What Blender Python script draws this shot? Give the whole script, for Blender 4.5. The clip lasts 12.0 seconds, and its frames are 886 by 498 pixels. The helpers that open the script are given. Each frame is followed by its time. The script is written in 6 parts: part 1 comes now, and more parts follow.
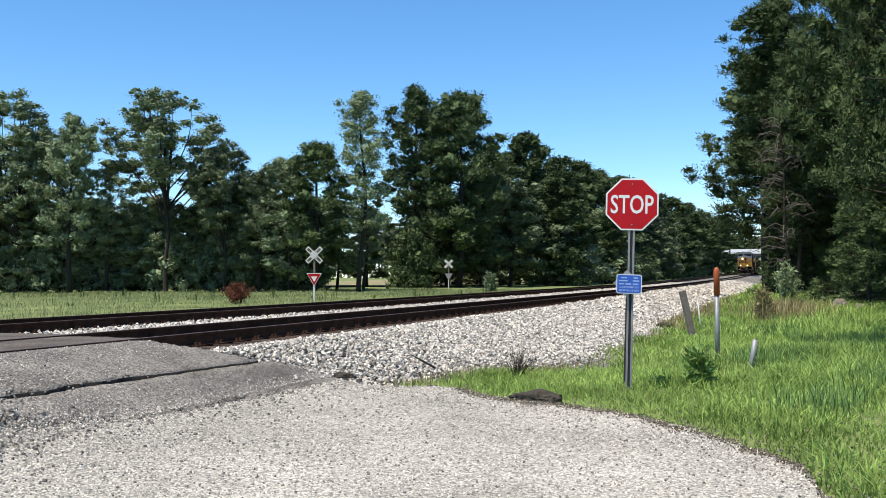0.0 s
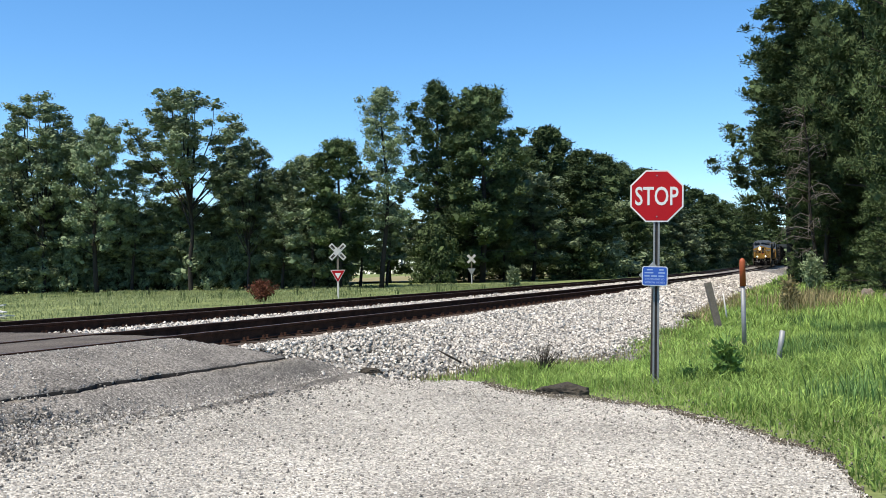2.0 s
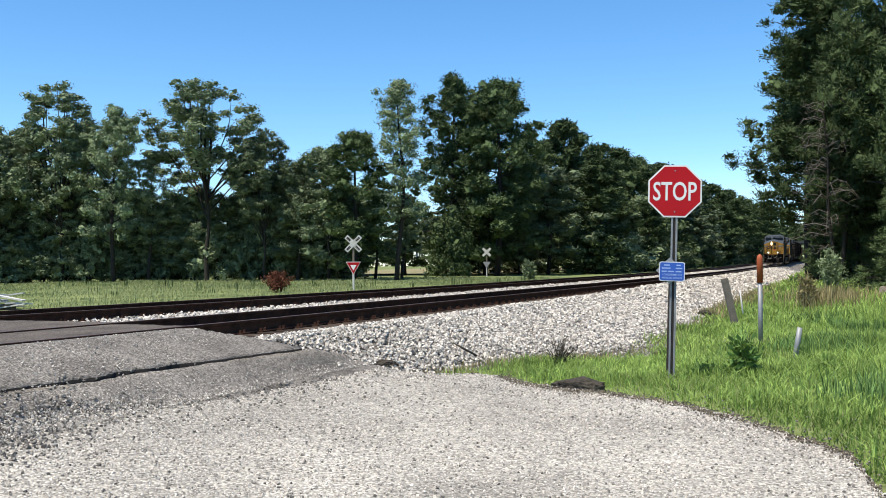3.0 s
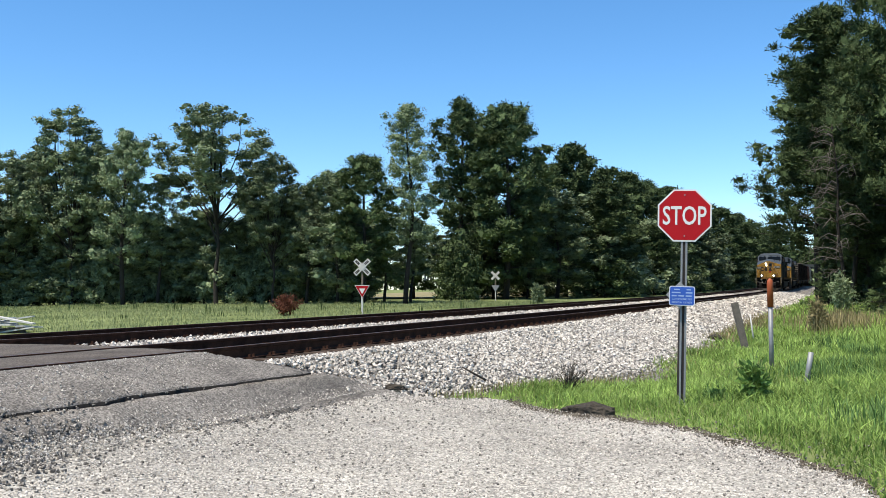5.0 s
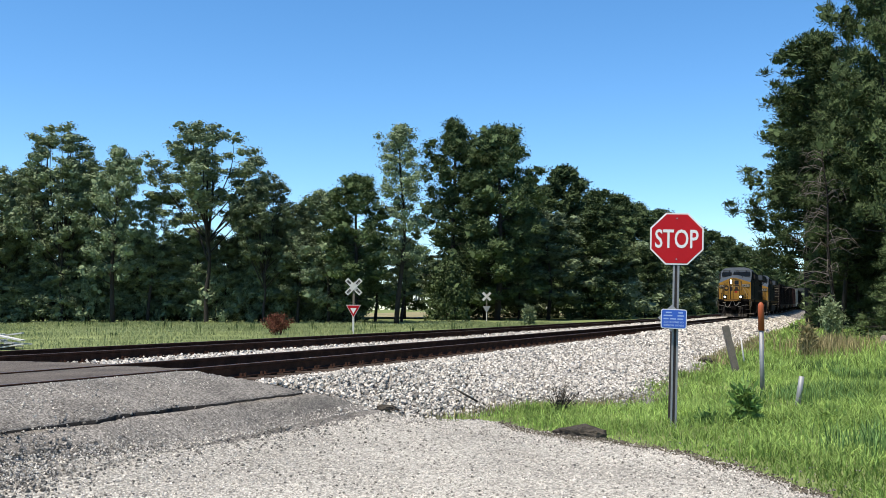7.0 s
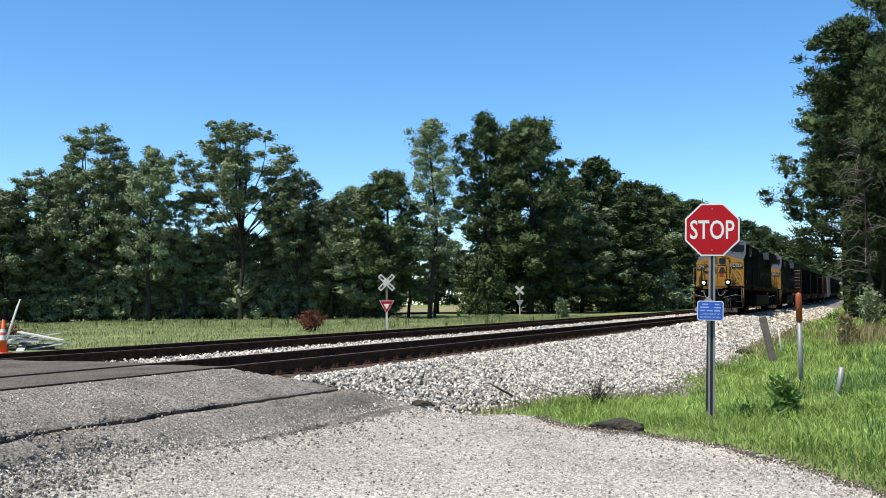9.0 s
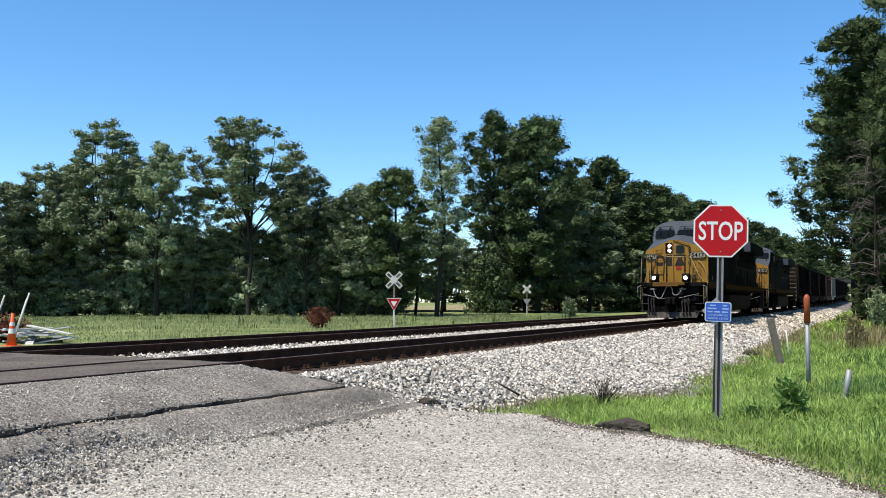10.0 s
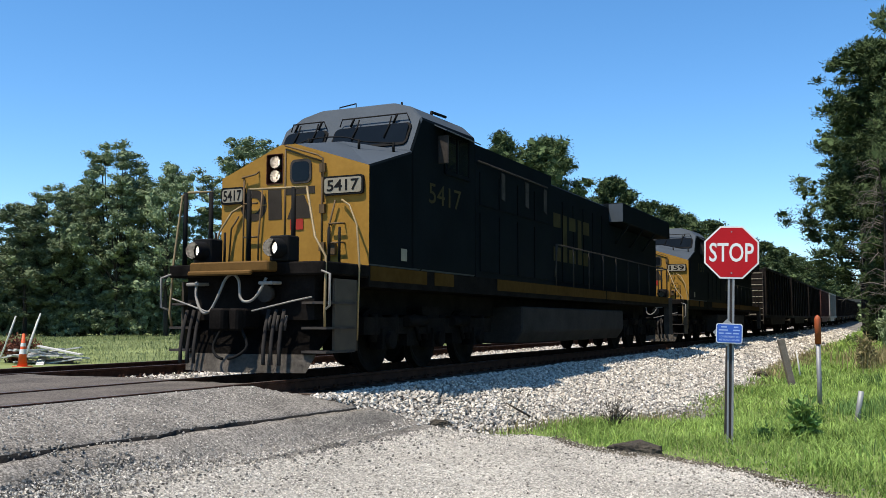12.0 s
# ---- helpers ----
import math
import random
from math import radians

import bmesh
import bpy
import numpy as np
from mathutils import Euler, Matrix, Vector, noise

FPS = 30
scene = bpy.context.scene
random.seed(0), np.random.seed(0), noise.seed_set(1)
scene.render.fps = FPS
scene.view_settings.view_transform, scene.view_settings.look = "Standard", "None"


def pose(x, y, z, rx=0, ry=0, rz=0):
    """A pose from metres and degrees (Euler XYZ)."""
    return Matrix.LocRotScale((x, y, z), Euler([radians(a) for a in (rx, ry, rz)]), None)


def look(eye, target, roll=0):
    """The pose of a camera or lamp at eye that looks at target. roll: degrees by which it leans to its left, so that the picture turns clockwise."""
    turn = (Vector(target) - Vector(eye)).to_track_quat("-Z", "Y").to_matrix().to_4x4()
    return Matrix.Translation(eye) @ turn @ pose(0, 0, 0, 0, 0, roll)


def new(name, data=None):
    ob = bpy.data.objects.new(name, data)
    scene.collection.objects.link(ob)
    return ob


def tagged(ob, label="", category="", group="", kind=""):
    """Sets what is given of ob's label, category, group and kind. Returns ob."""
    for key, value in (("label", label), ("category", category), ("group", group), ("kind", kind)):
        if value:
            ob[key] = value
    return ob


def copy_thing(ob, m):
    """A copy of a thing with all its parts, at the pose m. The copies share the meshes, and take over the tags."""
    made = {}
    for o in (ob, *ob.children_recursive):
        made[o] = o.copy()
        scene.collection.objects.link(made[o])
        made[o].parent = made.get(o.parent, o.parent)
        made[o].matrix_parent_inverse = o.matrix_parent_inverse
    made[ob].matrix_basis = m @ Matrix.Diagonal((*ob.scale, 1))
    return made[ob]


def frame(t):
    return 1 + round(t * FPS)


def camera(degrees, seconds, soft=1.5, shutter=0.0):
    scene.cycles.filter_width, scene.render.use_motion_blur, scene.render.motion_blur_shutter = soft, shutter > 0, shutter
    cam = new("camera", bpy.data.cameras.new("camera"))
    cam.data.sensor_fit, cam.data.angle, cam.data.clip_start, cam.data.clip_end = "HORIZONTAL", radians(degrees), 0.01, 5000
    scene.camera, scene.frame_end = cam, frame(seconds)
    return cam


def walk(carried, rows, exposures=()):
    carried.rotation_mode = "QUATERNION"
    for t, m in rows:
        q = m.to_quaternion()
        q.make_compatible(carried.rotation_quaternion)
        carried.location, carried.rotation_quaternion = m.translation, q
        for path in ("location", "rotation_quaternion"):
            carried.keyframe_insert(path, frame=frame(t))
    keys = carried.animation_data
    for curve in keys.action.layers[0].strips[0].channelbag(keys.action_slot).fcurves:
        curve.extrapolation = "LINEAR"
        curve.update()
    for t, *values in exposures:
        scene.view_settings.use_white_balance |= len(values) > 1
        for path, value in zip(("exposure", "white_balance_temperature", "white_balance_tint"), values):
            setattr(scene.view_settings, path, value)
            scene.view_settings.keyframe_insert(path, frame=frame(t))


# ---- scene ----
cam = camera(49.98, 12.0, soft=0.5)


def aim(x, y, z, yaw, pitch, roll):
    """A camera pose: yaw to the left of +y, pitch up, roll to its left, in degrees."""
    a, b = radians(yaw), radians(pitch)
    ahead = Vector((-math.sin(a) * math.cos(b), math.cos(a) * math.cos(b), math.sin(b)))
    eye = Vector((x, y, z))
    return look(eye, eye + ahead, roll)


# seconds, x, y, z, yaw, pitch, roll
PATH = [
    (0, 0, 0, 0.76, 20.36, 1.93, -0.2),
    (0.5, -0.013, -0.021, 0.76, 20.78, 2.15, -0.05),
    (1, -0.027, -0.039, 0.754, 21.08, 2.14, -0.12),
    (1.5, -0.041, -0.061, 0.749, 21.29, 1.9, -0.77),
    (2, -0.023, -0.027, 0.752, 21.71, 1.66, -0.97),
    (2.5, -0.014, -0.015, 0.752, 22.23, 1.59, -0.41),
    (3, -0.043, -0.046, 0.755, 22.62, 1.24, -0.35),
    (5, -0.053, -0.049, 0.766, 23.13, 2.65, -0.29),
    (5.5, -0.06, -0.063, 0.773, 22.75, 3.38, 0.07),
    (6, -0.068, -0.068, 0.769, 22.58, 3.58, -0.04),
    (6.5, -0.064, -0.069, 0.77, 22.47, 3.76, -0.32),
    (7, -0.064, -0.085, 0.773, 22.61, 3.87, 0.25),
    (9, -0.087, -0.065, 0.78, 24.54, 3.55, -0.52),
    (9.5, -0.087, -0.078, 0.78, 24.83, 3.42, -0.3),
    (10, -0.085, -0.092, 0.784, 25, 3.43, 0.1),
    (10.5, -0.087, -0.098, 0.784, 25.25, 3.68, 0.07),
    (11, -0.08, -0.108, 0.792, 25.4, 4.12, 0.1),
    (11.5, -0.084, -0.127, 0.807, 25.41, 4.44, -0.08),
    (12, -0.103, -0.158, 0.807, 25.48, 4.62, 0.1),
]
walk(cam, [(t, aim(*row)) for t, *row in PATH])

# ---- light ----
SUN = Vector((-0.215, -0.42, 1.0)).normalized()  # towards the sun
world = bpy.data.worlds.new("world")
scene.world = world
world.use_nodes = True
wn = world.node_tree.nodes
sky = wn.new("ShaderNodeTexSky")
sky.sky_type = "NISHITA"
sky.sun_disc = False
sky.sun_elevation = math.asin(SUN.z)
sky.sun_rotation = math.atan2(SUN.x, SUN.y)
sky.altitude = 1500
sky.air_density, sky.dust_density, sky.ozone_density = 1.0, 0.1, 4.0
wn["Background"].inputs["Strength"].default_value = 0.15
tone = wn.new("ShaderNodeHueSaturation")
tone.inputs["Saturation"].default_value = 1.2
tone.inputs["Hue"].default_value = 0.497
world.node_tree.links.new(sky.outputs[0], tone.inputs["Color"])
world.node_tree.links.new(tone.outputs[0], wn["Background"].inputs["Color"])
sun = new("sun", bpy.data.lights.new("sun", "SUN"))
sun.data.energy, sun.data.angle, sun.data.color = 5.0, radians(0.55), (1.0, 0.905, 0.775)
sun.matrix_world = look((0, 0, 40), Vector((0, 0, 40)) - SUN)
scene.view_settings.exposure = 0.45


# ---- materials ----
def material(name, base, rough=0.8, metal=0.0, vary=0.25, scale=8.0, bump=0.3, fine=60.0, tint=None, island=0.0, per_object=0.0, spec=0.5, through_light=0.0, dist=0.01, cells=0.0, contrast=0.0):
    """A procedural surface: a base colour broken up at two scales, with fine relief."""
    m = bpy.data.materials.new(name)
    m.use_nodes = True
    nt = m.node_tree
    n, link = nt.nodes, nt.links.new
    b = n["Principled BSDF"]
    b.inputs["Roughness"].default_value, b.inputs["Metallic"].default_value = rough, metal
    b.inputs["Specular IOR Level"].default_value = spec
    co = n.new("ShaderNodeTexCoord").outputs["Object"]

    def noise_tex(sc, detail):
        t = n.new("ShaderNodeTexNoise")
        t.inputs["Scale"].default_value, t.inputs["Detail"].default_value = sc, detail
        link(co, t.inputs["Vector"])
        return t.outputs["Fac"]

    wide, grain = noise_tex(scale, 4), noise_tex(fine, 3)
    mix = n.new("ShaderNodeMix")
    mix.data_type = "RGBA"
    mix.inputs[6].default_value = (*[c * (1 - vary) for c in base], 1)
    second = tint or base
    mix.inputs[7].default_value = (*[min(1, c * (1 + vary)) for c in second], 1)
    ramp = n.new("ShaderNodeMapRange")
    ramp.inputs[1].default_value, ramp.inputs[2].default_value = 0.3, 0.7
    both = n.new("ShaderNodeMath")
    both.operation = "MULTIPLY_ADD"
    both.inputs[1].default_value = 0.65
    half = n.new("ShaderNodeMath")
    half.operation = "MULTIPLY"
    half.inputs[1].default_value = 0.35
    link(grain, half.inputs[0])
    link(wide, both.inputs[0])
    link(half.outputs[0], both.inputs[2])
    link(both.outputs[0], ramp.inputs[0])
    fac = ramp.outputs[0]
    link(fac, mix.inputs[0])
    colour = mix.outputs[2]
    for amount, node, out in ((island, "ShaderNodeNewGeometry", "Random Per Island"), (per_object, "ShaderNodeObjectInfo", "Random")):
        if amount:
            span = n.new("ShaderNodeMapRange")
            span.inputs[3].default_value, span.inputs[4].default_value = 1 - amount, 1 + amount
            link(n.new(node).outputs[out], span.inputs[0])
            hsv = n.new("ShaderNodeHueSaturation")
            link(span.outputs[0], hsv.inputs["Value"])
            link(colour, hsv.inputs["Color"])
            colour = hsv.outputs["Color"]
    if cells:  # broken stone: every grain its own shade, with dark seams
        vo = n.new("ShaderNodeTexVoronoi")
        vo.inputs["Scale"].default_value = cells
        link(co, vo.inputs["Vector"])
        sep = n.new("ShaderNodeSeparateColor")
        link(vo.outputs["Color"], sep.inputs[0])
        span = n.new("ShaderNodeMapRange")
        span.inputs[3].default_value, span.inputs[4].default_value = 1 - contrast, 1 + contrast
        link(sep.outputs[0], span.inputs[0])
        seam = n.new("ShaderNodeMapRange")
        seam.inputs[1].default_value, seam.inputs[2].default_value = 0.35, 0.75
        seam.inputs[3].default_value, seam.inputs[4].default_value = 1.0, 1.0 - 0.8 * contrast
        link(vo.outputs["Distance"], seam.inputs[0])
        both2 = n.new("ShaderNodeMath")
        both2.operation = "MULTIPLY"
        link(span.outputs[0], both2.inputs[0])
        link(seam.outputs[0], both2.inputs[1])
        hsv = n.new("ShaderNodeHueSaturation")
        link(both2.outputs[0], hsv.inputs["Value"])
        link(colour, hsv.inputs["Color"])
        colour = hsv.outputs["Color"]
        grain = vo.outputs["Distance"]
    link(colour, b.inputs["Base Color"])
    if bump:
        bp = n.new("ShaderNodeBump")
        bp.inputs["Strength"].default_value, bp.inputs["Distance"].default_value = bump, dist
        link(grain, bp.inputs["Height"])
        bp.invert = bool(cells)
        link(bp.outputs[0], b.inputs["Normal"])
    if through_light:
        tr = n.new("ShaderNodeBsdfTranslucent")
        ms = n.new("ShaderNodeMixShader")
        ms.inputs[0].default_value = through_light
        link(colour, tr.inputs["Color"])
        link(b.outputs[0], ms.inputs[1])
        link(tr.outputs[0], ms.inputs[2])
        link(ms.outputs[0], n["Material Output"].inputs["Surface"])
    return m


M = {}
M["meadow"] = material("meadow", (0.1353, 0.1763, 0.0615), 0.95, vary=0.35, scale=0.35, bump=0.6, fine=9, tint=(0.1804, 0.2091, 0.082), dist=0.05, spec=0.1)
M["gravel_road"] = material("gravel_road", (0.358, 0.336, 0.29), 0.95, vary=0.25, scale=0.5, bump=0.7, fine=14, tint=(0.46, 0.436, 0.378), dist=0.02, cells=46, contrast=0.45, spec=0.15)
M["asphalt"] = material("asphalt", (0.165, 0.152, 0.134), 0.92, vary=0.3, scale=1.3, bump=0.5, fine=22, tint=(0.235, 0.217, 0.19), dist=0.012, cells=52, contrast=0.5, spec=0.15)
M["worn_tar"] = material("worn_tar", (0.088, 0.076, 0.064), 0.9, vary=0.35, scale=1.1, bump=0.6, fine=22, tint=(0.13, 0.113, 0.096), dist=0.012, cells=55, contrast=0.35, spec=0.15)
# darker than the stones, painting the shade in the gaps between them
M["ballast_bed"] = material("ballast_bed", (0.27, 0.25, 0.225), 0.95, vary=0.4, scale=2, bump=1.0, fine=22, dist=0.06, cells=17, contrast=0.75, spec=0.15)
M["stone"] = material("stone", (0.455, 0.42, 0.365), 0.9, vary=0.15, scale=6, bump=0.5, fine=60, island=0.6, spec=0.2)
M["rail_side"] = material("rail_side", (0.03444, 0.01886, 0.01394), 0.9, vary=0.4, scale=5, bump=0.3, fine=50, tint=(0.0533, 0.02624, 0.01722), spec=0.1)
M["rail_head"] = material("rail_head", (0.11, 0.09, 0.075), 0.55, metal=0.6, vary=0.3, scale=3, bump=0.05)
M["tie"] = material("tie", (0.0615, 0.0451, 0.03444), 0.9, vary=0.4, scale=4, bump=0.6, fine=40, per_object=0.3, spec=0.15)
M["steel_dark"] = material("steel_dark", (0.041, 0.0328, 0.0287), 0.7, metal=0.4, vary=0.3, scale=6)
M["galvanised"] = material("galvanised", (0.246, 0.2542, 0.2624), 0.6, metal=0.5, vary=0.2, scale=8, bump=0.1)
M["sign_red"] = material("sign_red", (0.3608, 0.0082, 0.01312), 0.5, spec=0.15, vary=0.06, scale=3, bump=0.02)
M["sign_white"] = material("sign_white", (0.6396, 0.6396, 0.6232), 0.5, vary=0.05, scale=3, bump=0.02)
M["sign_blue"] = material("sign_blue", (0.0164, 0.082, 0.3936), 0.45, vary=0.08, scale=4, bump=0.02)
M["bark"] = material("bark", (0.0246, 0.0205, 0.0164), 0.95, vary=0.4, scale=3, bump=1.0, fine=18, dist=0.03)
M["pine_leaf"] = material("pine_leaf", (0.050, 0.077, 0.035), 0.75, vary=0.35, scale=0.5, bump=0, island=0.28, per_object=0.18, spec=0.08, tint=(0.075, 0.105, 0.043), through_light=0.03)
M["broad_leaf"] = material("broad_leaf", (0.125, 0.176, 0.103), 0.65, vary=0.35, scale=0.45, bump=0, island=0.3, per_object=0.28, spec=0.12, tint=(0.176, 0.216, 0.114), through_light=0.06)
M["grass_blade"] = material("grass_blade", (0.205, 0.325, 0.075), 0.7, vary=0.45, scale=0.55, bump=0, island=0.4, tint=(0.27, 0.375, 0.105), spec=0.1, through_light=0.4)
M["blue_blade"] = material("blue_blade", (0.0779, 0.1435, 0.0451), 0.65, vary=0.35, scale=0.8, bump=0, island=0.35, tint=(0.1312, 0.2214, 0.0697), spec=0.1, through_light=0.3)
M["dry_blade"] = material("dry_blade", (0.246, 0.2132, 0.1066), 0.8, vary=0.3, scale=1.2, bump=0, island=0.35, spec=0.2, through_light=0.2)
M["wood_grey"] = material("wood_grey", (0.1558, 0.1312, 0.1066), 0.9, vary=0.35, scale=5, bump=0.7, fine=40)
M["orange"] = material("orange", (0.328, 0.0697, 0.0164), 0.6, vary=0.15, scale=5, bump=0.05)


# ---- helpers of the scene ----
def mesh_of(name, bm, mats):
    me = bpy.data.meshes.new(name)
    bm.to_mesh(me)
    bm.free()
    for m in mats if isinstance(mats, (list, tuple)) else [mats]:
        me.materials.append(M[m])
    return me


def part(name, bm, mat, parent=None, label="", smooth=False):
    """One bmesh as one mesh object, under a thing or a part, in whose space it stands."""
    me = mesh_of(name, bm, mat)
    if smooth:
        for p in me.polygons:
            p.use_smooth = True
    ob = new(name, me)
    ob.parent = parent
    return tagged(ob, label)


def thing(name, label, category, at=None, group="", kind=""):
    ob = new(name)
    ob.empty_display_size = 0.2
    if at is not None:
        ob.matrix_basis = at
    return tagged(ob, label, category, group, kind)


def box(bm, x0, x1, y0, y1, z0, z1, m=None, mat=0):
    vs = [bm.verts.new((x, y, z)) for z in (z0, z1) for y in (y0, y1) for x in (x0, x1)]
    fs = [bm.faces.new([vs[i] for i in q]) for q in ((0, 2, 3, 1), (4, 5, 7, 6), (0, 1, 5, 4), (2, 6, 7, 3), (0, 4, 6, 2), (1, 3, 7, 5))]
    for f in fs:
        f.material_index = mat
    if m is not None:
        for v in vs:
            v.co = m @ v.co
    return fs


def bevelled(bm, width=0.01, segments=1):
    bmesh.ops.bevel(bm, geom=bm.edges[:], offset=width, segments=segments, affect="EDGES", profile=0.6, material=-1)
    return bm


def prism(bm, outline, depth, m=None, mat=0):
    """An outline in x and z, drawn out along y from 0 to depth."""
    a = [bm.verts.new((x, 0, z)) for x, z in outline]
    b = [bm.verts.new((x, depth, z)) for x, z in outline]
    fs = [bm.faces.new(a), bm.faces.new(b[::-1])]
    for i in range(len(a)):
        j = (i + 1) % len(a)
        fs.append(bm.faces.new((a[j], a[i], b[i], b[j])))
    for f in fs:
        f.material_index = mat
    if m is not None:
        for v in a + b:
            v.co = m @ v.co
    return fs


def tube(bm, path, radius, sides=6, mat=0, closed=True):
    """A round bar along the points of path; radius is one number or one for each point."""
    path = [Vector(p) for p in path]
    radii = radius if isinstance(radius, (list, tuple)) else [radius] * len(path)
    rings, up = [], None
    for i, p in enumerate(path):
        d = (path[min(i + 1, len(path) - 1)] - path[max(i - 1, 0)]).normalized()
        if up is None:
            up = d.orthogonal().normalized()
        up = (up - d * up.dot(d)).normalized()
        side = d.cross(up)
        rings.append([bm.verts.new(p + (up * math.cos(a) + side * math.sin(a)) * radii[i]) for a in [math.tau * k / sides for k in range(sides)]])
    for r0, r1 in zip(rings, rings[1:]):
        for k in range(sides):
            f = bm.faces.new((r0[k], r0[(k + 1) % sides], r1[(k + 1) % sides], r1[k]))
            f.material_index, f.smooth = mat, True
    if closed and sides > 2:
        for r in (rings[0][::-1], rings[-1]):
            bm.faces.new(r).material_index = mat
    return bm


def raw_mesh(name, verts, faces, mats, smooth=False, index=None):
    """A mesh from arrays: verts (n, 3) and faces (m, k), all faces with k corners."""
    verts, faces = np.asarray(verts, np.float32), np.asarray(faces, np.int32)
    me = bpy.data.meshes.new(name)
    k = faces.shape[1]
    me.vertices.add(len(verts))
    me.loops.add(faces.size)
    me.polygons.add(len(faces))
    me.vertices.foreach_set("co", verts.ravel())
    me.loops.foreach_set("vertex_index", faces.ravel())
    me.polygons.foreach_set("loop_start", np.arange(0, faces.size, k, dtype=np.int32))
    for m in mats:
        me.materials.append(M[m])
    if index is not None:
        me.polygons.foreach_set("material_index", np.asarray(index, np.int32))
    me.polygons.foreach_set("use_smooth", np.full(len(faces), smooth))
    me.update()
    me.validate()
    return me


# ---- the lie of the land: y along the track, x across it, rail tops at about z 0 ----
NEAR, SPACING, BEND, BEND_FROM = -8.78, 4.85, 0.00005, 7.4


def rise(y):
    """The height of the rail tops along the line."""
    y = np.clip(np.asarray(y, float), -60, 230)
    return 0.00275 * y + 0.00003 * y * np.abs(y)


def track_x(y):
    return NEAR - 0.5 * BEND * (np.asarray(y, float) - BEND_FROM) ** 2


def track_pose(s, off=0.0, z=0.0):
    """The pose of something that rides at s along the near track: its y axis along the rails."""
    turn = BEND * (s - BEND_FROM)
    slope = math.atan(float(rise(s + 1) - rise(s - 1)) / 2)
    return Matrix.Translation((float(track_x(s)) + off * math.cos(turn), s + off * math.sin(turn), float(rise(s)) + z)) @ Matrix.Rotation(turn, 4, "Z") @ Matrix.Rotation(slope, 4, "X")


def smooth_step(a, b, x):
    t = np.clip((np.asarray(x, float) - a) / (b - a), 0, 1)
    return t * t * (3 - 2 * t)


def toe(y):
    """How far the ballast's foot lies from the near track's centre."""
    return 3.1 + 1.6 * smooth_step(12.5, 19, y) + 0.3 * smooth_step(20, 40, y)


def bed_z(u, y):
    """The ballast's surface, under the tie tops between the rails and falling away at both sides."""
    right = -0.21 - (0.64 * np.clip((u - 1.75) / (toe(y) - 1.75), 0, 1.3))
    left = -0.21 - 0.30 * np.clip((-SPACING - 1.75 - u) / 1.6, 0, 1.4)
    return np.where(u > 0, right, left) + rise(y)


def road_z(u, y):
    """The road over the crossing: level with the rails, falling away to the near side."""
    near = np.interp(u, [1.0, 1.4, 1.86, 2.5, 3.2, 5.0, 9.0, 40.0], [-0.015, -0.13, -0.29, -0.56, -0.67, -0.76, -0.80, -0.9])
    far = np.interp(-u - SPACING, [1.0, 3.5, 9.0, 40.0], [-0.015, -0.12, -0.36, -0.45])
    return np.where(u > -SPACING / 2, near, far) + rise(np.clip(y, 0, 400))


def ground_z(x, y):
    """The height of the ground sheet."""
    x, y = np.asarray(x, float), np.asarray(y, float)
    u = x - track_x(y)
    along = rise(np.clip(y, 0, 400))
    swell = 0.06 * np.sin(x * 0.9 + 1) * np.sin(y * 0.7) + 0.1 * np.sin(x * 0.21) * np.sin(y * 0.13)
    right = -0.86 - 0.17 * smooth_step(14, 19, y) * (1 - smooth_step(34, 52, y)) + 0.14 * smooth_step(30, 60, y) + along + swell * smooth_step(3.5, 6, u) * smooth_step(12, 20, y)
    left = -0.47 + along + 0.4 * swell
    land = np.where(u < -SPACING / 2, left, right)
    under = bed_z(u, y) - 0.16
    inside = (u < toe(y) + 0.1) & (u > -SPACING - 3.4)
    land = np.where(inside, np.minimum(under, land), land)
    road = 1 - smooth_step(10.6, 12.6, y)
    return land + road * (road_z(u, y) - 0.08 - 0.14 * (1 - smooth_step(2.9, 3.4, u)) - land)


# ---- ground ----
def grid_axis(lo, hi, fine_lo, fine_hi, step, grow=1.18):
    mid = list(np.arange(fine_lo, fine_hi, step))
    up, d = [], step
    while (up[-1] if up else fine_hi) < hi:
        up.append((up[-1] if up else fine_hi) + d)
        d *= grow
    down, d = [], step
    while (down[-1] if down else fine_lo) > lo:
        d *= grow
        down.append((down[-1] if down else fine_lo) - d)
    return np.array(down[::-1] + mid + up)


def edge_noise(x, y, s=0.8):
    return np.array([noise.noise((a * s, b * s, 7.7)) + 0.5 * noise.noise((a * s * 3.1, b * s * 3.1, 1.2)) for a, b in zip(np.ravel(x), np.ravel(y))]).reshape(np.shape(x))


def grid_mesh(name, xs, ys, height, mats, inside=None):
    gx, gy = np.meshgrid(xs, ys)
    v = np.stack([gx, gy, height(gx, gy)], -1).reshape(-1, 3)
    w = len(xs)
    i = (np.arange(len(ys) - 1)[:, None] * w + np.arange(w - 1)).ravel()
    f = np.stack([i, i + 1, i + w + 1, i + w], -1)
    if inside is not None:
        mx, my = (gx[:-1, :-1] + gx[1:, 1:]) / 2, (gy[:-1, :-1] + gy[1:, 1:]) / 2
        f = f[inside(mx, my).ravel()]
        used = np.unique(f)
        remap = np.zeros(len(v), int)
        remap[used] = np.arange(len(used))
        v, f = v[used], remap[f]
    return raw_mesh(name, v, f, mats, True)


ground = new("ground", grid_mesh("ground", grid_axis(-1800, 1800, -30, 8, 0.3), grid_axis(-1500, 2500, -6, 60, 0.35), ground_z, ["meadow"]))
tagged(ground, "grassy ground with low weeds along the railway", "ground", kind="structure")


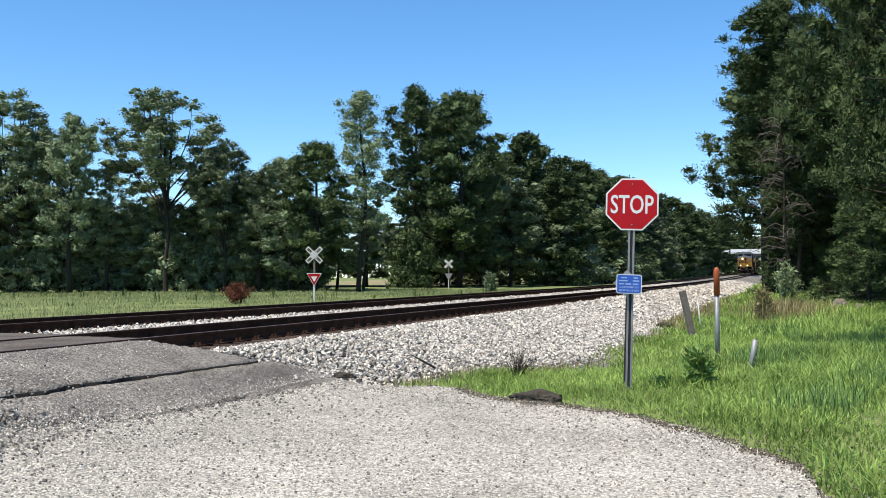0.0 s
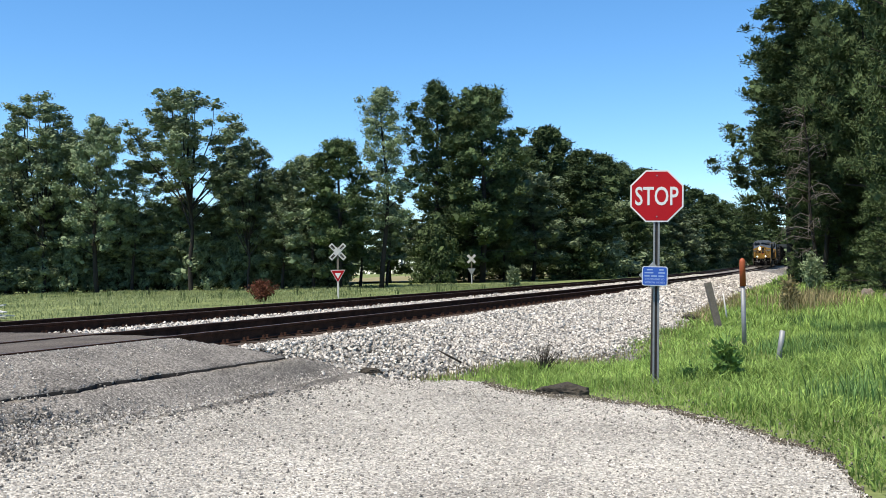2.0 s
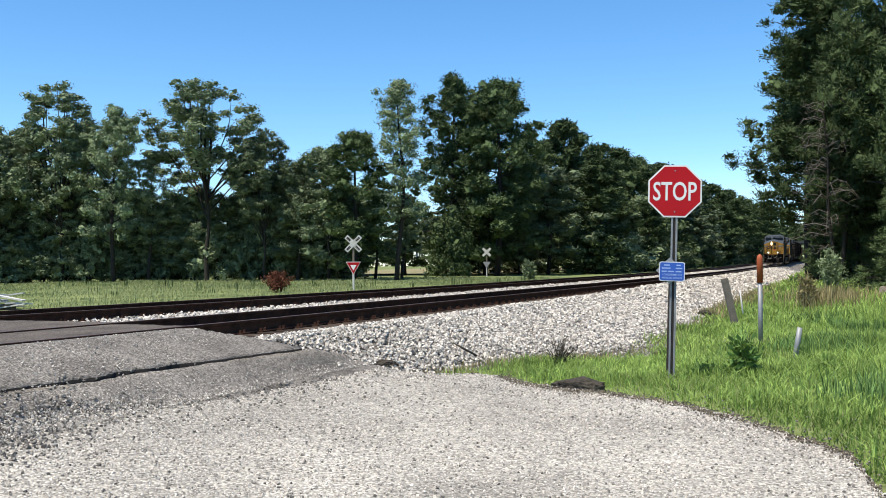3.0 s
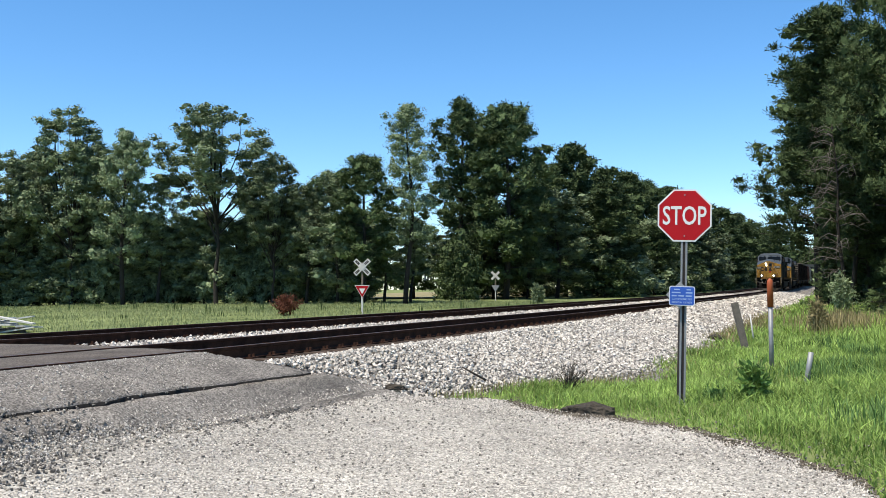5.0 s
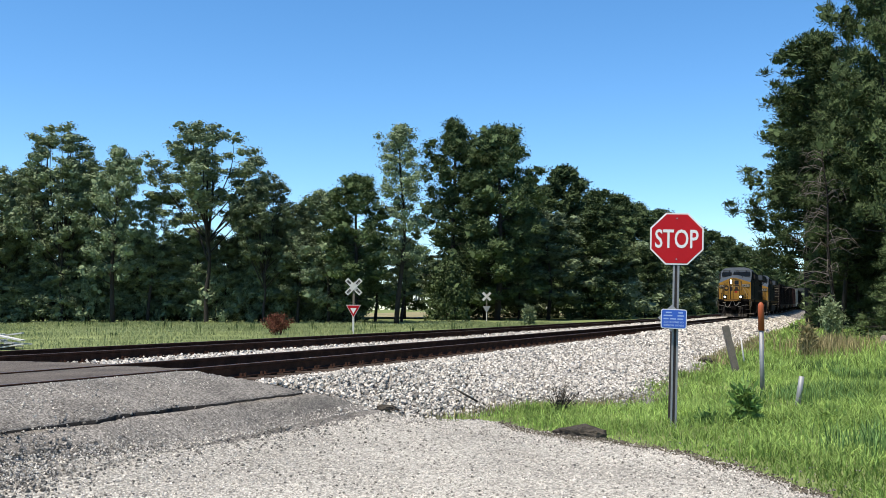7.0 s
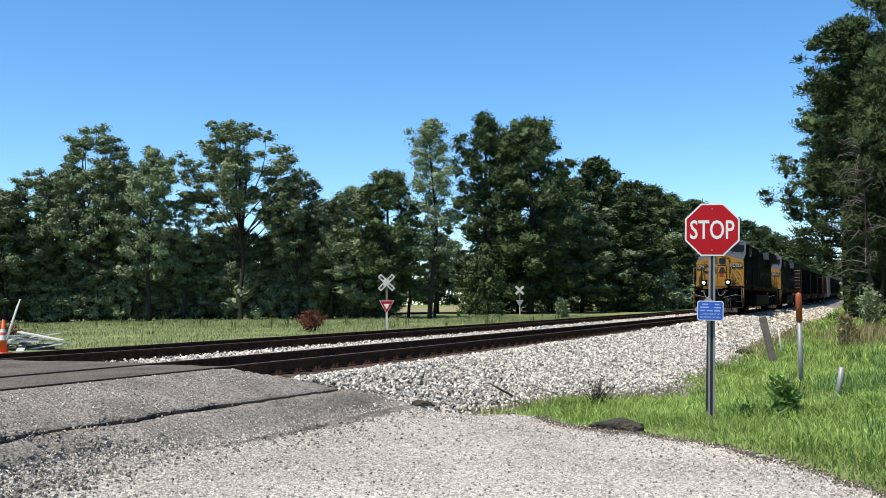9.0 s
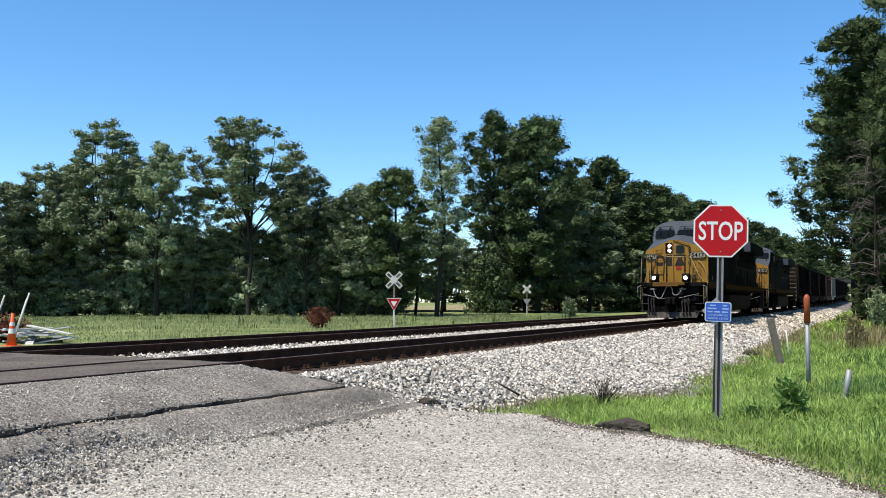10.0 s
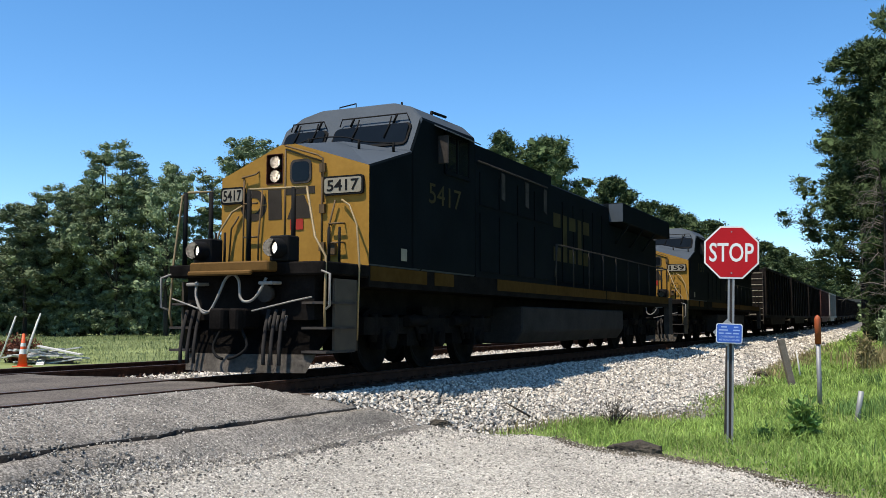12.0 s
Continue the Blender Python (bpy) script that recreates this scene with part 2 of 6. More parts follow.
def road_edge(x):
    """The y at which the gravel ends and the grass begins."""
    return np.interp(x, [-9, -5.6, -4.5, -3.45, -2.65, -1.55, -0.57, 0.03, 0.3, 0.8, 1.4], [11.6, 11.9, 12.4, 11.7, 11.35, 10.75, 9.5, 8.4, 6.5, 2.0, -9.0])


def in_gravel(x, y):
    return (y < road_edge(x) + 0.16 * edge_noise(x, y, 1.4)) & (x > -6.75)


def broken_off(y):
    """How far the asphalt's outer edge has crumbled away."""
    return 0.46 * (1 - smooth_step(5.5, 9.6, y))


def gravel_z(x, y):
    u = x - track_x(y)
    return road_z(u, y) - 0.03 - 0.08 * (1 - smooth_step(2.45, 2.85, u + broken_off(y))) + 0.014 * edge_noise(x, y, 1.1) + 0.010 * edge_noise(x, y, 4.5)


road = new("gravel_road", grid_mesh("gravel_road", np.arange(-8, 2.0, 0.07), np.concatenate([np.arange(-8, 3, 0.2), np.arange(3, 13, 0.07)]), gravel_z, ["gravel_road"], in_gravel))
tagged(road, "pale compacted gravel road up to the crossing", "road", kind="structure")


# the asphalt over the crossing, in strips between the rails
def crack_line(y):
    """The crack's middle and half width, across the track."""
    k = edge_noise(y * 0 + 2.0, y, 0.9)
    mid = 1.92 + 0.25 * smooth_step(7.2, 11.2, y) + 0.05 * k + 0.05 * edge_noise(y * 0 + 9.0, y, 3.4) + 0.022 * edge_noise(y * 0 + 1.0, y, 11.0)
    gape = smooth_step(6.7, 7.2, y) * (1 - smooth_step(8.8, 9.5, y)) + 1.4 * (1 - smooth_step(5.7, 6.2, y))
    half = np.maximum(0.004, 0.006 + 0.055 * gape * np.clip(0.9 + 1.1 * edge_noise(y * 0 + 4.0, y, 2.2), 0.1, 1.7) + (0.004 + 0.018 * gape) * edge_noise(y * 0 + 6.0, y, 9.0))
    return mid, half


def asphalt_strip(u0, u1, end, ragged=0.0, lift=0.0, label="", mat="asphalt", crack=0, thick=0.09):
    us, ys = np.linspace(u0, u1, max(3, int((u1 - u0) / 0.07))), np.concatenate([np.arange(-8, 4, 0.25), np.arange(4, 12.6, 0.05)])
    gu, gy = np.meshgrid(us, ys)
    x = gu + track_x(gy)
    n = edge_noise(gu, gy, 1.3)
    z = road_z(gu, gy) + lift + 0.012 * n * smooth_step(0, 0.6, np.abs(gu) - 0.8)
    share = (gu - u0) / (u1 - u0)
    x = x + ragged * (edge_noise(gu * 0, gy, 1.1) + 0.5 * edge_noise(gu * 0 + 5, gy, 3.3)) * smooth_step(0.35, 1.0, share)
    if crack:
        mid, half = crack_line(gy)
        if crack < 0:  # this strip ends at the crack
            x = x + (mid - half - u1) * smooth_step(0.3, 1.0, share)
        else:  # this one begins there, and its other edge dips under the gravel
            x = x + (mid + half - u0) * (1 - smooth_step(0.0, 0.6, share)) - broken_off(gy) * smooth_step(0.2, 1.0, share)
            z = z - (0.075 + 0.02 * edge_noise(gu * 2, gy, 2.6)) * smooth_step(0.5, 1.0, share)
    bm = bmesh.new()
    vs = [[bm.verts.new((x[j, i], gy[j, i], z[j, i])) for i in range(len(us))] for j in range(len(ys))]
    stop = end + (1.0 * (share - 0.5) if crack > 0 else 0.95 * share if crack < 0 else 0) + 0.12 * edge_noise(gu * 2, gy * 0 + 3.0, 1.7)
    for j in range(len(ys) - 1):
        for i in range(len(us) - 1):
            if gy[j, i] < stop[j, i]:
                bm.faces.new((vs[j][i], vs[j][i + 1], vs[j + 1][i + 1], vs[j + 1][i])).smooth = True
    for v in [v for v in bm.verts if not v.link_faces]:
        bm.verts.remove(v)
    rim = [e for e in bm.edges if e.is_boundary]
    # the side walls take a near-black colour that paints the crack's shade
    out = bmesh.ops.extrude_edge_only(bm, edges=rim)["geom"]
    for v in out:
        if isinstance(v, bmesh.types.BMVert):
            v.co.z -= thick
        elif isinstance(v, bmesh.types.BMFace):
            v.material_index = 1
    return part("asphalt_panel", bm, [mat, "rim_shade"], crossing, label)


# near-black colours that paint the shade inside the crack
M["rim_shade"] = material("rim_shade", (0.028, 0.026, 0.024), 0.95, vary=0.4, scale=9, bump=0.8, fine=40, spec=0.1)
M["crack_shade"] = material("crack_shade", (0.0164, 0.01476, 0.01312), 1.0, vary=0.4, scale=5, bump=0.5, spec=0.0)
crossing = thing("crossing_pavement", "worn cracked grey asphalt laid over the railway crossing", "pavement", kind="structure")
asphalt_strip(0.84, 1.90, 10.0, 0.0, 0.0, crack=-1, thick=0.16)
asphalt_strip(1.6, 2.4, 10.0, 0.0, -0.15, "crack floor painted near-black for its shade", "crack_shade")
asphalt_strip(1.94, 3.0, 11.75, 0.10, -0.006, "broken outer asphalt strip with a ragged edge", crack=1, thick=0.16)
asphalt_strip(-0.67, 0.66, 10.5, mat="worn_tar")
asphalt_strip(-SPACING + 0.82, -0.82, 10.8, mat="worn_tar")
asphalt_strip(-SPACING - 0.67, -SPACING + 0.67, 10.8, mat="worn_tar")
asphalt_strip(-SPACING - 9.0, -SPACING - 0.82, 10.4, mat="worn_tar")

# ---- ballast ----
def ballast_height(gu, gy):
    return bed_z(gu, gy) - 0.045


def build_ballast():
    us = np.concatenate([np.arange(-SPACING - 3.6, 1.7, 0.25), np.arange(1.7, 5.4, 0.15)])
    ys = grid_axis(10.2, 420, 10.2, 40, 0.3, 1.1)
    gu, gy = np.meshgrid(us, ys)
    v = np.stack([gu + track_x(gy), gy, ballast_height(gu, gy)], -1).reshape(-1, 3)
    w = len(us)
    i = (np.arange(len(ys) - 1)[:, None] * w + np.arange(w - 1)).ravel()
    me = raw_mesh("ballast_bed", v, np.stack([i, i + 1, i + w + 1, i + w], -1), ["ballast_bed"], True)
    tagged(new("ballast_bed", me), "bed of pale crushed stone under the tracks", "ballast", kind="structure")


build_ballast()
CUBE = np.array([(x, y, z) for x in (-1, 1) for y in (-1, 1) for z in (-1, 1)], float)
CUBE_F = np.array([(0, 1, 3, 2), (4, 6, 7, 5), (0, 4, 5, 1), (2, 3, 7, 6), (0, 2, 6, 4), (1, 5, 7, 3)])
rng = np.random.default_rng(5)


def stones(name, x, y, z, size, mats, label, category):
    """Many broken stones as one mesh: skewed blocks, each turned its own way."""
    n = len(x)
    v = CUBE[None] * rng.uniform(0.55, 1.0, (n, 8, 3)) * rng.uniform(0.6, 1.0, (n, 1, 3))
    q = rng.normal(size=(n, 4))
    q /= np.linalg.norm(q, axis=1)[:, None]
    w_, a, b, c = q.T
    r = np.stack([1 - 2 * (b * b + c * c), 2 * (a * b - c * w_), 2 * (a * c + b * w_), 2 * (a * b + c * w_), 1 - 2 * (a * a + c * c), 2 * (b * c - a * w_),
                  2 * (a * c - b * w_), 2 * (b * c + a * w_), 1 - 2 * (a * a + b * b)], -1).reshape(n, 3, 3)
    v = np.einsum("nij,nkj->nki", r, v) * size[:, None, None] + np.stack([x, y, z], -1)[:, None]
    f = CUBE_F[None] + (np.arange(n) * 8)[:, None, None]
    ob = new(name, raw_mesh(name, v.reshape(-1, 3), f.reshape(-1, 4), mats))
    return tagged(ob, label, category, kind="stuff")


def scatter(u0, u1, y0, y1, density):
    n = int((u1 - u0) * (y1 - y0) * density)
    return rng.uniform(u0, u1, n), rng.uniform(y0, y1, n)


def build_stones():
    us, ys, ss = [], [], []
    for u0, u1, y0, y1, dens, s in ((0.85, 5.2, 10.2, 20, 520, 0.0265), (0.85, 5.2, 20, 32, 260, 0.033), (0.85, 5.2, 32, 55, 70, 0.055), (0.85, 5.2, 55, 130, 34, 0.085),
                                    (-SPACING + 0.8, -0.8, 11.2, 34, 150, 0.036), (-SPACING + 0.8, -0.8, 34, 110, 34, 0.055), (-0.68, 0.68, 11.2, 25, 90, 0.034)):
        u, y = scatter(u0, u1, y0, y1, dens)
        us.append(u), ys.append(y), ss.append(rng.uniform(0.6, 1.25, len(u)) * s)
    u, y, s = map(np.concatenate, (us, ys, ss))
    keep = (u < toe(y) + rng.normal(0, 0.18, len(u))) & (y > np.where(u < 0.8, 11.3, np.minimum(10.35 + 0.9 * (u - 1.2), 12.0)) + 0.12 - 0.5 * rng.random(len(u)) ** 4)
    u, y, s = u[keep], y[keep], s[keep]
    stones("ballast_stones", u + track_x(y), y, bed_z(u, y) - 0.05 * (u > 0.8) * (u < 1.32) * (y < 40) + s * rng.uniform(-0.35, 0.8, len(u)), s, ["stone"], "heap of broken pale grey and white ballast stones", "ballast")
    # loose stones on the gravel road, thickest along its edges and by the broken asphalt
    x, y = scatter(-6.9, 1.2, 4.6, 12.6, 1900)
    near_asphalt = 0.8 * np.exp(-np.abs(x + 5.95 + broken_off(y)) / 0.2) + 0.30 * np.exp(-np.maximum(x + 6.2, 0) / 0.9) * (1 - smooth_step(6.5, 9.0, y)) * (x > -6.15 - broken_off(y)) + np.exp(-np.abs(y - road_edge(x)) / 0.35) + 0.16 + 0.22 * (1 - smooth_step(6.0, 11.0, y)) * (x > -5.9) + 0.8 * smooth_step(-0.1, 0.7, edge_noise(x, y, 0.5)) * 0.3
    keep = (rng.random(len(x)) < near_asphalt * np.where(x < -6.15 - broken_off(y), 0.06, 1.0)) & (y < road_edge(x) + 0.1)
    x, y = x[keep], y[keep]
    s = 0.004 + 0.009 * rng.random(len(x)) ** 2
    stones("loose_stones", x, y, np.maximum(gravel_z(x, y), np.where(x < -6.1, road_z(x - track_x(y), y) - 0.005, -9)) + s * 0.2, s, ["stone"], "loose pale stones strewn over the gravel road", "gravel")


def build_debris():
    # pale grit on the asphalt
    u, y = scatter(0.98, 2.7, 4.5, 11.6, 420)
    mid, half = crack_line(y)
    keep = (y < 9.9 + 0.9 * (u - 0.84)) & (np.abs(u - mid) > half + 0.02)
    u, y = u[keep], y[keep]
    s = 0.003 + 0.008 * rng.random(len(u)) ** 2
    stones("grit", u + track_x(y), y, road_z(u, y) + 0.012 + s * 0.3, s, ["stone"], "pale grit strewn over the worn asphalt", "gravel")
    # dark asphalt crumbs off the broken edge, and dark soil along the grass
    x, y = scatter(-6.9, 0.8, 4.6, 11.8, 300)
    keep = rng.random(len(x)) < 0.8 * np.exp(-np.abs(x + 5.98 + broken_off(y)) / 0.16) + 0.25 * np.exp(-np.maximum(x + 6, 0) / 0.8) * (1 - smooth_step(5.6, 8.5, y)) + 0.07 + 0.3 * np.exp(-np.abs(y - road_edge(x) + 0.6) / 0.5)
    x, y = x[keep], y[keep]
    s = rng.uniform(0.004, 0.015, len(x)) * np.where(x < -5, 1.3, 1.0)
    x1, y1 = rng.normal(-6.25, 0.25, 900), rng.normal(5.35, 0.5, 900)  # rubble where the slab has broken away
    x, y, s = np.concatenate([x, x1]), np.concatenate([y, y1]), np.concatenate([s, 0.005 + 0.022 * rng.random(900) ** 2])
    y2 = rng.uniform(5.0, 10.5, 170)  # and larger lumps along the break
    x2 = track_x(y2) + 2.66 - broken_off(y2) + 0.1 * edge_noise(y2 * 0, y2, 1.1) + rng.normal(0.02, 0.05, 170)
    x, y, s = np.concatenate([x, x2]), np.concatenate([y, y2]), np.concatenate([s, rng.uniform(0.015, 0.04, 170)])
    y3 = np.concatenate([rng.uniform(6.8, 9.4, 130), rng.uniform(5.0, 6.2, 60)])  # and crumbs on the lips of the crack
    mid, half = crack_line(y3)
    x3 = track_x(y3) + mid + rng.choice((-1, 1), 190) * (half + rng.uniform(0.0, 0.05, 190))
    x, y, s = np.concatenate([x, x3]), np.concatenate([y, y3]), np.concatenate([s, rng.uniform(0.006, 0.02, 190)])
    z = np.maximum(gravel_z(x, y), road_z(x - track_x(y), y) - np.where(x - track_x(y) < 2.3, 0.005, 0.05))
    stones("asphalt_crumbs", x, y, z + s * 0.3, s, ["asphalt"], "dark crumbs of broken asphalt on the gravel", "debris")
    x = rng.uniform(-4.4, 0.9, 2600)
    y = road_edge(x) + 0.16 * edge_noise(x, road_edge(x), 1.4) + rng.normal(-0.03, 0.11, 2600)
    s = rng.uniform(0.003, 0.011, 2600)
    stones("edge_soil", x, y, gravel_z(x, y) + 0.012 + s * 0.3, s, ["edge_soil"], "dark soil and litter along the edge of the grass", "soil")


M["edge_soil"] = material("edge_soil", (0.1394, 0.1189, 0.0902), 0.95, vary=0.4, scale=4, bump=0.4, island=0.5, spec=0.1)
build_stones()
build_debris()

# ---- track ----
RAIL = [(-0.075, -0.18), (0.075, -0.18), (0.075, -0.168), (0.012, -0.15), (0.009, -0.05), (0.036, -0.04), (0.036, -0.006), (0.028, 0.0),
        (-0.028, 0.0), (-0.036, -0.006), (-0.036, -0.04), (-0.009, -0.05), (-0.012, -0.15), (-0.075, -0.168)]


def rail(off, s0, s1, step):
    """One rail along the track, off to the side of the near centre line."""
    ss = np.arange(s0, s1 + step, step)
    v, f, mi = [], [], []
    k = len(RAIL)
    for s in ss:
        m = track_pose(float(s), off)
        v += [m @ Vector((x, 0, z)) for x, z in RAIL]
    for a in range(len(ss) - 1):
        for j in range(k):
            q = (j + 1) % k
            f.append((a * k + j, a * k + q, (a + 1) * k + q, (a + 1) * k + j))
            mi.append(1 if j == 7 else 0)
    return raw_mesh("rail", [tuple(p) for p in v], f, ["rail_side", "rail_head"], False, mi)


def build_track(shift, label):
    t = thing("railway_track", label, "railway track", kind="structure")
    for off in (-0.755, 0.755):
        o = new("rail", rail(shift + off, -60, 420, 4.0))
        o.parent = t
        tagged(o, "rusty brown steel rail with a worn head")
    tie = bmesh.new()
    box(tie, -1.29, 1.29, -0.115, 0.115, -0.36, -0.185)
    bevelled(tie, 0.012)
    me = mesh_of("tie", tie, "tie")
    plate = bmesh.new()
    box(plate, -0.17, 0.17, -0.095, 0.095, -0.186, -0.165)
    for sx, sy in ((-0.11, 0.05), (0.11, -0.05), (-0.11, -0.05), (0.11, 0.05)):
        box(plate, sx - 0.02, sx + 0.02, sy - 0.02, sy + 0.02, -0.166, -0.125)
    pm = mesh_of("tie_plate", plate, "rail_side")
    for i in range(200):
        s = 11.4 + 0.52 * i
        o = new("tie", me)
        o.parent = t
        o.matrix_basis = track_pose(s, shift + random.uniform(-0.04, 0.04)) @ Matrix.Rotation(radians(random.uniform(-1.2, 1.2)), 4, "Z")
        if i < 70:
            for off in (-0.755, 0.755):
                p = new("tie_plate", pm)
                p.parent = t
                p.matrix_basis = track_pose(s, shift + off)


build_track(0.0, "rusty main railway track on timber ties and pale ballast")
build_track(-SPACING, "second rusty railway track beside the main one")


# ---- trees ----
def leaf_mesh(name, centres, radii, count, size, mats, seed, aspect=0.55, squash=0.7, tuft=False, droop=0.0, core=0):
    """A crown: leaves round many clump centres, each a small bent quad, with a few broad ones in the heart of each clump."""
    g = np.random.default_rng(seed)
    c, r = np.repeat(np.asarray(centres), count, 0), np.repeat(np.asarray(radii), count)
    n = len(c)
    d = g.normal(size=(n, 3))
    d /= np.linalg.norm(d, axis=1)[:, None]
    far = g.random(n) ** (0.45 if not tuft else 0.6)
    p = c + d * (far * r)[:, None] * (1, 1, squash)
    length = size * g.uniform(0.6, 1.3, n)
    axis = g.normal(size=(n, 3)) + (0, 0, -droop)
    axis -= d * (axis * d).sum(1)[:, None]  # leaves lie along the clump's surface
    if tuft:  # and some needles stand out of it
        out = g.random(n) < 0.55
        axis[out] = d[out] + g.normal(0, 0.5, (out.sum(), 3)) + (0, 0, 0.6)
    axis /= np.linalg.norm(axis, axis=1)[:, None]
    face = d * 1.3 + g.normal(0, 0.32, (n, 3)) + (0, 0, 0.35)
    side = np.cross(axis, face)
    side /= np.linalg.norm(side, axis=1)[:, None] + 1e-9
    w = (length * aspect * 0.5)[:, None]
    a = axis * length[:, None]
    v = np.stack([p, p + a * 0.5 + side * w, p + a, p + a * 0.5 - side * w], 1).reshape(-1, 3)
    if core:
        c2, r2 = np.repeat(np.asarray(centres), core, 0), np.repeat(np.asarray(radii), core)[:, None]
        m = len(c2)
        a2, b2 = g.normal(size=(m, 3)), g.normal(size=(m, 3))
        a2 /= np.linalg.norm(a2, axis=1)[:, None]
        b2 = np.cross(a2, b2)
        b2 /= np.linalg.norm(b2, axis=1)[:, None]
        c2 = c2 + g.normal(0, 0.24, (m, 3)) * r2
        v2 = np.stack([c2 - a2 * r2 * 0.42, c2 + b2 * r2 * 0.28, c2 + a2 * r2 * 0.42, c2 - b2 * r2 * 0.28], 1).reshape(-1, 3)
        v = np.concatenate([v, v2])
        n += m
    f = np.arange(n * 4).reshape(n, 4)
    return raw_mesh(name, v, f, mats)


def tree_kind(name, seed, height, base, profile, limbs, rise_lo, rise_hi, clumps, clump_r, count, leaf, leaf_mat, tuft, trunk_r, droop=0.0, lean=0.02, aspect=0.55, begin=0.3, spread=0.24, core=4):
    """The meshes of one tree: trunk and limbs, and its crown. profile(h) is the crown's reach at the height share h above its base."""
    g = random.Random(seed)
    bm = bmesh.new()
    steps = 9
    spine = []
    wx, wy = g.uniform(-lean, lean), g.uniform(-lean, lean)
    for i in range(steps + 1):
        h = height * i / steps
        spine.append(Vector((wx * h + 0.12 * math.sin(h * 0.7 + seed), wy * h + 0.12 * math.cos(h * 0.5 + seed), h)))
    tube(bm, [spine[0] + Vector((0, 0, -0.3))] + spine[1:], [trunk_r * (1.15 - 1.1 * i / steps) + 0.015 for i in range(steps + 1)], 8)

    def on_spine(h):
        t = min(max(h / height * steps, 0), steps - 0.001)
        i = int(t)
        return spine[i].lerp(spine[i + 1], t - i)

    centres, radii = [], []
    for k in range(limbs):
        share = ((k + g.random()) / limbs) ** 0.9
        h = base + (height - base) * share * 0.97
        az = k * 2.399 + g.uniform(-0.5, 0.5)
        reach = profile(share) * g.uniform(0.62, 1.05)
        rise_a = radians(rise_lo + (rise_hi - rise_lo) * share + g.uniform(-10, 10))
        d = Vector((math.cos(az) * math.cos(rise_a), math.sin(az) * math.cos(rise_a), math.sin(rise_a)))
        start = on_spine(h - reach * 0.25 * math.sin(rise_a))
        pts = [start]
        for i in range(1, 5):
            bend = Vector((g.uniform(-0.08, 0.08), g.uniform(-0.08, 0.08), g.uniform(-0.02, 0.1) - droop * 0.1))
            pts.append(pts[-1] + (d + bend * i) * reach / 4)
        r0 = max(0.02, trunk_r * 0.42 * (1 - 0.75 * share))
        tube(bm, pts, [r0, r0 * 0.75, r0 * 0.5, r0 * 0.32, 0.012], 5, closed=False)
        for c in range(clumps):
            t = begin + (1.02 - begin) * (c + g.random()) / clumps
            q = min(t, 0.999) * 4
            i = int(q)
            p = pts[i].lerp(pts[i + 1], q - i)
            s = reach * spread * (1.1 - 0.4 * t)
            p = p + Vector((g.gauss(0, s), g.gauss(0, s), g.gauss(0.05, s * 0.6)))
            if c % 2 == 0 and 1.2 < reach < 3.6:
                tube(bm, [pts[i], pts[i].lerp(p, 0.5) + Vector((0, 0, 0.08)), p], [r0 * 0.35, r0 * 0.2, 0.008], 4, closed=False)
            centres.append(tuple(p))
            radii.append(clump_r * g.uniform(0.65, 1.25))
    centres.append(tuple(spine[-1]))
    radii.append(clump_r * 0.8)
    wood = mesh_of("trunk", bm, "bark")
    crown = leaf_mesh("crown", centres, radii, count, leaf, [leaf_mat], seed, aspect, 0.75, tuft, droop, core)
    return wood, crown


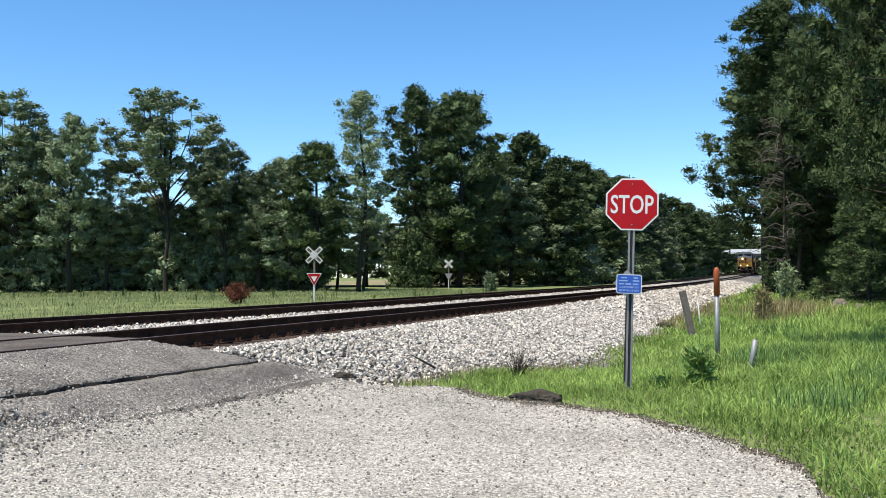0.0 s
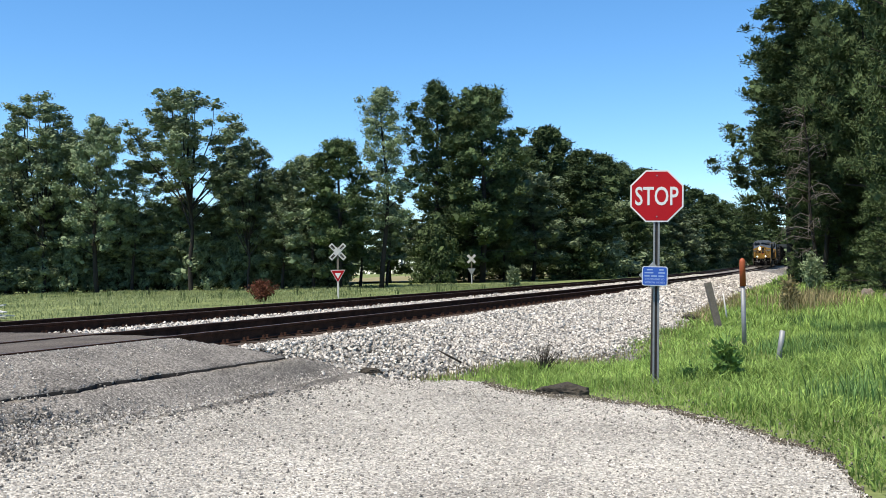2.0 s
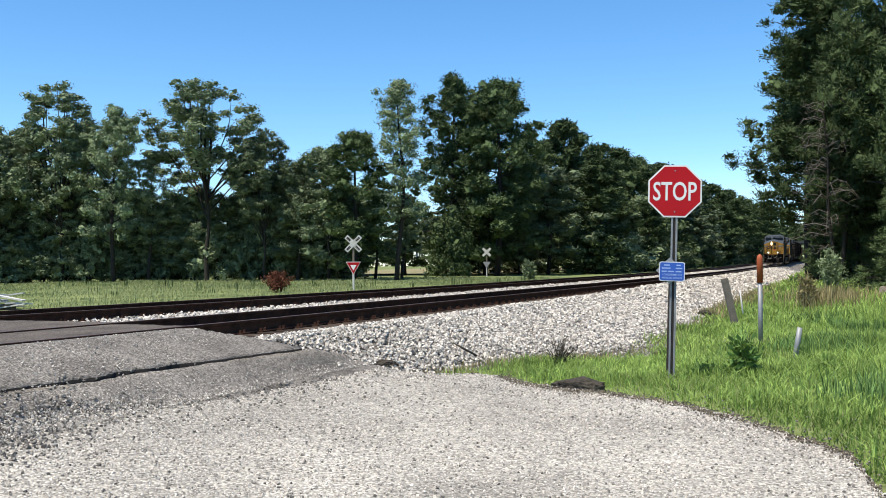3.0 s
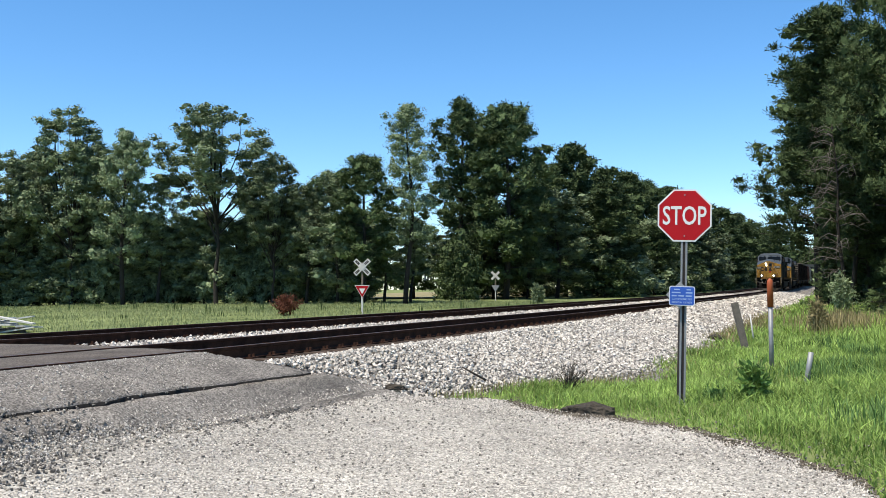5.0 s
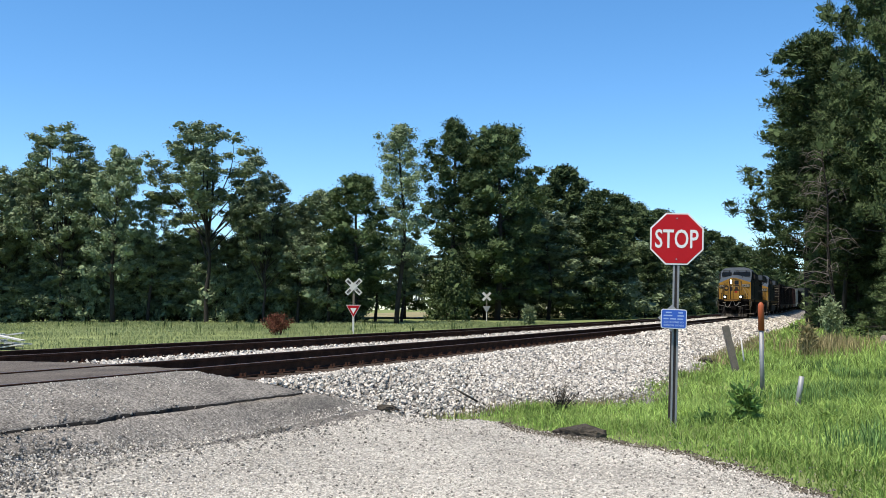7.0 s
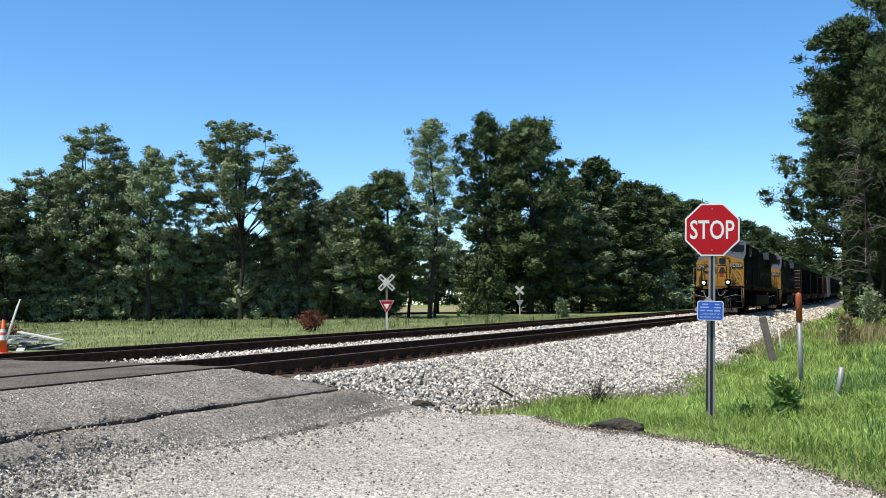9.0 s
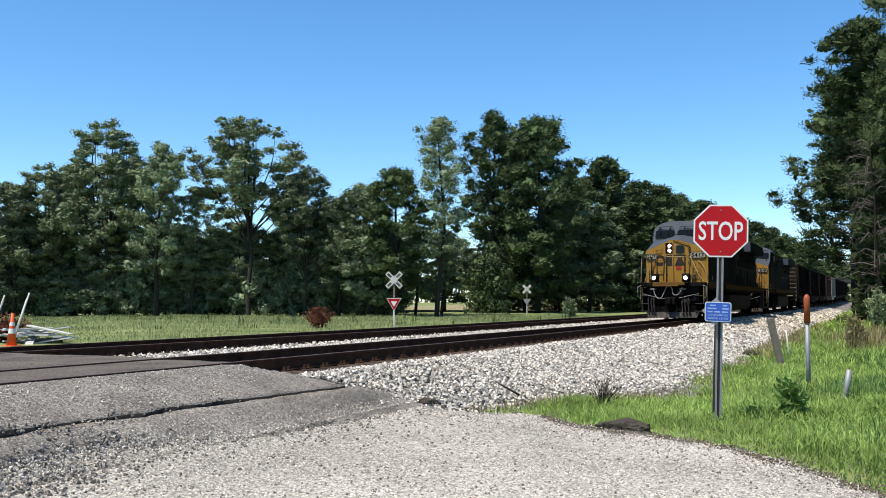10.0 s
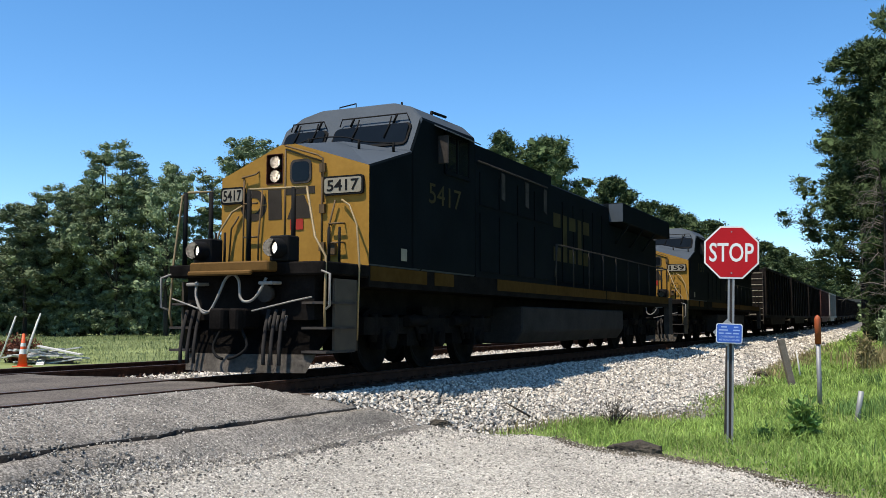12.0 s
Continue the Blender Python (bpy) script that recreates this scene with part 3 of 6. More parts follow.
def forked_tree(seed, fork, reach, middle, half, limbs, branches, clump_r, count, leaf, trunk_r, core=4):
    """A broadleaf tree whose trunk forks into steep limbs under a domed, lobed crown; the same two meshes as tree_kind."""
    g = random.Random(seed)
    bm = bmesh.new()
    top = Vector((g.uniform(-0.2, 0.2), g.uniform(-0.2, 0.2), middle + half * 0.5))
    spine = [Vector((0, 0, -0.3)), Vector((0.06, 0.03, fork * 0.5)), Vector((0.0, 0.1, fork)), Vector((0.1, 0.0, (fork + top.z) / 2)), top]
    tube(bm, smooth_line(spine), [trunk_r * (1.1 - 0.85 * i / 12) for i in range(13)], 8, closed=False)
    centres, radii = [], []
    for k in range(limbs):
        az = k * 2.399 + g.uniform(-0.4, 0.4)
        el = radians(g.uniform(-12, 82)) if k else radians(85)
        lobe = 0.80 + 0.22 * math.sin(az * 3 + seed) * math.cos(el)
        end = Vector((math.cos(az) * math.cos(el) * reach, math.sin(az) * math.cos(el) * reach, middle + math.sin(el) * half)) * 1.0
        end = Vector((end.x * lobe, end.y * lobe, middle + (end.z - middle) * g.uniform(0.8, 0.98)))
        h0 = fork + (min(end.z, top.z) - fork) * g.uniform(0.0, 0.45)
        start = Vector((0.03, 0.05, max(fork * 0.85, min(h0, end.z - 0.6))))
        bow = start.lerp(end, 0.5) + Vector((math.cos(az), math.sin(az), 0)) * reach * 0.12 + Vector((g.uniform(-0.15, 0.15), g.uniform(-0.15, 0.15), 0.1))
        line = smooth_line([start, bow, end])
        r0 = trunk_r * g.uniform(0.32, 0.5)
        tube(bm, line, [r0 * (1 - 0.85 * i / (len(line) - 1)) for i in range(len(line))], 5, closed=False)
        for q in range(branches):
            u = 0.38 + 0.62 * (q + g.random()) / branches
            p = line[min(int(u * (len(line) - 1)), len(line) - 1)]
            d = Vector((g.gauss(0, 1), g.gauss(0, 1), g.gauss(0.35, 0.8))).normalized() + Vector((math.cos(az), math.sin(az), 0.2)) * 0.5
            e = p + d * reach * g.uniform(0.12, 0.34)
            tube(bm, [p, p.lerp(e, 0.5) + Vector((0, 0, 0.06)), e], [r0 * 0.3, r0 * 0.18, 0.006], 4, closed=False)
            for w in (0.55, 1.0):
                centres.append(tuple(p.lerp(e, w) + Vector((g.gauss(0, 0.08), g.gauss(0, 0.08), g.gauss(0, 0.08)))))
                radii.append(clump_r * g.uniform(0.6, 1.25))
        centres.append(tuple(end))
        radii.append(clump_r)
    return mesh_of("trunk", bm, "bark"), leaf_mesh("crown", centres, radii, count, leaf, ["broad_leaf"], seed, 0.7, 0.8, False, 0.2, core)


def smooth_line(pts, n=3):
    """A smooth line through the points."""
    p = [Vector(q) for q in pts]
    out = []
    for i in range(len(p) - 1):
        a, b, c, d = p[max(i - 1, 0)], p[i], p[i + 1], p[min(i + 2, len(p) - 1)]
        for k in range(n):
            t = k / n
            out.append(0.5 * (2 * b + (c - a) * t + (2 * a - 5 * b + 4 * c - d) * t * t + (3 * b - a - 3 * c + d) * t ** 3))
    return out + [p[-1]]


def ball_top(a=1.0, low=0.55):
    return lambda h: a * (low + (1 - low) * math.sin(min(1, h * 1.15 + 0.12) * math.pi * 0.62)) * math.sqrt(max(0.02, 1 - max(0, h - 0.45) ** 2 / 0.31))


def cone_top(a=1.0):
    return lambda h: a * (0.25 + 0.95 * (1 - h) ** 0.8) * (0.75 + 0.25 * math.sin(h * 23))


def column_top(a=1.0):
    return lambda h: a * (1.05 - 0.3 * h) * math.sqrt(max(0.03, 1 - h ** 4)) * (0.8 + 0.2 * math.sin(h * 23))


def crown_top(a=1.0):
    """A long crown, widest a quarter of the way up, with shelving tiers."""
    return lambda h: a * (0.42 + 0.68 * math.sin(min(1, h * 2.4 + 0.12) * math.pi * 0.75)) * max(0.14, 1 - h ** 1.25) ** 0.85 * (0.8 + 0.22 * math.sin(h * 31))


def brush_top(a=1.0):
    """A long even crown in tiers with a blunt rounded top, widest at its lowest limbs."""
    return lambda h: a * (1.0 - 0.33 * h) * math.sqrt(max(0.02, 1 - h ** 6)) * (0.84 + 0.16 * math.sin(h * 31)) * (0.62 + 0.38 * min(1, h / 0.10))


def dome(a=1.0):
    return lambda h: a * math.sqrt(max(0.03, 1 - (h * 0.97) ** 2))


# every kind is 10 m high and is scaled where it stands
KINDS = {
    "broad_a": tree_kind("broad_a", 11, 10, 2.0, ball_top(2.7), 40, 25, 62, 5, 0.46, 125, 0.102, "broad_leaf", False, 0.11, begin=0.5, aspect=0.75, spread=0.17, core=7),
    "broad_b": tree_kind("broad_b", 12, 10, 1.5, ball_top(2.5, 0.9), 34, 5, 60, 5, 0.56, 120, 0.11, "broad_leaf", False, 0.085, begin=0.4, aspect=0.75, spread=0.2, core=8),
    "broad_shade": tree_kind("broad_shade", 21, 10, 4.6, ball_top(3.0, 0.75), 24, 20, 62, 8, 0.43, 92, 0.115, "broad_leaf", False, 0.14, begin=0.45, aspect=0.75, spread=0.17, core=2),
    "broad_dome": forked_tree(23, 3.2, 2.5, 7.3, 3.4, 22, 7, 0.32, 100, 0.09, 0.08, 6),
    "broad_fork": forked_tree(27, 2.2, 1.95, 6.3, 4.5, 24, 7, 0.35, 100, 0.095, 0.08, 6),
    "pine_brush": tree_kind("pine_brush", 37, 10, 2.1, brush_top(2.25), 88, 0, 42, 6, 0.29, 150, 0.105, "pine_leaf", True, 0.085, 0.1, aspect=0.24, begin=0.36, spread=0.13, core=6),
    "pine_shelf": tree_kind("pine_shelf", 38, 10, 5.2, brush_top(2.3), 44, -4, 40, 6, 0.32, 130, 0.12, "pine_leaf", True, 0.085, 0.1, aspect=0.24, begin=0.36, spread=0.13, core=6),
    "broad_slim": tree_kind("broad_slim", 14, 10, 2.8, ball_top(1.6, 0.75), 28, 35, 68, 5, 0.40, 105, 0.095, "broad_leaf", False, 0.09, begin=0.4, aspect=0.7, core=2),
    "pine_a": tree_kind("pine_a", 31, 10, 0.9, ball_top(1.9, 0.8), 48, -5, 45, 5, 0.44, 130, 0.135, "pine_leaf", True, 0.11, 0.2, aspect=0.32, begin=0.45, spread=0.15, core=9),
    "pine_b": tree_kind("pine_b", 32, 10, 1.0, ball_top(2.1, 0.75), 48, -5, 45, 5, 0.46, 130, 0.135, "pine_leaf", True, 0.11, 0.2, aspect=0.32, begin=0.45, spread=0.15, core=9),
    "pine_tall": tree_kind("pine_tall", 33, 10, 1.7, crown_top(2.1), 96, 8, 40, 6, 0.31, 150, 0.105, "pine_leaf", True, 0.085, 0.1, aspect=0.24, begin=0.36, spread=0.14, core=3),
    "pine_young": tree_kind("pine_young", 34, 10, 0.3, cone_top(2.4), 66, -4, 45, 5, 0.38, 120, 0.12, "pine_leaf", True, 0.10, 0.3, aspect=0.26, begin=0.5, spread=0.15, core=4),
    "pine_far": tree_kind("pine_far", 35, 10, 1.0, ball_top(2.2, 0.8), 40, -5, 45, 5, 0.58, 96, 0.18, "pine_leaf", True, 0.13, 0.2, aspect=0.4, begin=0.4, spread=0.16, core=9),
    "broad_far": tree_kind("broad_far", 36, 10, 0.8, ball_top(2.5, 0.85), 36, 15, 60, 4, 0.66, 70, 0.2, "broad_leaf", False, 0.14, begin=0.4, aspect=0.75, core=8),
    "bush_a": tree_kind("bush_a", 41, 10, 0.4, dome(6.5), 24, 5, 70, 5, 1.6, 48, 0.45, "broad_leaf", False, 0.2, aspect=0.7),
    "bush_b": tree_kind("bush_b", 42, 10, 0.3, dome(5.5), 24, 5, 75, 5, 1.5, 48, 0.42, "pine_leaf", False, 0.2, aspect=0.7),
}
TREE_LABELS = {
    "pine_far": "dark green pine in the distant row", "broad_far": "dense green tree in the depth of the wood",
    "broad_a": "tall leafy broadleaf tree with a full round crown", "broad_b": "dense green broadleaf tree at the edge of the wood",
    "broad_dome": "tall broadleaf tree with forked limbs under a domed airy crown", "broad_fork": "large broadleaf tree with steep limbs and a lobed crown",
    "pine_shelf": "pine with a bare lower trunk and spreading shelf-like limbs",
    "pine_brush": "tall dense pine with brush-like tufts in even tiers",
    "broad_shade": "tall open-crowned broadleaf tree added out of view to shade the verge", "broad_slim": "slender broadleaf tree with a narrow loose crown",
    "pine_a": "dark green pine with tufted rounded crown", "pine_b": "mature dark pine in the row beside the railway",
    "pine_tall": "tall pine with tufted tiered branches beside the track", "pine_young": "bushy young pine with branches down to the ground",
    "bush_a": "dense leafy undergrowth bush below the trees", "bush_b": "dark green shrub at the foot of the wood",
}
PROTO = {}


def plant(kind, x, y, height, reach, turn, group):
    """One tree of a kind, scaled to its height and crown width."""
    sx, sz = reach, height / 10
    m = Matrix.Translation((x, y, float(ground_z(x, y)) - 0.05)) @ Matrix.Rotation(turn, 4, "Z") @ Matrix.Diagonal((sx, sx, sz, 1))
    if kind not in PROTO:
        bush = kind.startswith("bush")
        t = thing("bush" if bush else "pine_tree" if kind.startswith("pine") else "tree", TREE_LABELS[kind], "bush" if bush else "tree", m, group)
        wood, crown = KINDS[kind]
        for n, me in (("stem" if bush else "trunk", wood), ("crown", crown)):
            o = new(n, me)
            o.parent = t
        PROTO[kind] = t
        return t
    c = copy_thing(PROTO[kind], Matrix())
    c.matrix_basis = m
    return tagged(c, group=group)


WOOD = "trees across the railway"
for kind, x, y, h, s in (
        ("broad_b", -72, 52, 11.5, 1.4), ("broad_b", -67.8, 58.1, 11.7, 1.3), ("broad_fork", -66.8, 60.6, 13.2, 1.3), ("broad_b", -67.8, 64.5, 14.2, 1.4),
        ("broad_fork", -61.5, 62.4, 16.8, 1.75), ("broad_slim", -63.4, 67.5, 14.4, 1.3), ("broad_a", -55.8, 62.5, 14.9, 1.15), ("broad_slim", -54.3, 65.2, 11.2, 1.0),
        ("broad_dome", -49.6, 66.8, 17.0, 1.95), ("broad_fork", -44.6, 67.9, 12.6, 1.25), ("broad_b", -42.3, 69.7, 10.3, 1.0), ("broad_b", -40.1, 70.5, 11.5, 1.05),
        ("pine_b", -37.4, 70.4, 13.0, 1.3), ("broad_slim", -33.9, 71.7, 17.2, 1.55), ("pine_a", -37.8, 93.5, 22.2, 1.80), ("pine_b", -33.0, 94.1, 21.4, 1.98),
        ("pine_a", -36.4, 99.0, 21.1, 1.80), ("pine_b", -32.4, 103.2, 16.1, 1.68), ("pine_far", -31.7, 116.3, 19.8, 1.75), ("pine_far", -29.5, 122.4, 17.2, 1.7),
        ("pine_far", -28.9, 133.3, 17.8, 1.7), ("pine_far", -28.2, 144.3, 17.6, 1.8), ("pine_far", -26.7, 155.5, 17.5, 1.9), ("pine_far", -25.4, 172.0, 17, 2.0),
        ("pine_far", -23.1, 194.2, 16.6, 2.0), ("pine_far", -22.1, 210.6, 16.4, 2.1), ("pine_far", -19.6, 222.2, 15, 2.0), ("pine_far", -18.6, 243.9, 13.4, 1.9),
        ("broad_b", -29.5, 101, 12, 1.6), ("pine_far", -25.5, 107, 13.5, 1.6), ("broad_far", -24.5, 125, 10, 1.5), ("pine_far", -24.5, 140, 12, 1.6), ("broad_far", -23, 160, 11, 1.7), ("pine_far", -21, 185, 12, 1.7)):
    plant(kind, x, y, h * 0.955, s * 1.28, random.uniform(0, 6.28), WOOD)
# a second and third row behind, lower
for i in range(18):
    a = i / 17
    x, y = -86 + 62 * a, 68 + 40 * a + 8 * math.sin(a * 9)
    plant(("broad_far", "pine_far")[i % 2], x + random.uniform(-2, 2), y + 9 + random.uniform(-2, 4), random.uniform(8.5, 11.5), random.uniform(1.3, 1.7), random.uniform(0, 6.28), WOOD)


def under_window(x, y):
    """Where the wood has no undergrowth and the field behind it shows between the trunks."""
    return 23.6 < math.degrees(math.atan2(-x, y)) < 28.3


for i in range(21):  # low trees along the wood's edge
    a = i / 20
    x = -74 + 48.5 * a
    y = 56.5 + 21.5 * a ** 0.8 + random.uniform(-0.6, 1.6)
    if a > 0.8:
        x, y = x * 1.28, y * 1.28
    plant("broad_slim" if under_window(x, y) else "broad_b", x, y, random.uniform(6.6, 9.2), random.uniform(1.0, 1.3), random.uniform(0, 6.28), WOOD)
for i in range(26):  # a dense hedge in the depth of the wood
    a = i / 25
    x, y = -94 + 68 * a, 69 + 34 * a ** 0.8
    if a > 0.8:
        x, y = x * 1.12, y * 1.12
    if under_window(x, y):
        continue
    plant(("bush_b", "bush_a")[i % 2], x, y + random.uniform(-1, 1), random.uniform(3.6, 5.2), random.uniform(0.5, 0.65), random.uniform(0, 6.28), "undergrowth across the railway")
for i in range(20):
    a = i / 19
    if under_window(-76 + 42 * a, 60.3 + 22.0 * a ** 0.8):
        continue
    plant("bush_b", -76 + 42 * a, 60.3 + 22.0 * a ** 0.8 + random.uniform(-1.0, 1.5), random.uniform(3.0, 5.0), random.uniform(0.35, 0.5), random.uniform(0, 6.28), "undergrowth across the railway")
for i in range(17):  # leafy fringe before the trunks
    a = i / 16
    x, y = -75 + 40 * a, 56.0 + 19.5 * a ** 0.8 + random.uniform(-0.8, 0.8)
    if not under_window(x, y):
        plant("bush_a", x, y, random.uniform(2.2, 4.6), random.uniform(0.3, 0.45), random.uniform(0, 6.28), "undergrowth across the railway")
for i in range(16):
    a = i / 15
    plant(("bush_b", "bush_a")[i % 2], -25.3 + 5 * a + random.uniform(-1, 1), 104 + 130 * a ** 1.2, random.uniform(4, 7), random.uniform(0.5, 0.8), random.uniform(0, 6.28), "undergrowth across the railway")
EDGE = "pines beside the track"
# the one broadleaf among these is unseen, added to shade the verge
for kind, x, y, h, s in (("pine_brush", -1.6, 64.5, 19.4, 2.5), ("pine_shelf", -0.9, 67.2, 13.6, 2.3), ("pine_shelf", -1.9, 70.0, 16.5, 2.3), ("pine_brush", 5.3, 33.5, 19.5, 1.6), ("pine_brush", 3.4, 38.5, 20, 1.3), ("pine_brush", 0.2, 60.5, 14.6, 1.5), ("pine_brush", 2.9, 58, 24.0, 2.1), ("pine_tall", 4.8, 48, 21, 2.0), ("pine_tall", 5.6, 42.5, 16, 1.8),
                         ("pine_young", 6.6, 37.5, 13, 1.5), ("pine_far", 6.8, 63, 21, 2.2), ("pine_far", 2.6, 76, 19, 2.2), ("pine_far", 3.2, 86, 17, 2.0), ("pine_far", 6, 92, 18, 2.1),
                         ("pine_far", 9, 43, 20, 2.2), ("pine_far", 9.5, 54, 22, 2.2), ("pine_young", 9.5, 48, 9, 1.7), ("pine_young", 5.6, 68, 9, 1.6), ("pine_young", 2.4, 69, 8, 1.4), ("pine_young", 7.5, 58, 9, 1.6), ("pine_young", 4.2, 61, 8, 1.3),
                         ("pine_far", 1.8, 102, 15, 1.9), ("pine_far", 1.2, 122, 15, 2.0), ("pine_far", 0.2, 150, 15, 2.1), ("pine_far", -1.0, 185, 15, 2.2), ("pine_far", -2.2, 225, 15, 2.3), ("pine_far", -3.2, 270, 15, 2.3),
                         ("pine_far", -4.5, 320, 16, 2.4), ("pine_far", 5, 240, 16, 2.4), ("pine_far", 2, 300, 16, 2.4), ("pine_young", 12, 38, 15, 2.0), ("pine_young", 0.9, 62.0, 8.5, 0.95), ("pine_young", -1.2, 62.3, 5.0, 0.6), ("pine_young", 3.0, 55.0, 7.0, 0.9), ("broad_shade", 2.4, 20.3, 18.0, 1.9), ("pine_young", 3.1, 46.0, 6.5, 1.0)):
    plant(kind, x, y, h, s, random.uniform(0, 6.28), EDGE)
for x, y, h, s in ((-0.2, 67, 3.4, 0.24), (2.6, 64, 4.2, 0.3), (5.5, 66, 4.8, 0.4), (9, 62, 4.8, 0.4), (12, 58, 4.8, 0.4), (0.2, 72, 3.4, 0.3), (0.8, 84, 4.6, 0.4), (0.6, 98, 5, 0.45), (0.2, 112, 5, 0.45),
                   (-0.8, 132, 6, 0.5), (-1.8, 160, 6, 0.55), (-2.8, 195, 7, 0.6), (-4.2, 250, 7, 0.7)):
    plant("bush_b" if y < 60 else ("bush_a", "bush_b")[int(y) % 2], x, y, h, s, random.uniform(0, 6.28), "undergrowth by the pines")


# ---- woods that close the view ----
def distant_woods():
    g = np.random.default_rng(77)
    a = np.radians(np.concatenate([g.uniform(-75, 28, 9000), g.uniform(-9, 4, 6000)]))
    r = g.uniform(430, 520, 15000)
    x, y = np.sin(a) * r, np.cos(a) * r
    top = 19 + 2 * np.sin(a * 60) + 2 * np.sin(a * 23 + 1)
    z = ground_z(x, y) + g.random(15000) ** 0.7 * top
    me = leaf_mesh("distant_woods", np.stack([x, y, z], -1), np.full(15000, 2.2), 6, 1.7, ["pine_leaf"], 5, 0.7, 0.7)
    tagged(new("distant_woods", me), "dark green belt of woods along the horizon", "woods", kind="stuff")


distant_woods()


# ---- the train: each unit's y axis runs back from its nose, z 0 is the rail top ----
M["loco_yellow"] = material("loco_yellow", (0.33, 0.175, 0.026), 0.6, spec=0.15, vary=0.3, scale=1.6, bump=0.06, fine=14, tint=(0.25, 0.135, 0.024))
M["loco_blue"] = material("loco_blue", (0.0026, 0.0052, 0.0072), 0.7, spec=0.04, vary=0.3, scale=1.3, bump=0.05, fine=20, tint=(0.0042, 0.0064, 0.008))
# dark blue paint greyed, with the sunlight on it put into the colour
M["loco_grey"] = material("loco_grey", (0.05904, 0.0738, 0.0902), 0.7, spec=0.12, vary=0.22, scale=1.5, bump=0.04, fine=20, tint=(0.0492, 0.06068, 0.0738))
M["dim_yellow"] = material("dim_yellow", (0.0697, 0.03772, 0.0082), 0.7, vary=0.35, scale=2.5, bump=0.05, fine=25)
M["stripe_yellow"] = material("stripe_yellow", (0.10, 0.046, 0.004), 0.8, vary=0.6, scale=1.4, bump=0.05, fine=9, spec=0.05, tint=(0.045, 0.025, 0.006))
M["dirty_yellow"] = material("dirty_yellow", (0.1066, 0.0574, 0.0164), 0.75, vary=0.35, scale=4, bump=0.1, spec=0.1)
M["dusty_panel"] = material("dusty_panel", (0.066, 0.054, 0.041), 0.85, vary=0.35, scale=2.2, bump=0.15, spec=0.1)
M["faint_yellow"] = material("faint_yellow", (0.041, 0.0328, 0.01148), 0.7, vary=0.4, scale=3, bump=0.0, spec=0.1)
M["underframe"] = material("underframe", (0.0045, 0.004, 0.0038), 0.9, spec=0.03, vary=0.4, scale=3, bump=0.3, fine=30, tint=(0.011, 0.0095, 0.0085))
M["dusty_steel"] = material("dusty_steel", (0.0492, 0.04346, 0.03854), 0.85, spec=0.08, vary=0.5, scale=4, bump=0.2, fine=30, tint=(0.041, 0.03608, 0.0328))
M["tank_grey"] = material("tank_grey", (0.0287, 0.02624, 0.0246), 0.85, spec=0.06, vary=0.35, scale=2, bump=0.15, fine=25)
M["pale_rail"] = material("pale_rail", (0.2214, 0.1558, 0.0656), 0.55, vary=0.2, scale=4, bump=0.05)
M["pale_hose"] = material("pale_hose", (0.2132, 0.1968, 0.1722), 0.7, vary=0.25, scale=8, bump=0.1)
M["glass_dark"] = material("glass_dark", (0.006, 0.008, 0.010), 0.05, vary=0.2, scale=1.5, bump=0.0, spec=0.15)
M["rubber"] = material("rubber", (0.00738, 0.00738, 0.00738), 0.8, spec=0.1, vary=0.3, scale=6, bump=0.1)
M["red_label"] = material("red_label", (0.30, 0.03, 0.02), 0.6, vary=0.2, scale=8, bump=0.0, spec=0.1)
M["board_white"] = material("board_white", (0.24, 0.215, 0.165), 0.6, vary=0.15, scale=6, bump=0.0, spec=0.1)
M["logo_dark"] = material("logo_dark", (0.032, 0.026, 0.020), 0.75, vary=0.3, scale=4, bump=0.0, spec=0.1)
M["car_black"] = material("car_black", (0.0082, 0.00738, 0.00738), 0.85, spec=0.05, vary=0.45, scale=0.8, bump=0.15, fine=12, tint=(0.01804, 0.01476, 0.01312), per_object=0.25)
M["car_rust"] = material("car_rust", (0.0697, 0.02296, 0.0164), 0.8, vary=0.4, scale=0.8, bump=0.15, fine=12)
M["car_pale"] = material("car_pale", (0.2952, 0.2788, 0.2542), 0.75, vary=0.25, scale=0.8, bump=0.12, fine=12)
M["coal"] = material("coal", (0.01476, 0.01476, 0.0164), 0.8, vary=0.4, scale=4, bump=1.0, fine=14, dist=0.06)
M["plow_lit_dust"] = material("plow_lit_dust", (0.13, 0.115, 0.098), 0.85, vary=0.5, scale=3, bump=0.15, fine=18, spec=0.08)
M["recess_brown"] = material("recess_brown", (0.055, 0.018, 0.012), 0.8, vary=0.3, scale=6, bump=0.1, spec=0.1)


def glow(name, strength):
    m = bpy.data.materials.new(name)
    m.use_nodes = True
    b = m.node_tree.nodes["Principled BSDF"]
    b.inputs["Base Color"].default_value = (0.22, 0.22, 0.21, 1)
    b.inputs["Emission Color"].default_value = (1.0, 0.93, 0.80, 1)
    b.inputs["Emission Strength"].default_value = strength
    return m


M["lamp_glow"], M["bulb_glow"] = glow("lamp_glow", 0.22), glow("bulb_glow", 400.0)


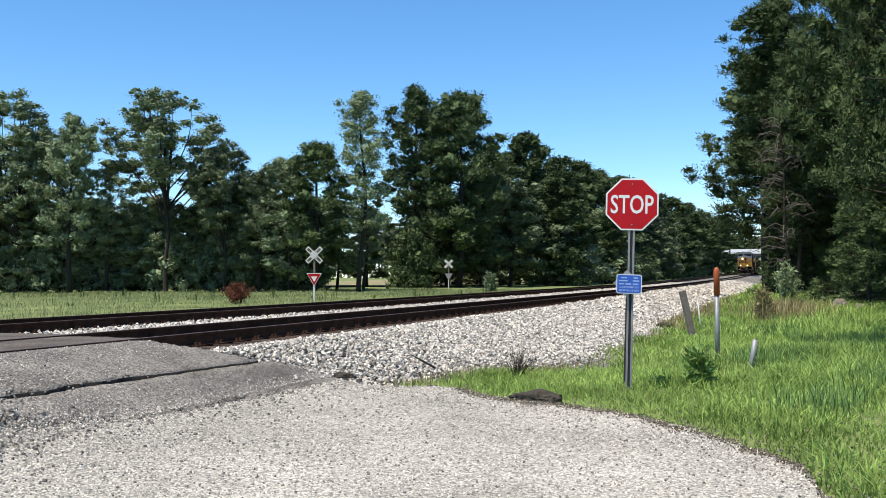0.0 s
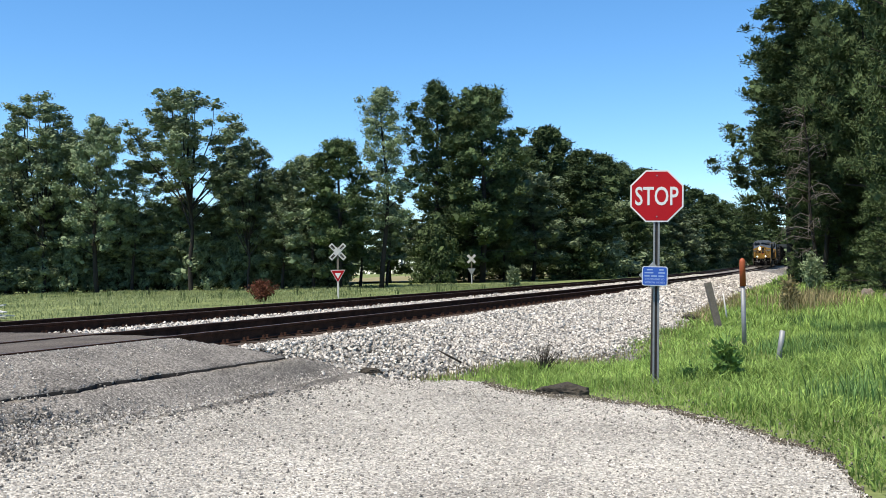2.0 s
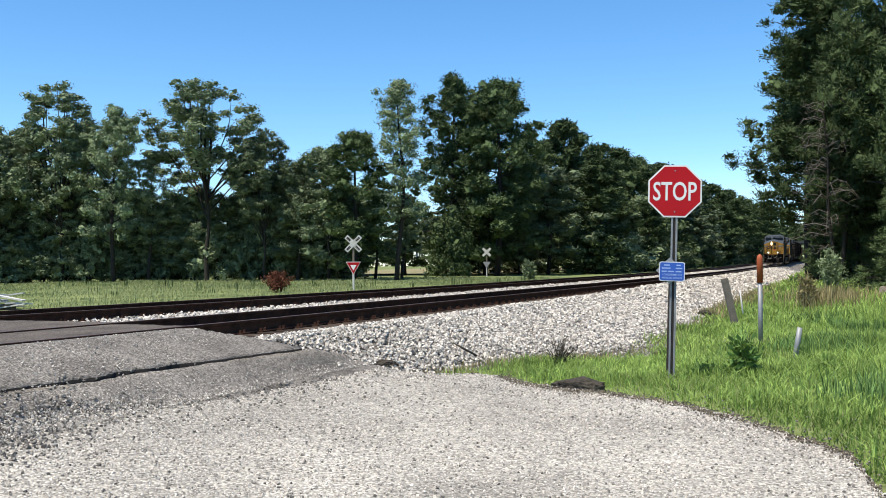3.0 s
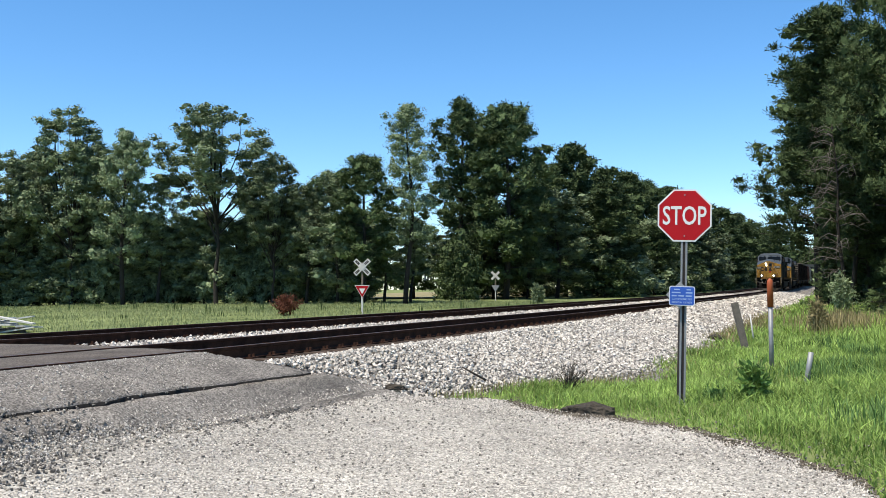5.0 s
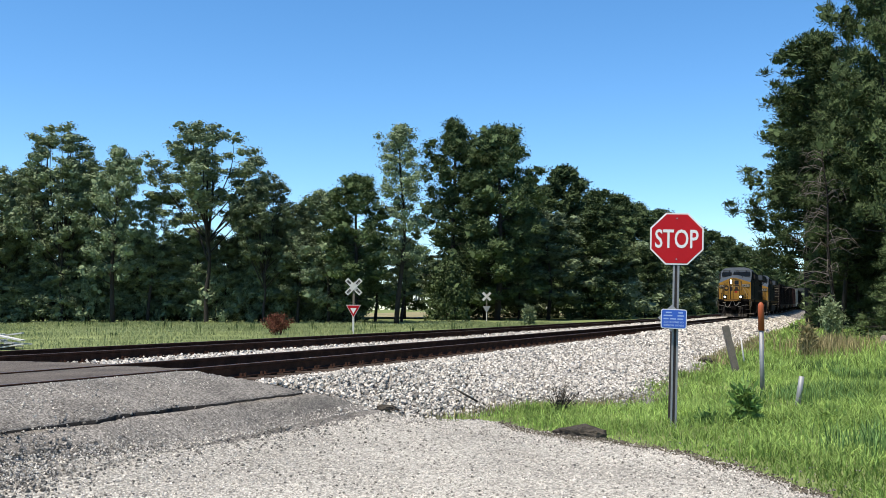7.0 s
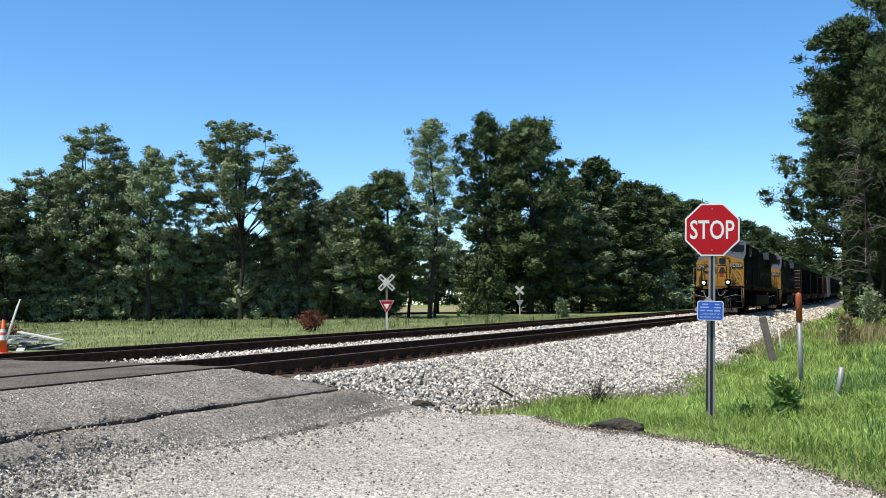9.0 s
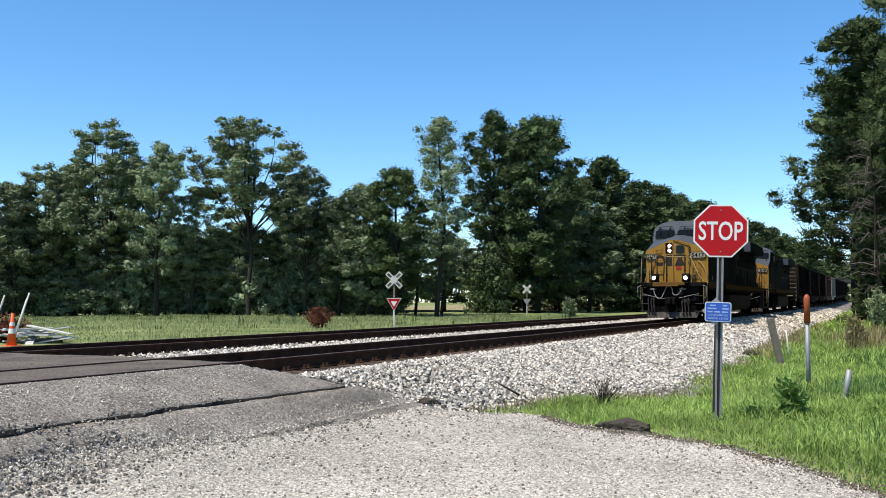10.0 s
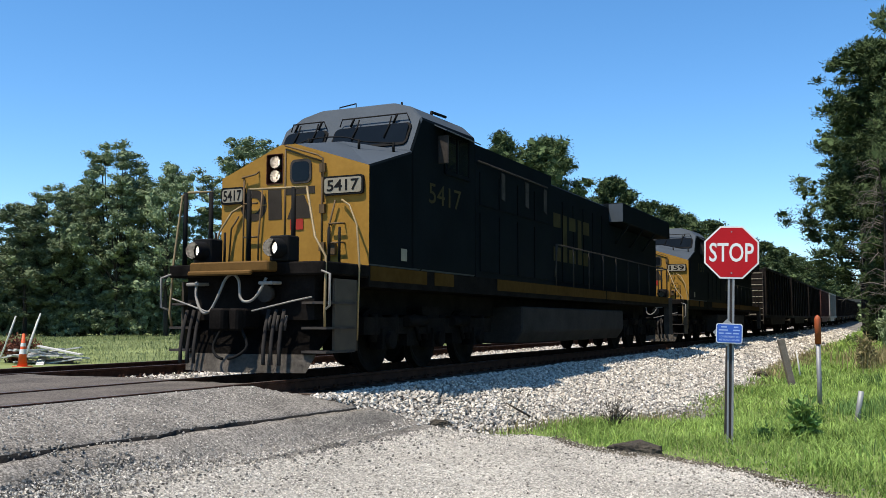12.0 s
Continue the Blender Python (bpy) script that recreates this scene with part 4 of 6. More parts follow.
def words(text, height, width, mat, parent, m, name="lettering", thick=0.004, bold=0.0):
    """Raised lettering in the built-in font, fitted to a width and height, centred at the pose m and facing its -y."""
    cu = bpy.data.curves.new(name, "FONT")
    cu.body, cu.align_x, cu.align_y, cu.extrude, cu.offset = text, "CENTER", "CENTER", thick / 2, bold
    cu.resolution_u = 3
    tmp = bpy.data.objects.new(name, cu)
    me = bpy.data.meshes.new_from_object(tmp)
    bpy.data.objects.remove(tmp)
    co = np.array([v.co for v in me.vertices])
    lo, hi = co.min(0), co.max(0)
    fit = Matrix.Diagonal((width / (hi[0] - lo[0]), height / (hi[1] - lo[1]), 1, 1)) @ Matrix.Translation((-(lo[0] + hi[0]) / 2, -(lo[1] + hi[1]) / 2, 0))
    me.transform(Matrix.Rotation(radians(90), 4, "X") @ fit)
    me.materials.clear()
    me.materials.append(M[mat])
    o = new(name, me)
    o.parent = parent
    o.matrix_basis = m
    return o


def wheelset(name, parent, y, r, half=0.755, mat="underframe"):
    """Two wheels and their axle, turning about x."""
    bm = bmesh.new()
    for s in (-1, 1):
        rings = [(half * s - 0.065 * s, r + 0.028), (half * s - 0.03 * s, r + 0.028), (half * s - 0.03 * s, r), (half * s + 0.07 * s, r - 0.004), (half * s + 0.07 * s, r - 0.07), (half * s + 0.03 * s, r * 0.72), (half * s + 0.05 * s, r * 0.3), (half * s + 0.09 * s, r * 0.24), (half * s + 0.09 * s, 0.02)]
        k = 24
        vs = [[bm.verts.new((x, rr * math.cos(math.tau * i / k), rr * math.sin(math.tau * i / k))) for i in range(k)] for x, rr in rings]
        for a, b in zip(vs, vs[1:]):
            for i in range(k):
                bm.faces.new((a[i], a[(i + 1) % k], b[(i + 1) % k], b[i]))
    tube(bm, [(-half, 0, 0), (half, 0, 0)], 0.09, 10)
    bmesh.ops.recalc_face_normals(bm, faces=bm.faces[:])
    o = part(name, bm, mat, parent)
    o.location = (0, y, r)
    return o


def loft(bm, rings, mat=0, caps=True, mats=None):
    """Skin over closed outlines with equal numbers of points."""
    vs = [[bm.verts.new(p) for p in r] for r in rings]
    k = len(vs[0])
    for j, (a, b) in enumerate(zip(vs, vs[1:])):
        for i in range(k):
            f = bm.faces.new((a[i], a[(i + 1) % k], b[(i + 1) % k], b[i]))
            f.material_index = mats(j, i) if mats else mat
    if caps:
        for r in (vs[0][::-1], vs[-1]):
            bm.faces.new(r).material_index = mat
    bmesh.ops.recalc_face_normals(bm, faces=bm.faces[:])
    return bm


def panel(bm, corners, thick, mat=0):
    """A flat slab on the given corners, drawn out along its own normal."""
    c = [Vector(p) for p in corners]
    n = (c[1] - c[0]).cross(c[2] - c[0]).normalized() * thick
    a, b = [bm.verts.new(p) for p in c], [bm.verts.new(p + n) for p in c]
    fs = [bm.faces.new(a[::-1]), bm.faces.new(b)]
    for i in range(len(a)):
        j = (i + 1) % len(a)
        fs.append(bm.faces.new((a[i], a[j], b[j], b[i])))
    for f in fs:
        f.material_index = mat


def disc(bm, centre, r, depth, sides=16, m=None):
    """A short cylinder that faces -y."""
    c = Vector(centre)
    a = [bm.verts.new(c + Vector((r * math.cos(math.tau * i / sides), 0, r * math.sin(math.tau * i / sides)))) for i in range(sides)]
    b = [bm.verts.new(v.co + Vector((0, depth, 0))) for v in a]
    bm.faces.new(a), bm.faces.new(b[::-1])
    for i in range(sides):
        bm.faces.new((a[(i + 1) % sides], a[i], b[i], b[(i + 1) % sides]))
    bmesh.ops.recalc_face_normals(bm, faces=bm.faces[:])


def truck_frame(bm, y0, y1, axles, x):
    """The cast side of a truck: a beam with pedestals, springs and brake gear."""
    for s in (-1, 1):
        lo, hi = sorted((s * (x - 0.1), s * (x + 0.08)))
        box(bm, lo, hi, y0, y1, 0.62, 0.9)
        for a in axles:
            box(bm, lo - 0.02, hi + 0.04, a - 0.22, a + 0.22, 0.38, 0.72)
            disc(bm, (s * (x + 0.1), a - 0.1, 0.53), 0.01, 0.01, 6)
            tube(bm, [(s * (x + 0.05), a, 0.53), (s * (x + 0.2), a, 0.53)], 0.14, 10)
            for d in (-0.36, 0.36):
                tube(bm, [(s * (x + 0.02), a + d, 0.5), (s * (x + 0.02), a + d, 0.95)], 0.075, 8)
        for a, b in zip(axles, axles[1:]):
            m = (a + b) / 2
            tube(bm, [(s * (x + 0.12), m - 0.35, 0.84), (s * (x + 0.12), m + 0.35, 0.84)], 0.1, 8)
            box(bm, lo, hi, m - 0.22, m + 0.22, 0.42, 0.62)
            tube(bm, [(s * (x + 0.1), m, 0.95), (s * (x + 0.16), m + 0.1, 0.5)], 0.04, 6)
    box(bm, -x, x, (y0 + y1) / 2 - 0.4, (y0 + y1) / 2 + 0.4, 0.6, 1.1)


def rounded(x0, x1, z0, z1, r, n=3):
    pts = []
    for cx, cz, a0 in ((x1 - r, z1 - r, 0), (x0 + r, z1 - r, 90), (x0 + r, z0 + r, 180), (x1 - r, z0 + r, 270)):
        for i in range(n + 1):
            a = radians(a0 + 90 * i / n)
            pts.append((cx + r * math.cos(a), cz + r * math.sin(a)))
    return pts


def build_locomotive(number, label, lit):
    t = thing("locomotive", label, "locomotive", group="locomotives of the train")
    W = 1.41
    # nose and lower cab side, back to where the full-width body ends
    bm = bmesh.new()
    face = [(-W, 1.69), (W, 1.69), (W, 3.24), (0.05, 3.68), (-0.25, 3.68), (-W, 3.2)]
    back = [(-W, 1.69), (W, 1.69), (W, 3.70), (0.05, 3.98), (-0.25, 3.98), (-W, 3.66)]
    loft(bm, [[(x, 0, z) for x, z in face], [(x, 1.5, z) for x, z in back]], mats=lambda j, i: (2, 1, 2, 2, 2, 1)[i])
    for f in bm.faces:
        if f.normal.y < -0.9:
            f.material_index = 0
    bmesh.ops.delete(bm, geom=[f for f in bm.faces if f.normal.y < -0.9], context="FACES_ONLY")
    bevelled(bm, 0.025)
    part("nose", bm, ["loco_yellow", "loco_blue", "loco_grey"], t, "yellow flat-faced nose, its sloped blue top painted grey as sunlit")
    # cab
    bm = bmesh.new()
    r0 = [(-W, 1.4, 1.69), (W, 1.4, 1.69), (W, 1.4, 3.68), (1.12, 1.42, 3.73), (0.75, 1.455, 3.78), (-0.75, 1.455, 3.78), (-1.12, 1.42, 3.73), (-W, 1.4, 3.68)]
    r1 = [(-W, 1.79, 1.69), (W, 1.79, 1.69), (W, 1.79, 4.33), (1.14, 1.93, 4.58), (0.75, 2.0, 4.70), (-0.75, 2.0, 4.70), (-1.14, 1.93, 4.58), (-W, 1.79, 4.33)]
    r2 = [(x, 4.1, z + 0.04 if z > 2 else z) for x, y, z in r1]
    loft(bm, [r0, r1, r2], mats=lambda j, i: (2, 1, 2, 2, 2, 2, 2, 1)[i])
    for f in bm.faces:
        if f.normal.y < -0.6:
            f.material_index = 2
        if abs(f.normal.x) > 0.9:
            f.material_index = 1
    bevelled(bm, 0.03)
    cab = part("cab", bm, ["loco_yellow", "loco_blue", "loco_grey"], t, "dark blue cab with front and roof painted grey as sunlit")
    # windshields with frames, wipers and brackets
    for x0, x1 in ((-1.30, -0.40), (-0.26, 1.28)):
        m = Matrix.Translation((0, 1.405, 3.70)) @ Matrix.Rotation(-math.atan(0.6), 4, "X")
        fr, gl = bmesh.new(), bmesh.new()
        prism(fr, rounded(x0, x1, 0.13, 0.63, 0.10), -0.03, m)
        part("window_frame", fr, "rubber", cab)
        prism(gl, rounded(x0 + 0.04, x1 - 0.04, 0.17, 0.59, 0.08), -0.04, m @ Matrix.Translation((0, 0.012, 0.17)) @ Matrix.Rotation(radians(6), 4, "X") @ Matrix.Translation((0, 0, -0.17)))
        part("windshield", gl, "glass_dark", cab, "dark glass windshield")
        wp = bmesh.new()
        for a in (0.3, 0.72):
            xx = x0 + (x1 - x0) * a
            tube(wp, [m @ Vector((xx, -0.07, 0.76)), m @ Vector((xx + 0.02, -0.08, 0.56)), m @ Vector((xx - 0.03, -0.06, 0.30))], 0.014, 5)
        tube(wp, [m @ Vector((x0 + 0.08, -0.04, 0.66)), m @ Vector((x0 + 0.12, -0.10, 0.78)), m @ Vector((x1 - 0.12, -0.10, 0.78)), m @ Vector((x1 - 0.06, -0.04, 0.66))], 0.013, 5)
        for a in (0.22, 0.78):
            xx = x0 + (x1 - x0) * a
            tube(wp, [m @ Vector((xx - 0.05, -0.02, 0.66)), m @ Vector((xx + 0.03, -0.10, 0.78))], 0.022, 5)
        part("wiper", wp, "rubber", cab)
    # side window, sunshade and mirror
    for s in (-1, 1):
        gl = bmesh.new()
        lo, hi = sorted((s * (W + 0.001), s * (W + 0.012)))
        box(gl, lo, hi, 2.75, 3.75, 3.55, 4.20)
        part("side_window", gl, "glass_dark", cab)
        fr = bmesh.new()
        for b in ((2.68, 2.75, 3.48, 4.26), (3.75, 3.82, 3.48, 4.26), (2.68, 3.82, 3.48, 3.55), (2.68, 3.82, 4.20, 4.26), (3.22, 3.26, 3.55, 4.20)):
            lo, hi = sorted((s * W, s * (W + 0.03)))
            box(fr, lo, hi, *b)
        part("window_frame", fr, "loco_blue", cab)
        sh = bmesh.new()
        panel(sh, [(s * (W - 0.02), 2.3, 4.30), (s * (W + 0.22), 2.3, 4.18), (s * (W + 0.22), 3.85, 4.18), (s * (W - 0.02), 3.85, 4.30)], 0.02)
        part("sunshade", sh, "loco_grey", cab)
        mi = bmesh.new()
        box(mi, *sorted((s * (W + 0.02), s * (W + 0.22))), 2.40, 2.43, 3.62, 4.12)
        bevelled(mi, 0.01)
        part("mirror", mi, "dusty_steel", cab, "tall grey wind deflector mirror")
    # the face, with the headlights sunk in a recess
    X0, X1, XM, Z0, Z1 = -0.50, -0.20, -0.35, 3.06, 3.53
    bm = bmesh.new()
    left = [(-W, 1.69), (XM, 1.69), (XM, Z0), (X0, Z0), (X0, Z1), (XM, Z1), (XM, 3.6386), (-W, 3.2)]
    right = [(XM, 1.69), (W, 1.69), (W, 3.24), (0.05, 3.68), (-0.25, 3.68), (XM, 3.6386), (XM, Z1), (X1, Z1), (X1, Z0), (XM, Z0)]
    for outline in (left, right):
        bm.faces.new([bm.verts.new((x, 0, z)) for x, z in outline])
    part("nose_face", bm, "loco_yellow", t, "dull yellow flat nose face")
    bm = bmesh.new()
    for b in ((X0 - 0.012, X0, Z0, Z1), (X1, X1 + 0.012, Z0, Z1), (X0, X1, Z0 - 0.012, Z0), (X0, X1, Z1, Z1 + 0.012)):
        box(bm, b[0], b[1], -0.012, 0.26, b[2], b[3])
    box(bm, X0, X1, 0.25, 0.26, Z0, Z1)
    part("headlight_box", bm, "recess_brown", t, "dark red-brown headlight recess")
    for z in (3.41, 3.18):
        bm = bmesh.new()
        disc(bm, (XM, 0.185, z), 0.026, 0.01)
        part("headlight", bm, "bulb_glow" if lit else "board_white", t, "round white headlight")
        bm = bmesh.new()
        tube(bm, [(XM, -0.005, z), (XM, 0.20, z)], 0.098, 18, closed=False)
        part("headlight_barrel", bm, "dusty_steel", t)
        bm = bmesh.new()
        disc(bm, (XM, 0.20, z), 0.095, 0.01)
        part("headlight_ring", bm, "lamp_glow" if lit else "galvanised", t, "bright round reflector")
    # nose door with its window
    bm = bmesh.new()
    for a, b in (((-0.14, 1.75), (-0.14, 3.60)), ((0.56, 1.75), (0.56, 3.36)), ((-0.14, 3.60), (0.56, 3.36))):
        tube(bm, [(a[0], -0.006, a[1]), (b[0], -0.006, b[1])], 0.017, 4)
    door = part("nose_door", bm, "dim_yellow", t, "yellow nose door outlined by its seams")
    bm = bmesh.new()
    prism(bm, rounded(-0.04, 0.36, 3.03, 3.42, 0.09), -0.02)
    part("door_frame", bm, "dusty_steel", door)
    bm = bmesh.new()
    prism(bm, rounded(0.0, 0.32, 3.07, 3.38, 0.07), -0.026)
    part("door_window", bm, "glass_dark", door)
    for z in (3.25, 2.6, 2.0):
        bm = bmesh.new()
        box(bm, 0.53, 0.63, -0.05, 0.0, z - 0.07, z + 0.07)
        part("hinge", bm, "dim_yellow", door)
    # number boards
    for x0, x1, z0, z1 in ((0.60, 1.33, 2.80, 3.10), (-1.39, -0.92, 2.76, 3.04)):
        bm = bmesh.new()
        prism(bm, rounded(x0, x1, z0, z1, 0.05), -0.05)
        nb = part("number_board", bm, "rubber", t)
        bm = bmesh.new()
        prism(bm, rounded(x0 + 0.03, x1 - 0.03, z0 + 0.03, z1 - 0.03, 0.04), -0.056)
        part("board_face", bm, "board_white", nb, "cream number board face")
        words(number, 0.18, (x1 - x0) * 0.78, "rubber", nb, Matrix.Translation(((x0 + x1) / 2, -0.059, (z0 + z1) / 2)), "lettering", 0.004, 0.015)
    # the mark on the nose as plain dark blocks, and the red notice
    bm = bmesh.new()

    def band(cx, cz, r0, r1, a0, a1, n=9):
        arc = [radians(a0 + (a1 - a0) * i / n) for i in range(n + 1)]
        prism(bm, [(cx + r1 * math.cos(a), cz + r1 * math.sin(a)) for a in arc] + [(cx + r0 * math.cos(a), cz + r0 * math.sin(a)) for a in arc[::-1]], -0.006)

    band(-0.76, 2.72, 0.13, 0.26, 2, 358, 18)
    prism(bm, [(-0.46, 2.47), (-0.20, 2.47), (-0.22, 2.98), (-0.48, 2.98)], -0.006)
    prism(bm, [(-0.14, 2.86), (0.42, 2.86), (0.42, 2.98), (-0.14, 2.98)], -0.006)
    prism(bm, [(-0.10, 2.47), (0.40, 2.47), (0.22, 2.84), (0.06, 2.84)], -0.006)
    bmesh.ops.recalc_face_normals(bm, faces=bm.faces[:])
    part("nose_mark", bm, "logo_dark", t, "dark painted mark on the yellow nose")
    bm = bmesh.new()
    box(bm, -0.03, 0.21, -0.014, 0, 2.29, 2.46)
    part("notice", bm, "red_label", t, "small red notice")
    # platform, anticlimber, plow, coupler
    bm = bmesh.new()
    box(bm, -W, W, -1.25, 0.02, 1.50, 1.69)
    bevelled(bm, 0.02)
    part("platform", bm, "underframe", t)
    bm = bmesh.new()
    box(bm, -0.80, 0.62, -1.50, -1.25, 1.55, 1.70)
    box(bm, -0.80, 0.35, -1.55, -1.48, 1.50, 1.57)
    bevelled(bm, 0.02)
    part("anticlimber", bm, "dirty_yellow", t, "grimy yellow anticlimber beam")
    for x in (-0.78, 0.62):
        bm = bmesh.new()
        box(bm, x - 0.17, x + 0.17, -1.24, -0.95, 1.70, 2.08)
        dl = part("ditch_light", bevelled(bm, 0.02), "rubber", t)
        bm = bmesh.new()
        tube(bm, [(x, -1.46, 1.89), (x, -1.40, 1.89), (x, -1.2, 1.89)], [0.125, 0.14, 0.15], 14, closed=False)
        part("lamp_hood", bm, "rubber", dl)
        bm = bmesh.new()
        disc(bm, (x, -1.26, 1.89), 0.105, 0.01)
        part("reflector", bm, "lamp_glow" if lit else "galvanised", dl)
        bm = bmesh.new()
        disc(bm, (x, -1.285, 1.89), 0.026, 0.02)
        part("lens", bm, "bulb_glow" if lit else "board_white", dl, "round ditch light lens")
    bm = bmesh.new()
    n = 9
    rows_p = []
    for z, out, half in ((0.10, -1.50, 1.08), (0.36, -1.38, 1.18), (0.62, -1.22, 1.29), (0.98, -1.12, 1.34)):
        rows_p.append([(half * (2 * i / (n - 1) - 1), out + 0.30 * abs(2 * i / (n - 1) - 1) ** 1.4, z) for i in range(n)])
    vs = [[bm.verts.new(p) for p in r] for r in rows_p]
    # only the lowest row is pale, for dust and for painted sunlight
    for j, (a, b) in enumerate(zip(vs, vs[1:])):
        for i in range(n - 1):
            bm.faces.new((a[i], a[i + 1], b[i + 1], b[i])).material_index = 0 if j == 0 else 1
    bmesh.ops.solidify(bm, geom=bm.faces[:], thickness=0.04)
    part("snow_plow", bm, ["plow_lit_dust", "underframe"], t, "black plow, its dusty worn lower edge painted lighter as sunlit")
    for x in (-1.05, -0.92, -0.8, 0.45, 0.58, 0.72):
        bm = bmesh.new()
        tube(bm, [(x, -1.22, 1.0), (x, -1.30, 0.75), (x + 0.05, -1.42, 0.45), (x + 0.10, -1.48, 0.22)], 0.028, 6)
        part("brake_hose", bm, "tank_grey", t)
    bm = bmesh.new()
    box(bm, -0.22, 0.22, -1.5, -1.1, 0.72, 1.02)
    box(bm, -0.20, 0.05, -1.78, -1.5, 0.70, 1.02)
    box(bm, 0.05, 0.22, -1.66, -1.5, 0.70, 1.02)
    bevelled(bm, 0.03)
    part("coupler", bm, "underframe", t)
    bm = bmesh.new()
    hang = [(-0.78, -1.34, 1.42), (-0.74, -1.4, 1.2), (-0.60, -1.44, 0.98), (-0.45, -1.44, 0.98), (-0.32, -1.42, 1.2), (-0.22, -1.38, 1.45), (-0.08, -1.38, 1.52), (0.04, -1.40, 1.42), (0.08, -1.42, 1.2), (0.16, -1.42, 1.12), (0.3, -1.42, 1.14), (0.42, -1.4, 1.28), (0.48, -1.34, 1.46)]
    tube(bm, smooth_line(hang), 0.021, 7)
    part("jumper_cable", bm, "pale_hose", t, "pale grey looped jumper cable")
    bm = bmesh.new()
    for s in (-1, 1):
        tube(bm, smooth_line([(s * 0.12, -1.5, 0.8), (s * 0.3, -1.52, 0.5), (s * 0.2, -1.6, 0.35), (s * 0.05, -1.64, 0.3)]), 0.022, 6)
    part("air_hose", bm, "rubber", t, "black coupled air hose")
    bm = bmesh.new()
    tube(bm, [(-1.3, -1.28, 1.18), (-0.5, -1.46, 0.98), (0.0, -1.5, 0.95)], 0.013, 5)
    tube(bm, [(0.35, -1.5, 0.98), (0.9, -1.3, 1.12), (1.2, -1.24, 1.18)], 0.013, 5)
    part("uncoupling_lever", bm, "pale_hose", t)
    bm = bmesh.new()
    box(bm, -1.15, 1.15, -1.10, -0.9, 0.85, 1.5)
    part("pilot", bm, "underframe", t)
    for x in (-0.82, 0.50):
        bm = bmesh.new()
        box(bm, x - 0.12, x + 0.12, -1.36, -1.1, 1.40, 1.45)
        bm.transform(Matrix.Rotation(0.03, 4, "X"))
        part("cable_socket", bevelled(bm, 0.012), "pale_hose", t, "pale jumper cable socket lid")
    # stepwells
    for s in (-1, 1):
        bm = bmesh.new()
        box(bm, *sorted((s * 1.36, s * 1.40)), -0.95, -0.30, 0.40, 1.45)
        box(bm, *sorted((s * 1.0, s * 1.40)), -0.34, -0.30, 0.40, 1.45)
        sw = part("stepwell", bm, "dusty_panel", t, "dusty grey stepwell side panel")
        for z in (0.38, 0.72, 1.08):
            bm = bmesh.new()
            box(bm, *sorted((s * 1.0, s * 1.42)), -1.2, -0.4, z, z + 0.035)
            part("step", bm, "dusty_steel", sw)
            bm = bmesh.new()
            box(bm, *sorted((s * 1.02, s * 1.36)), -0.52 - 0.2 * (1.1 - z), -0.50 - 0.2 * (1.1 - z), z + 0.035, z + 0.34)
            part("riser", bm, "underframe", sw)
        bm = bmesh.new()
        if s > 0:
            tube(bm, [(1.38, -1.18, 0.75), (1.40, -1.22, 0.95), (1.40, -1.2, 1.75), (1.15, -1.1, 2.05), (0.78, -0.75, 2.78), (0.74, -0.7, 2.85)], 0.019, 6)
        else:
            tube(bm, [(-1.38, -1.18, 0.75), (-1.40, -1.22, 0.95), (-1.40, -1.15, 1.75), (-1.38, -1.0, 2.80), (-1.30, -0.95, 2.85), (-0.96, -0.8, 2.86)], 0.019, 6)
        tube(bm, [(s * 1.40, -0.32, 0.55), (s * 1.42, -0.30, 1.7), (s * 1.30, -0.18, 2.3), (s * 1.12, -0.1, 2.62), (s * 0.95, -0.05, 2.72)], 0.017, 6)
        if s > 0:
            tube(bm, [(0.74, -0.7, 2.85), (-0.34, -0.7, 2.87)], 0.019, 6)
        part("handrail", bm, "pale_rail", t, "pale yellow front handrail")
        for x, y, z in ((0.50, -0.7, 2.86), (-0.32, -0.7, 2.87)) if s > 0 else ((-1.34, -0.97, 2.85), (-0.98, -0.8, 2.86)):
            bm = bmesh.new()
            tube(bm, [(x, y, 1.69), (x, y, z)], 0.036, 6)
            part("rail_post", bm, "rubber", t)
        for x in (s * 0.98, s * 1.16):
            bm = bmesh.new()
            tube(bm, [(x, -0.45, 1.69), (x, -0.45, 2.25)], 0.02, 6)
            part("short_post", bm, "rubber", t)
        bm = bmesh.new()
        tube(bm, [(s * 1.4, -1.2, 1.0), (s * 1.52, -1.28, 1.05), (s * 1.52, -1.28, 1.5), (s * 1.36, -1.24, 1.55)], 0.018, 6)
        part("grab_iron", bm, "pale_hose", t)
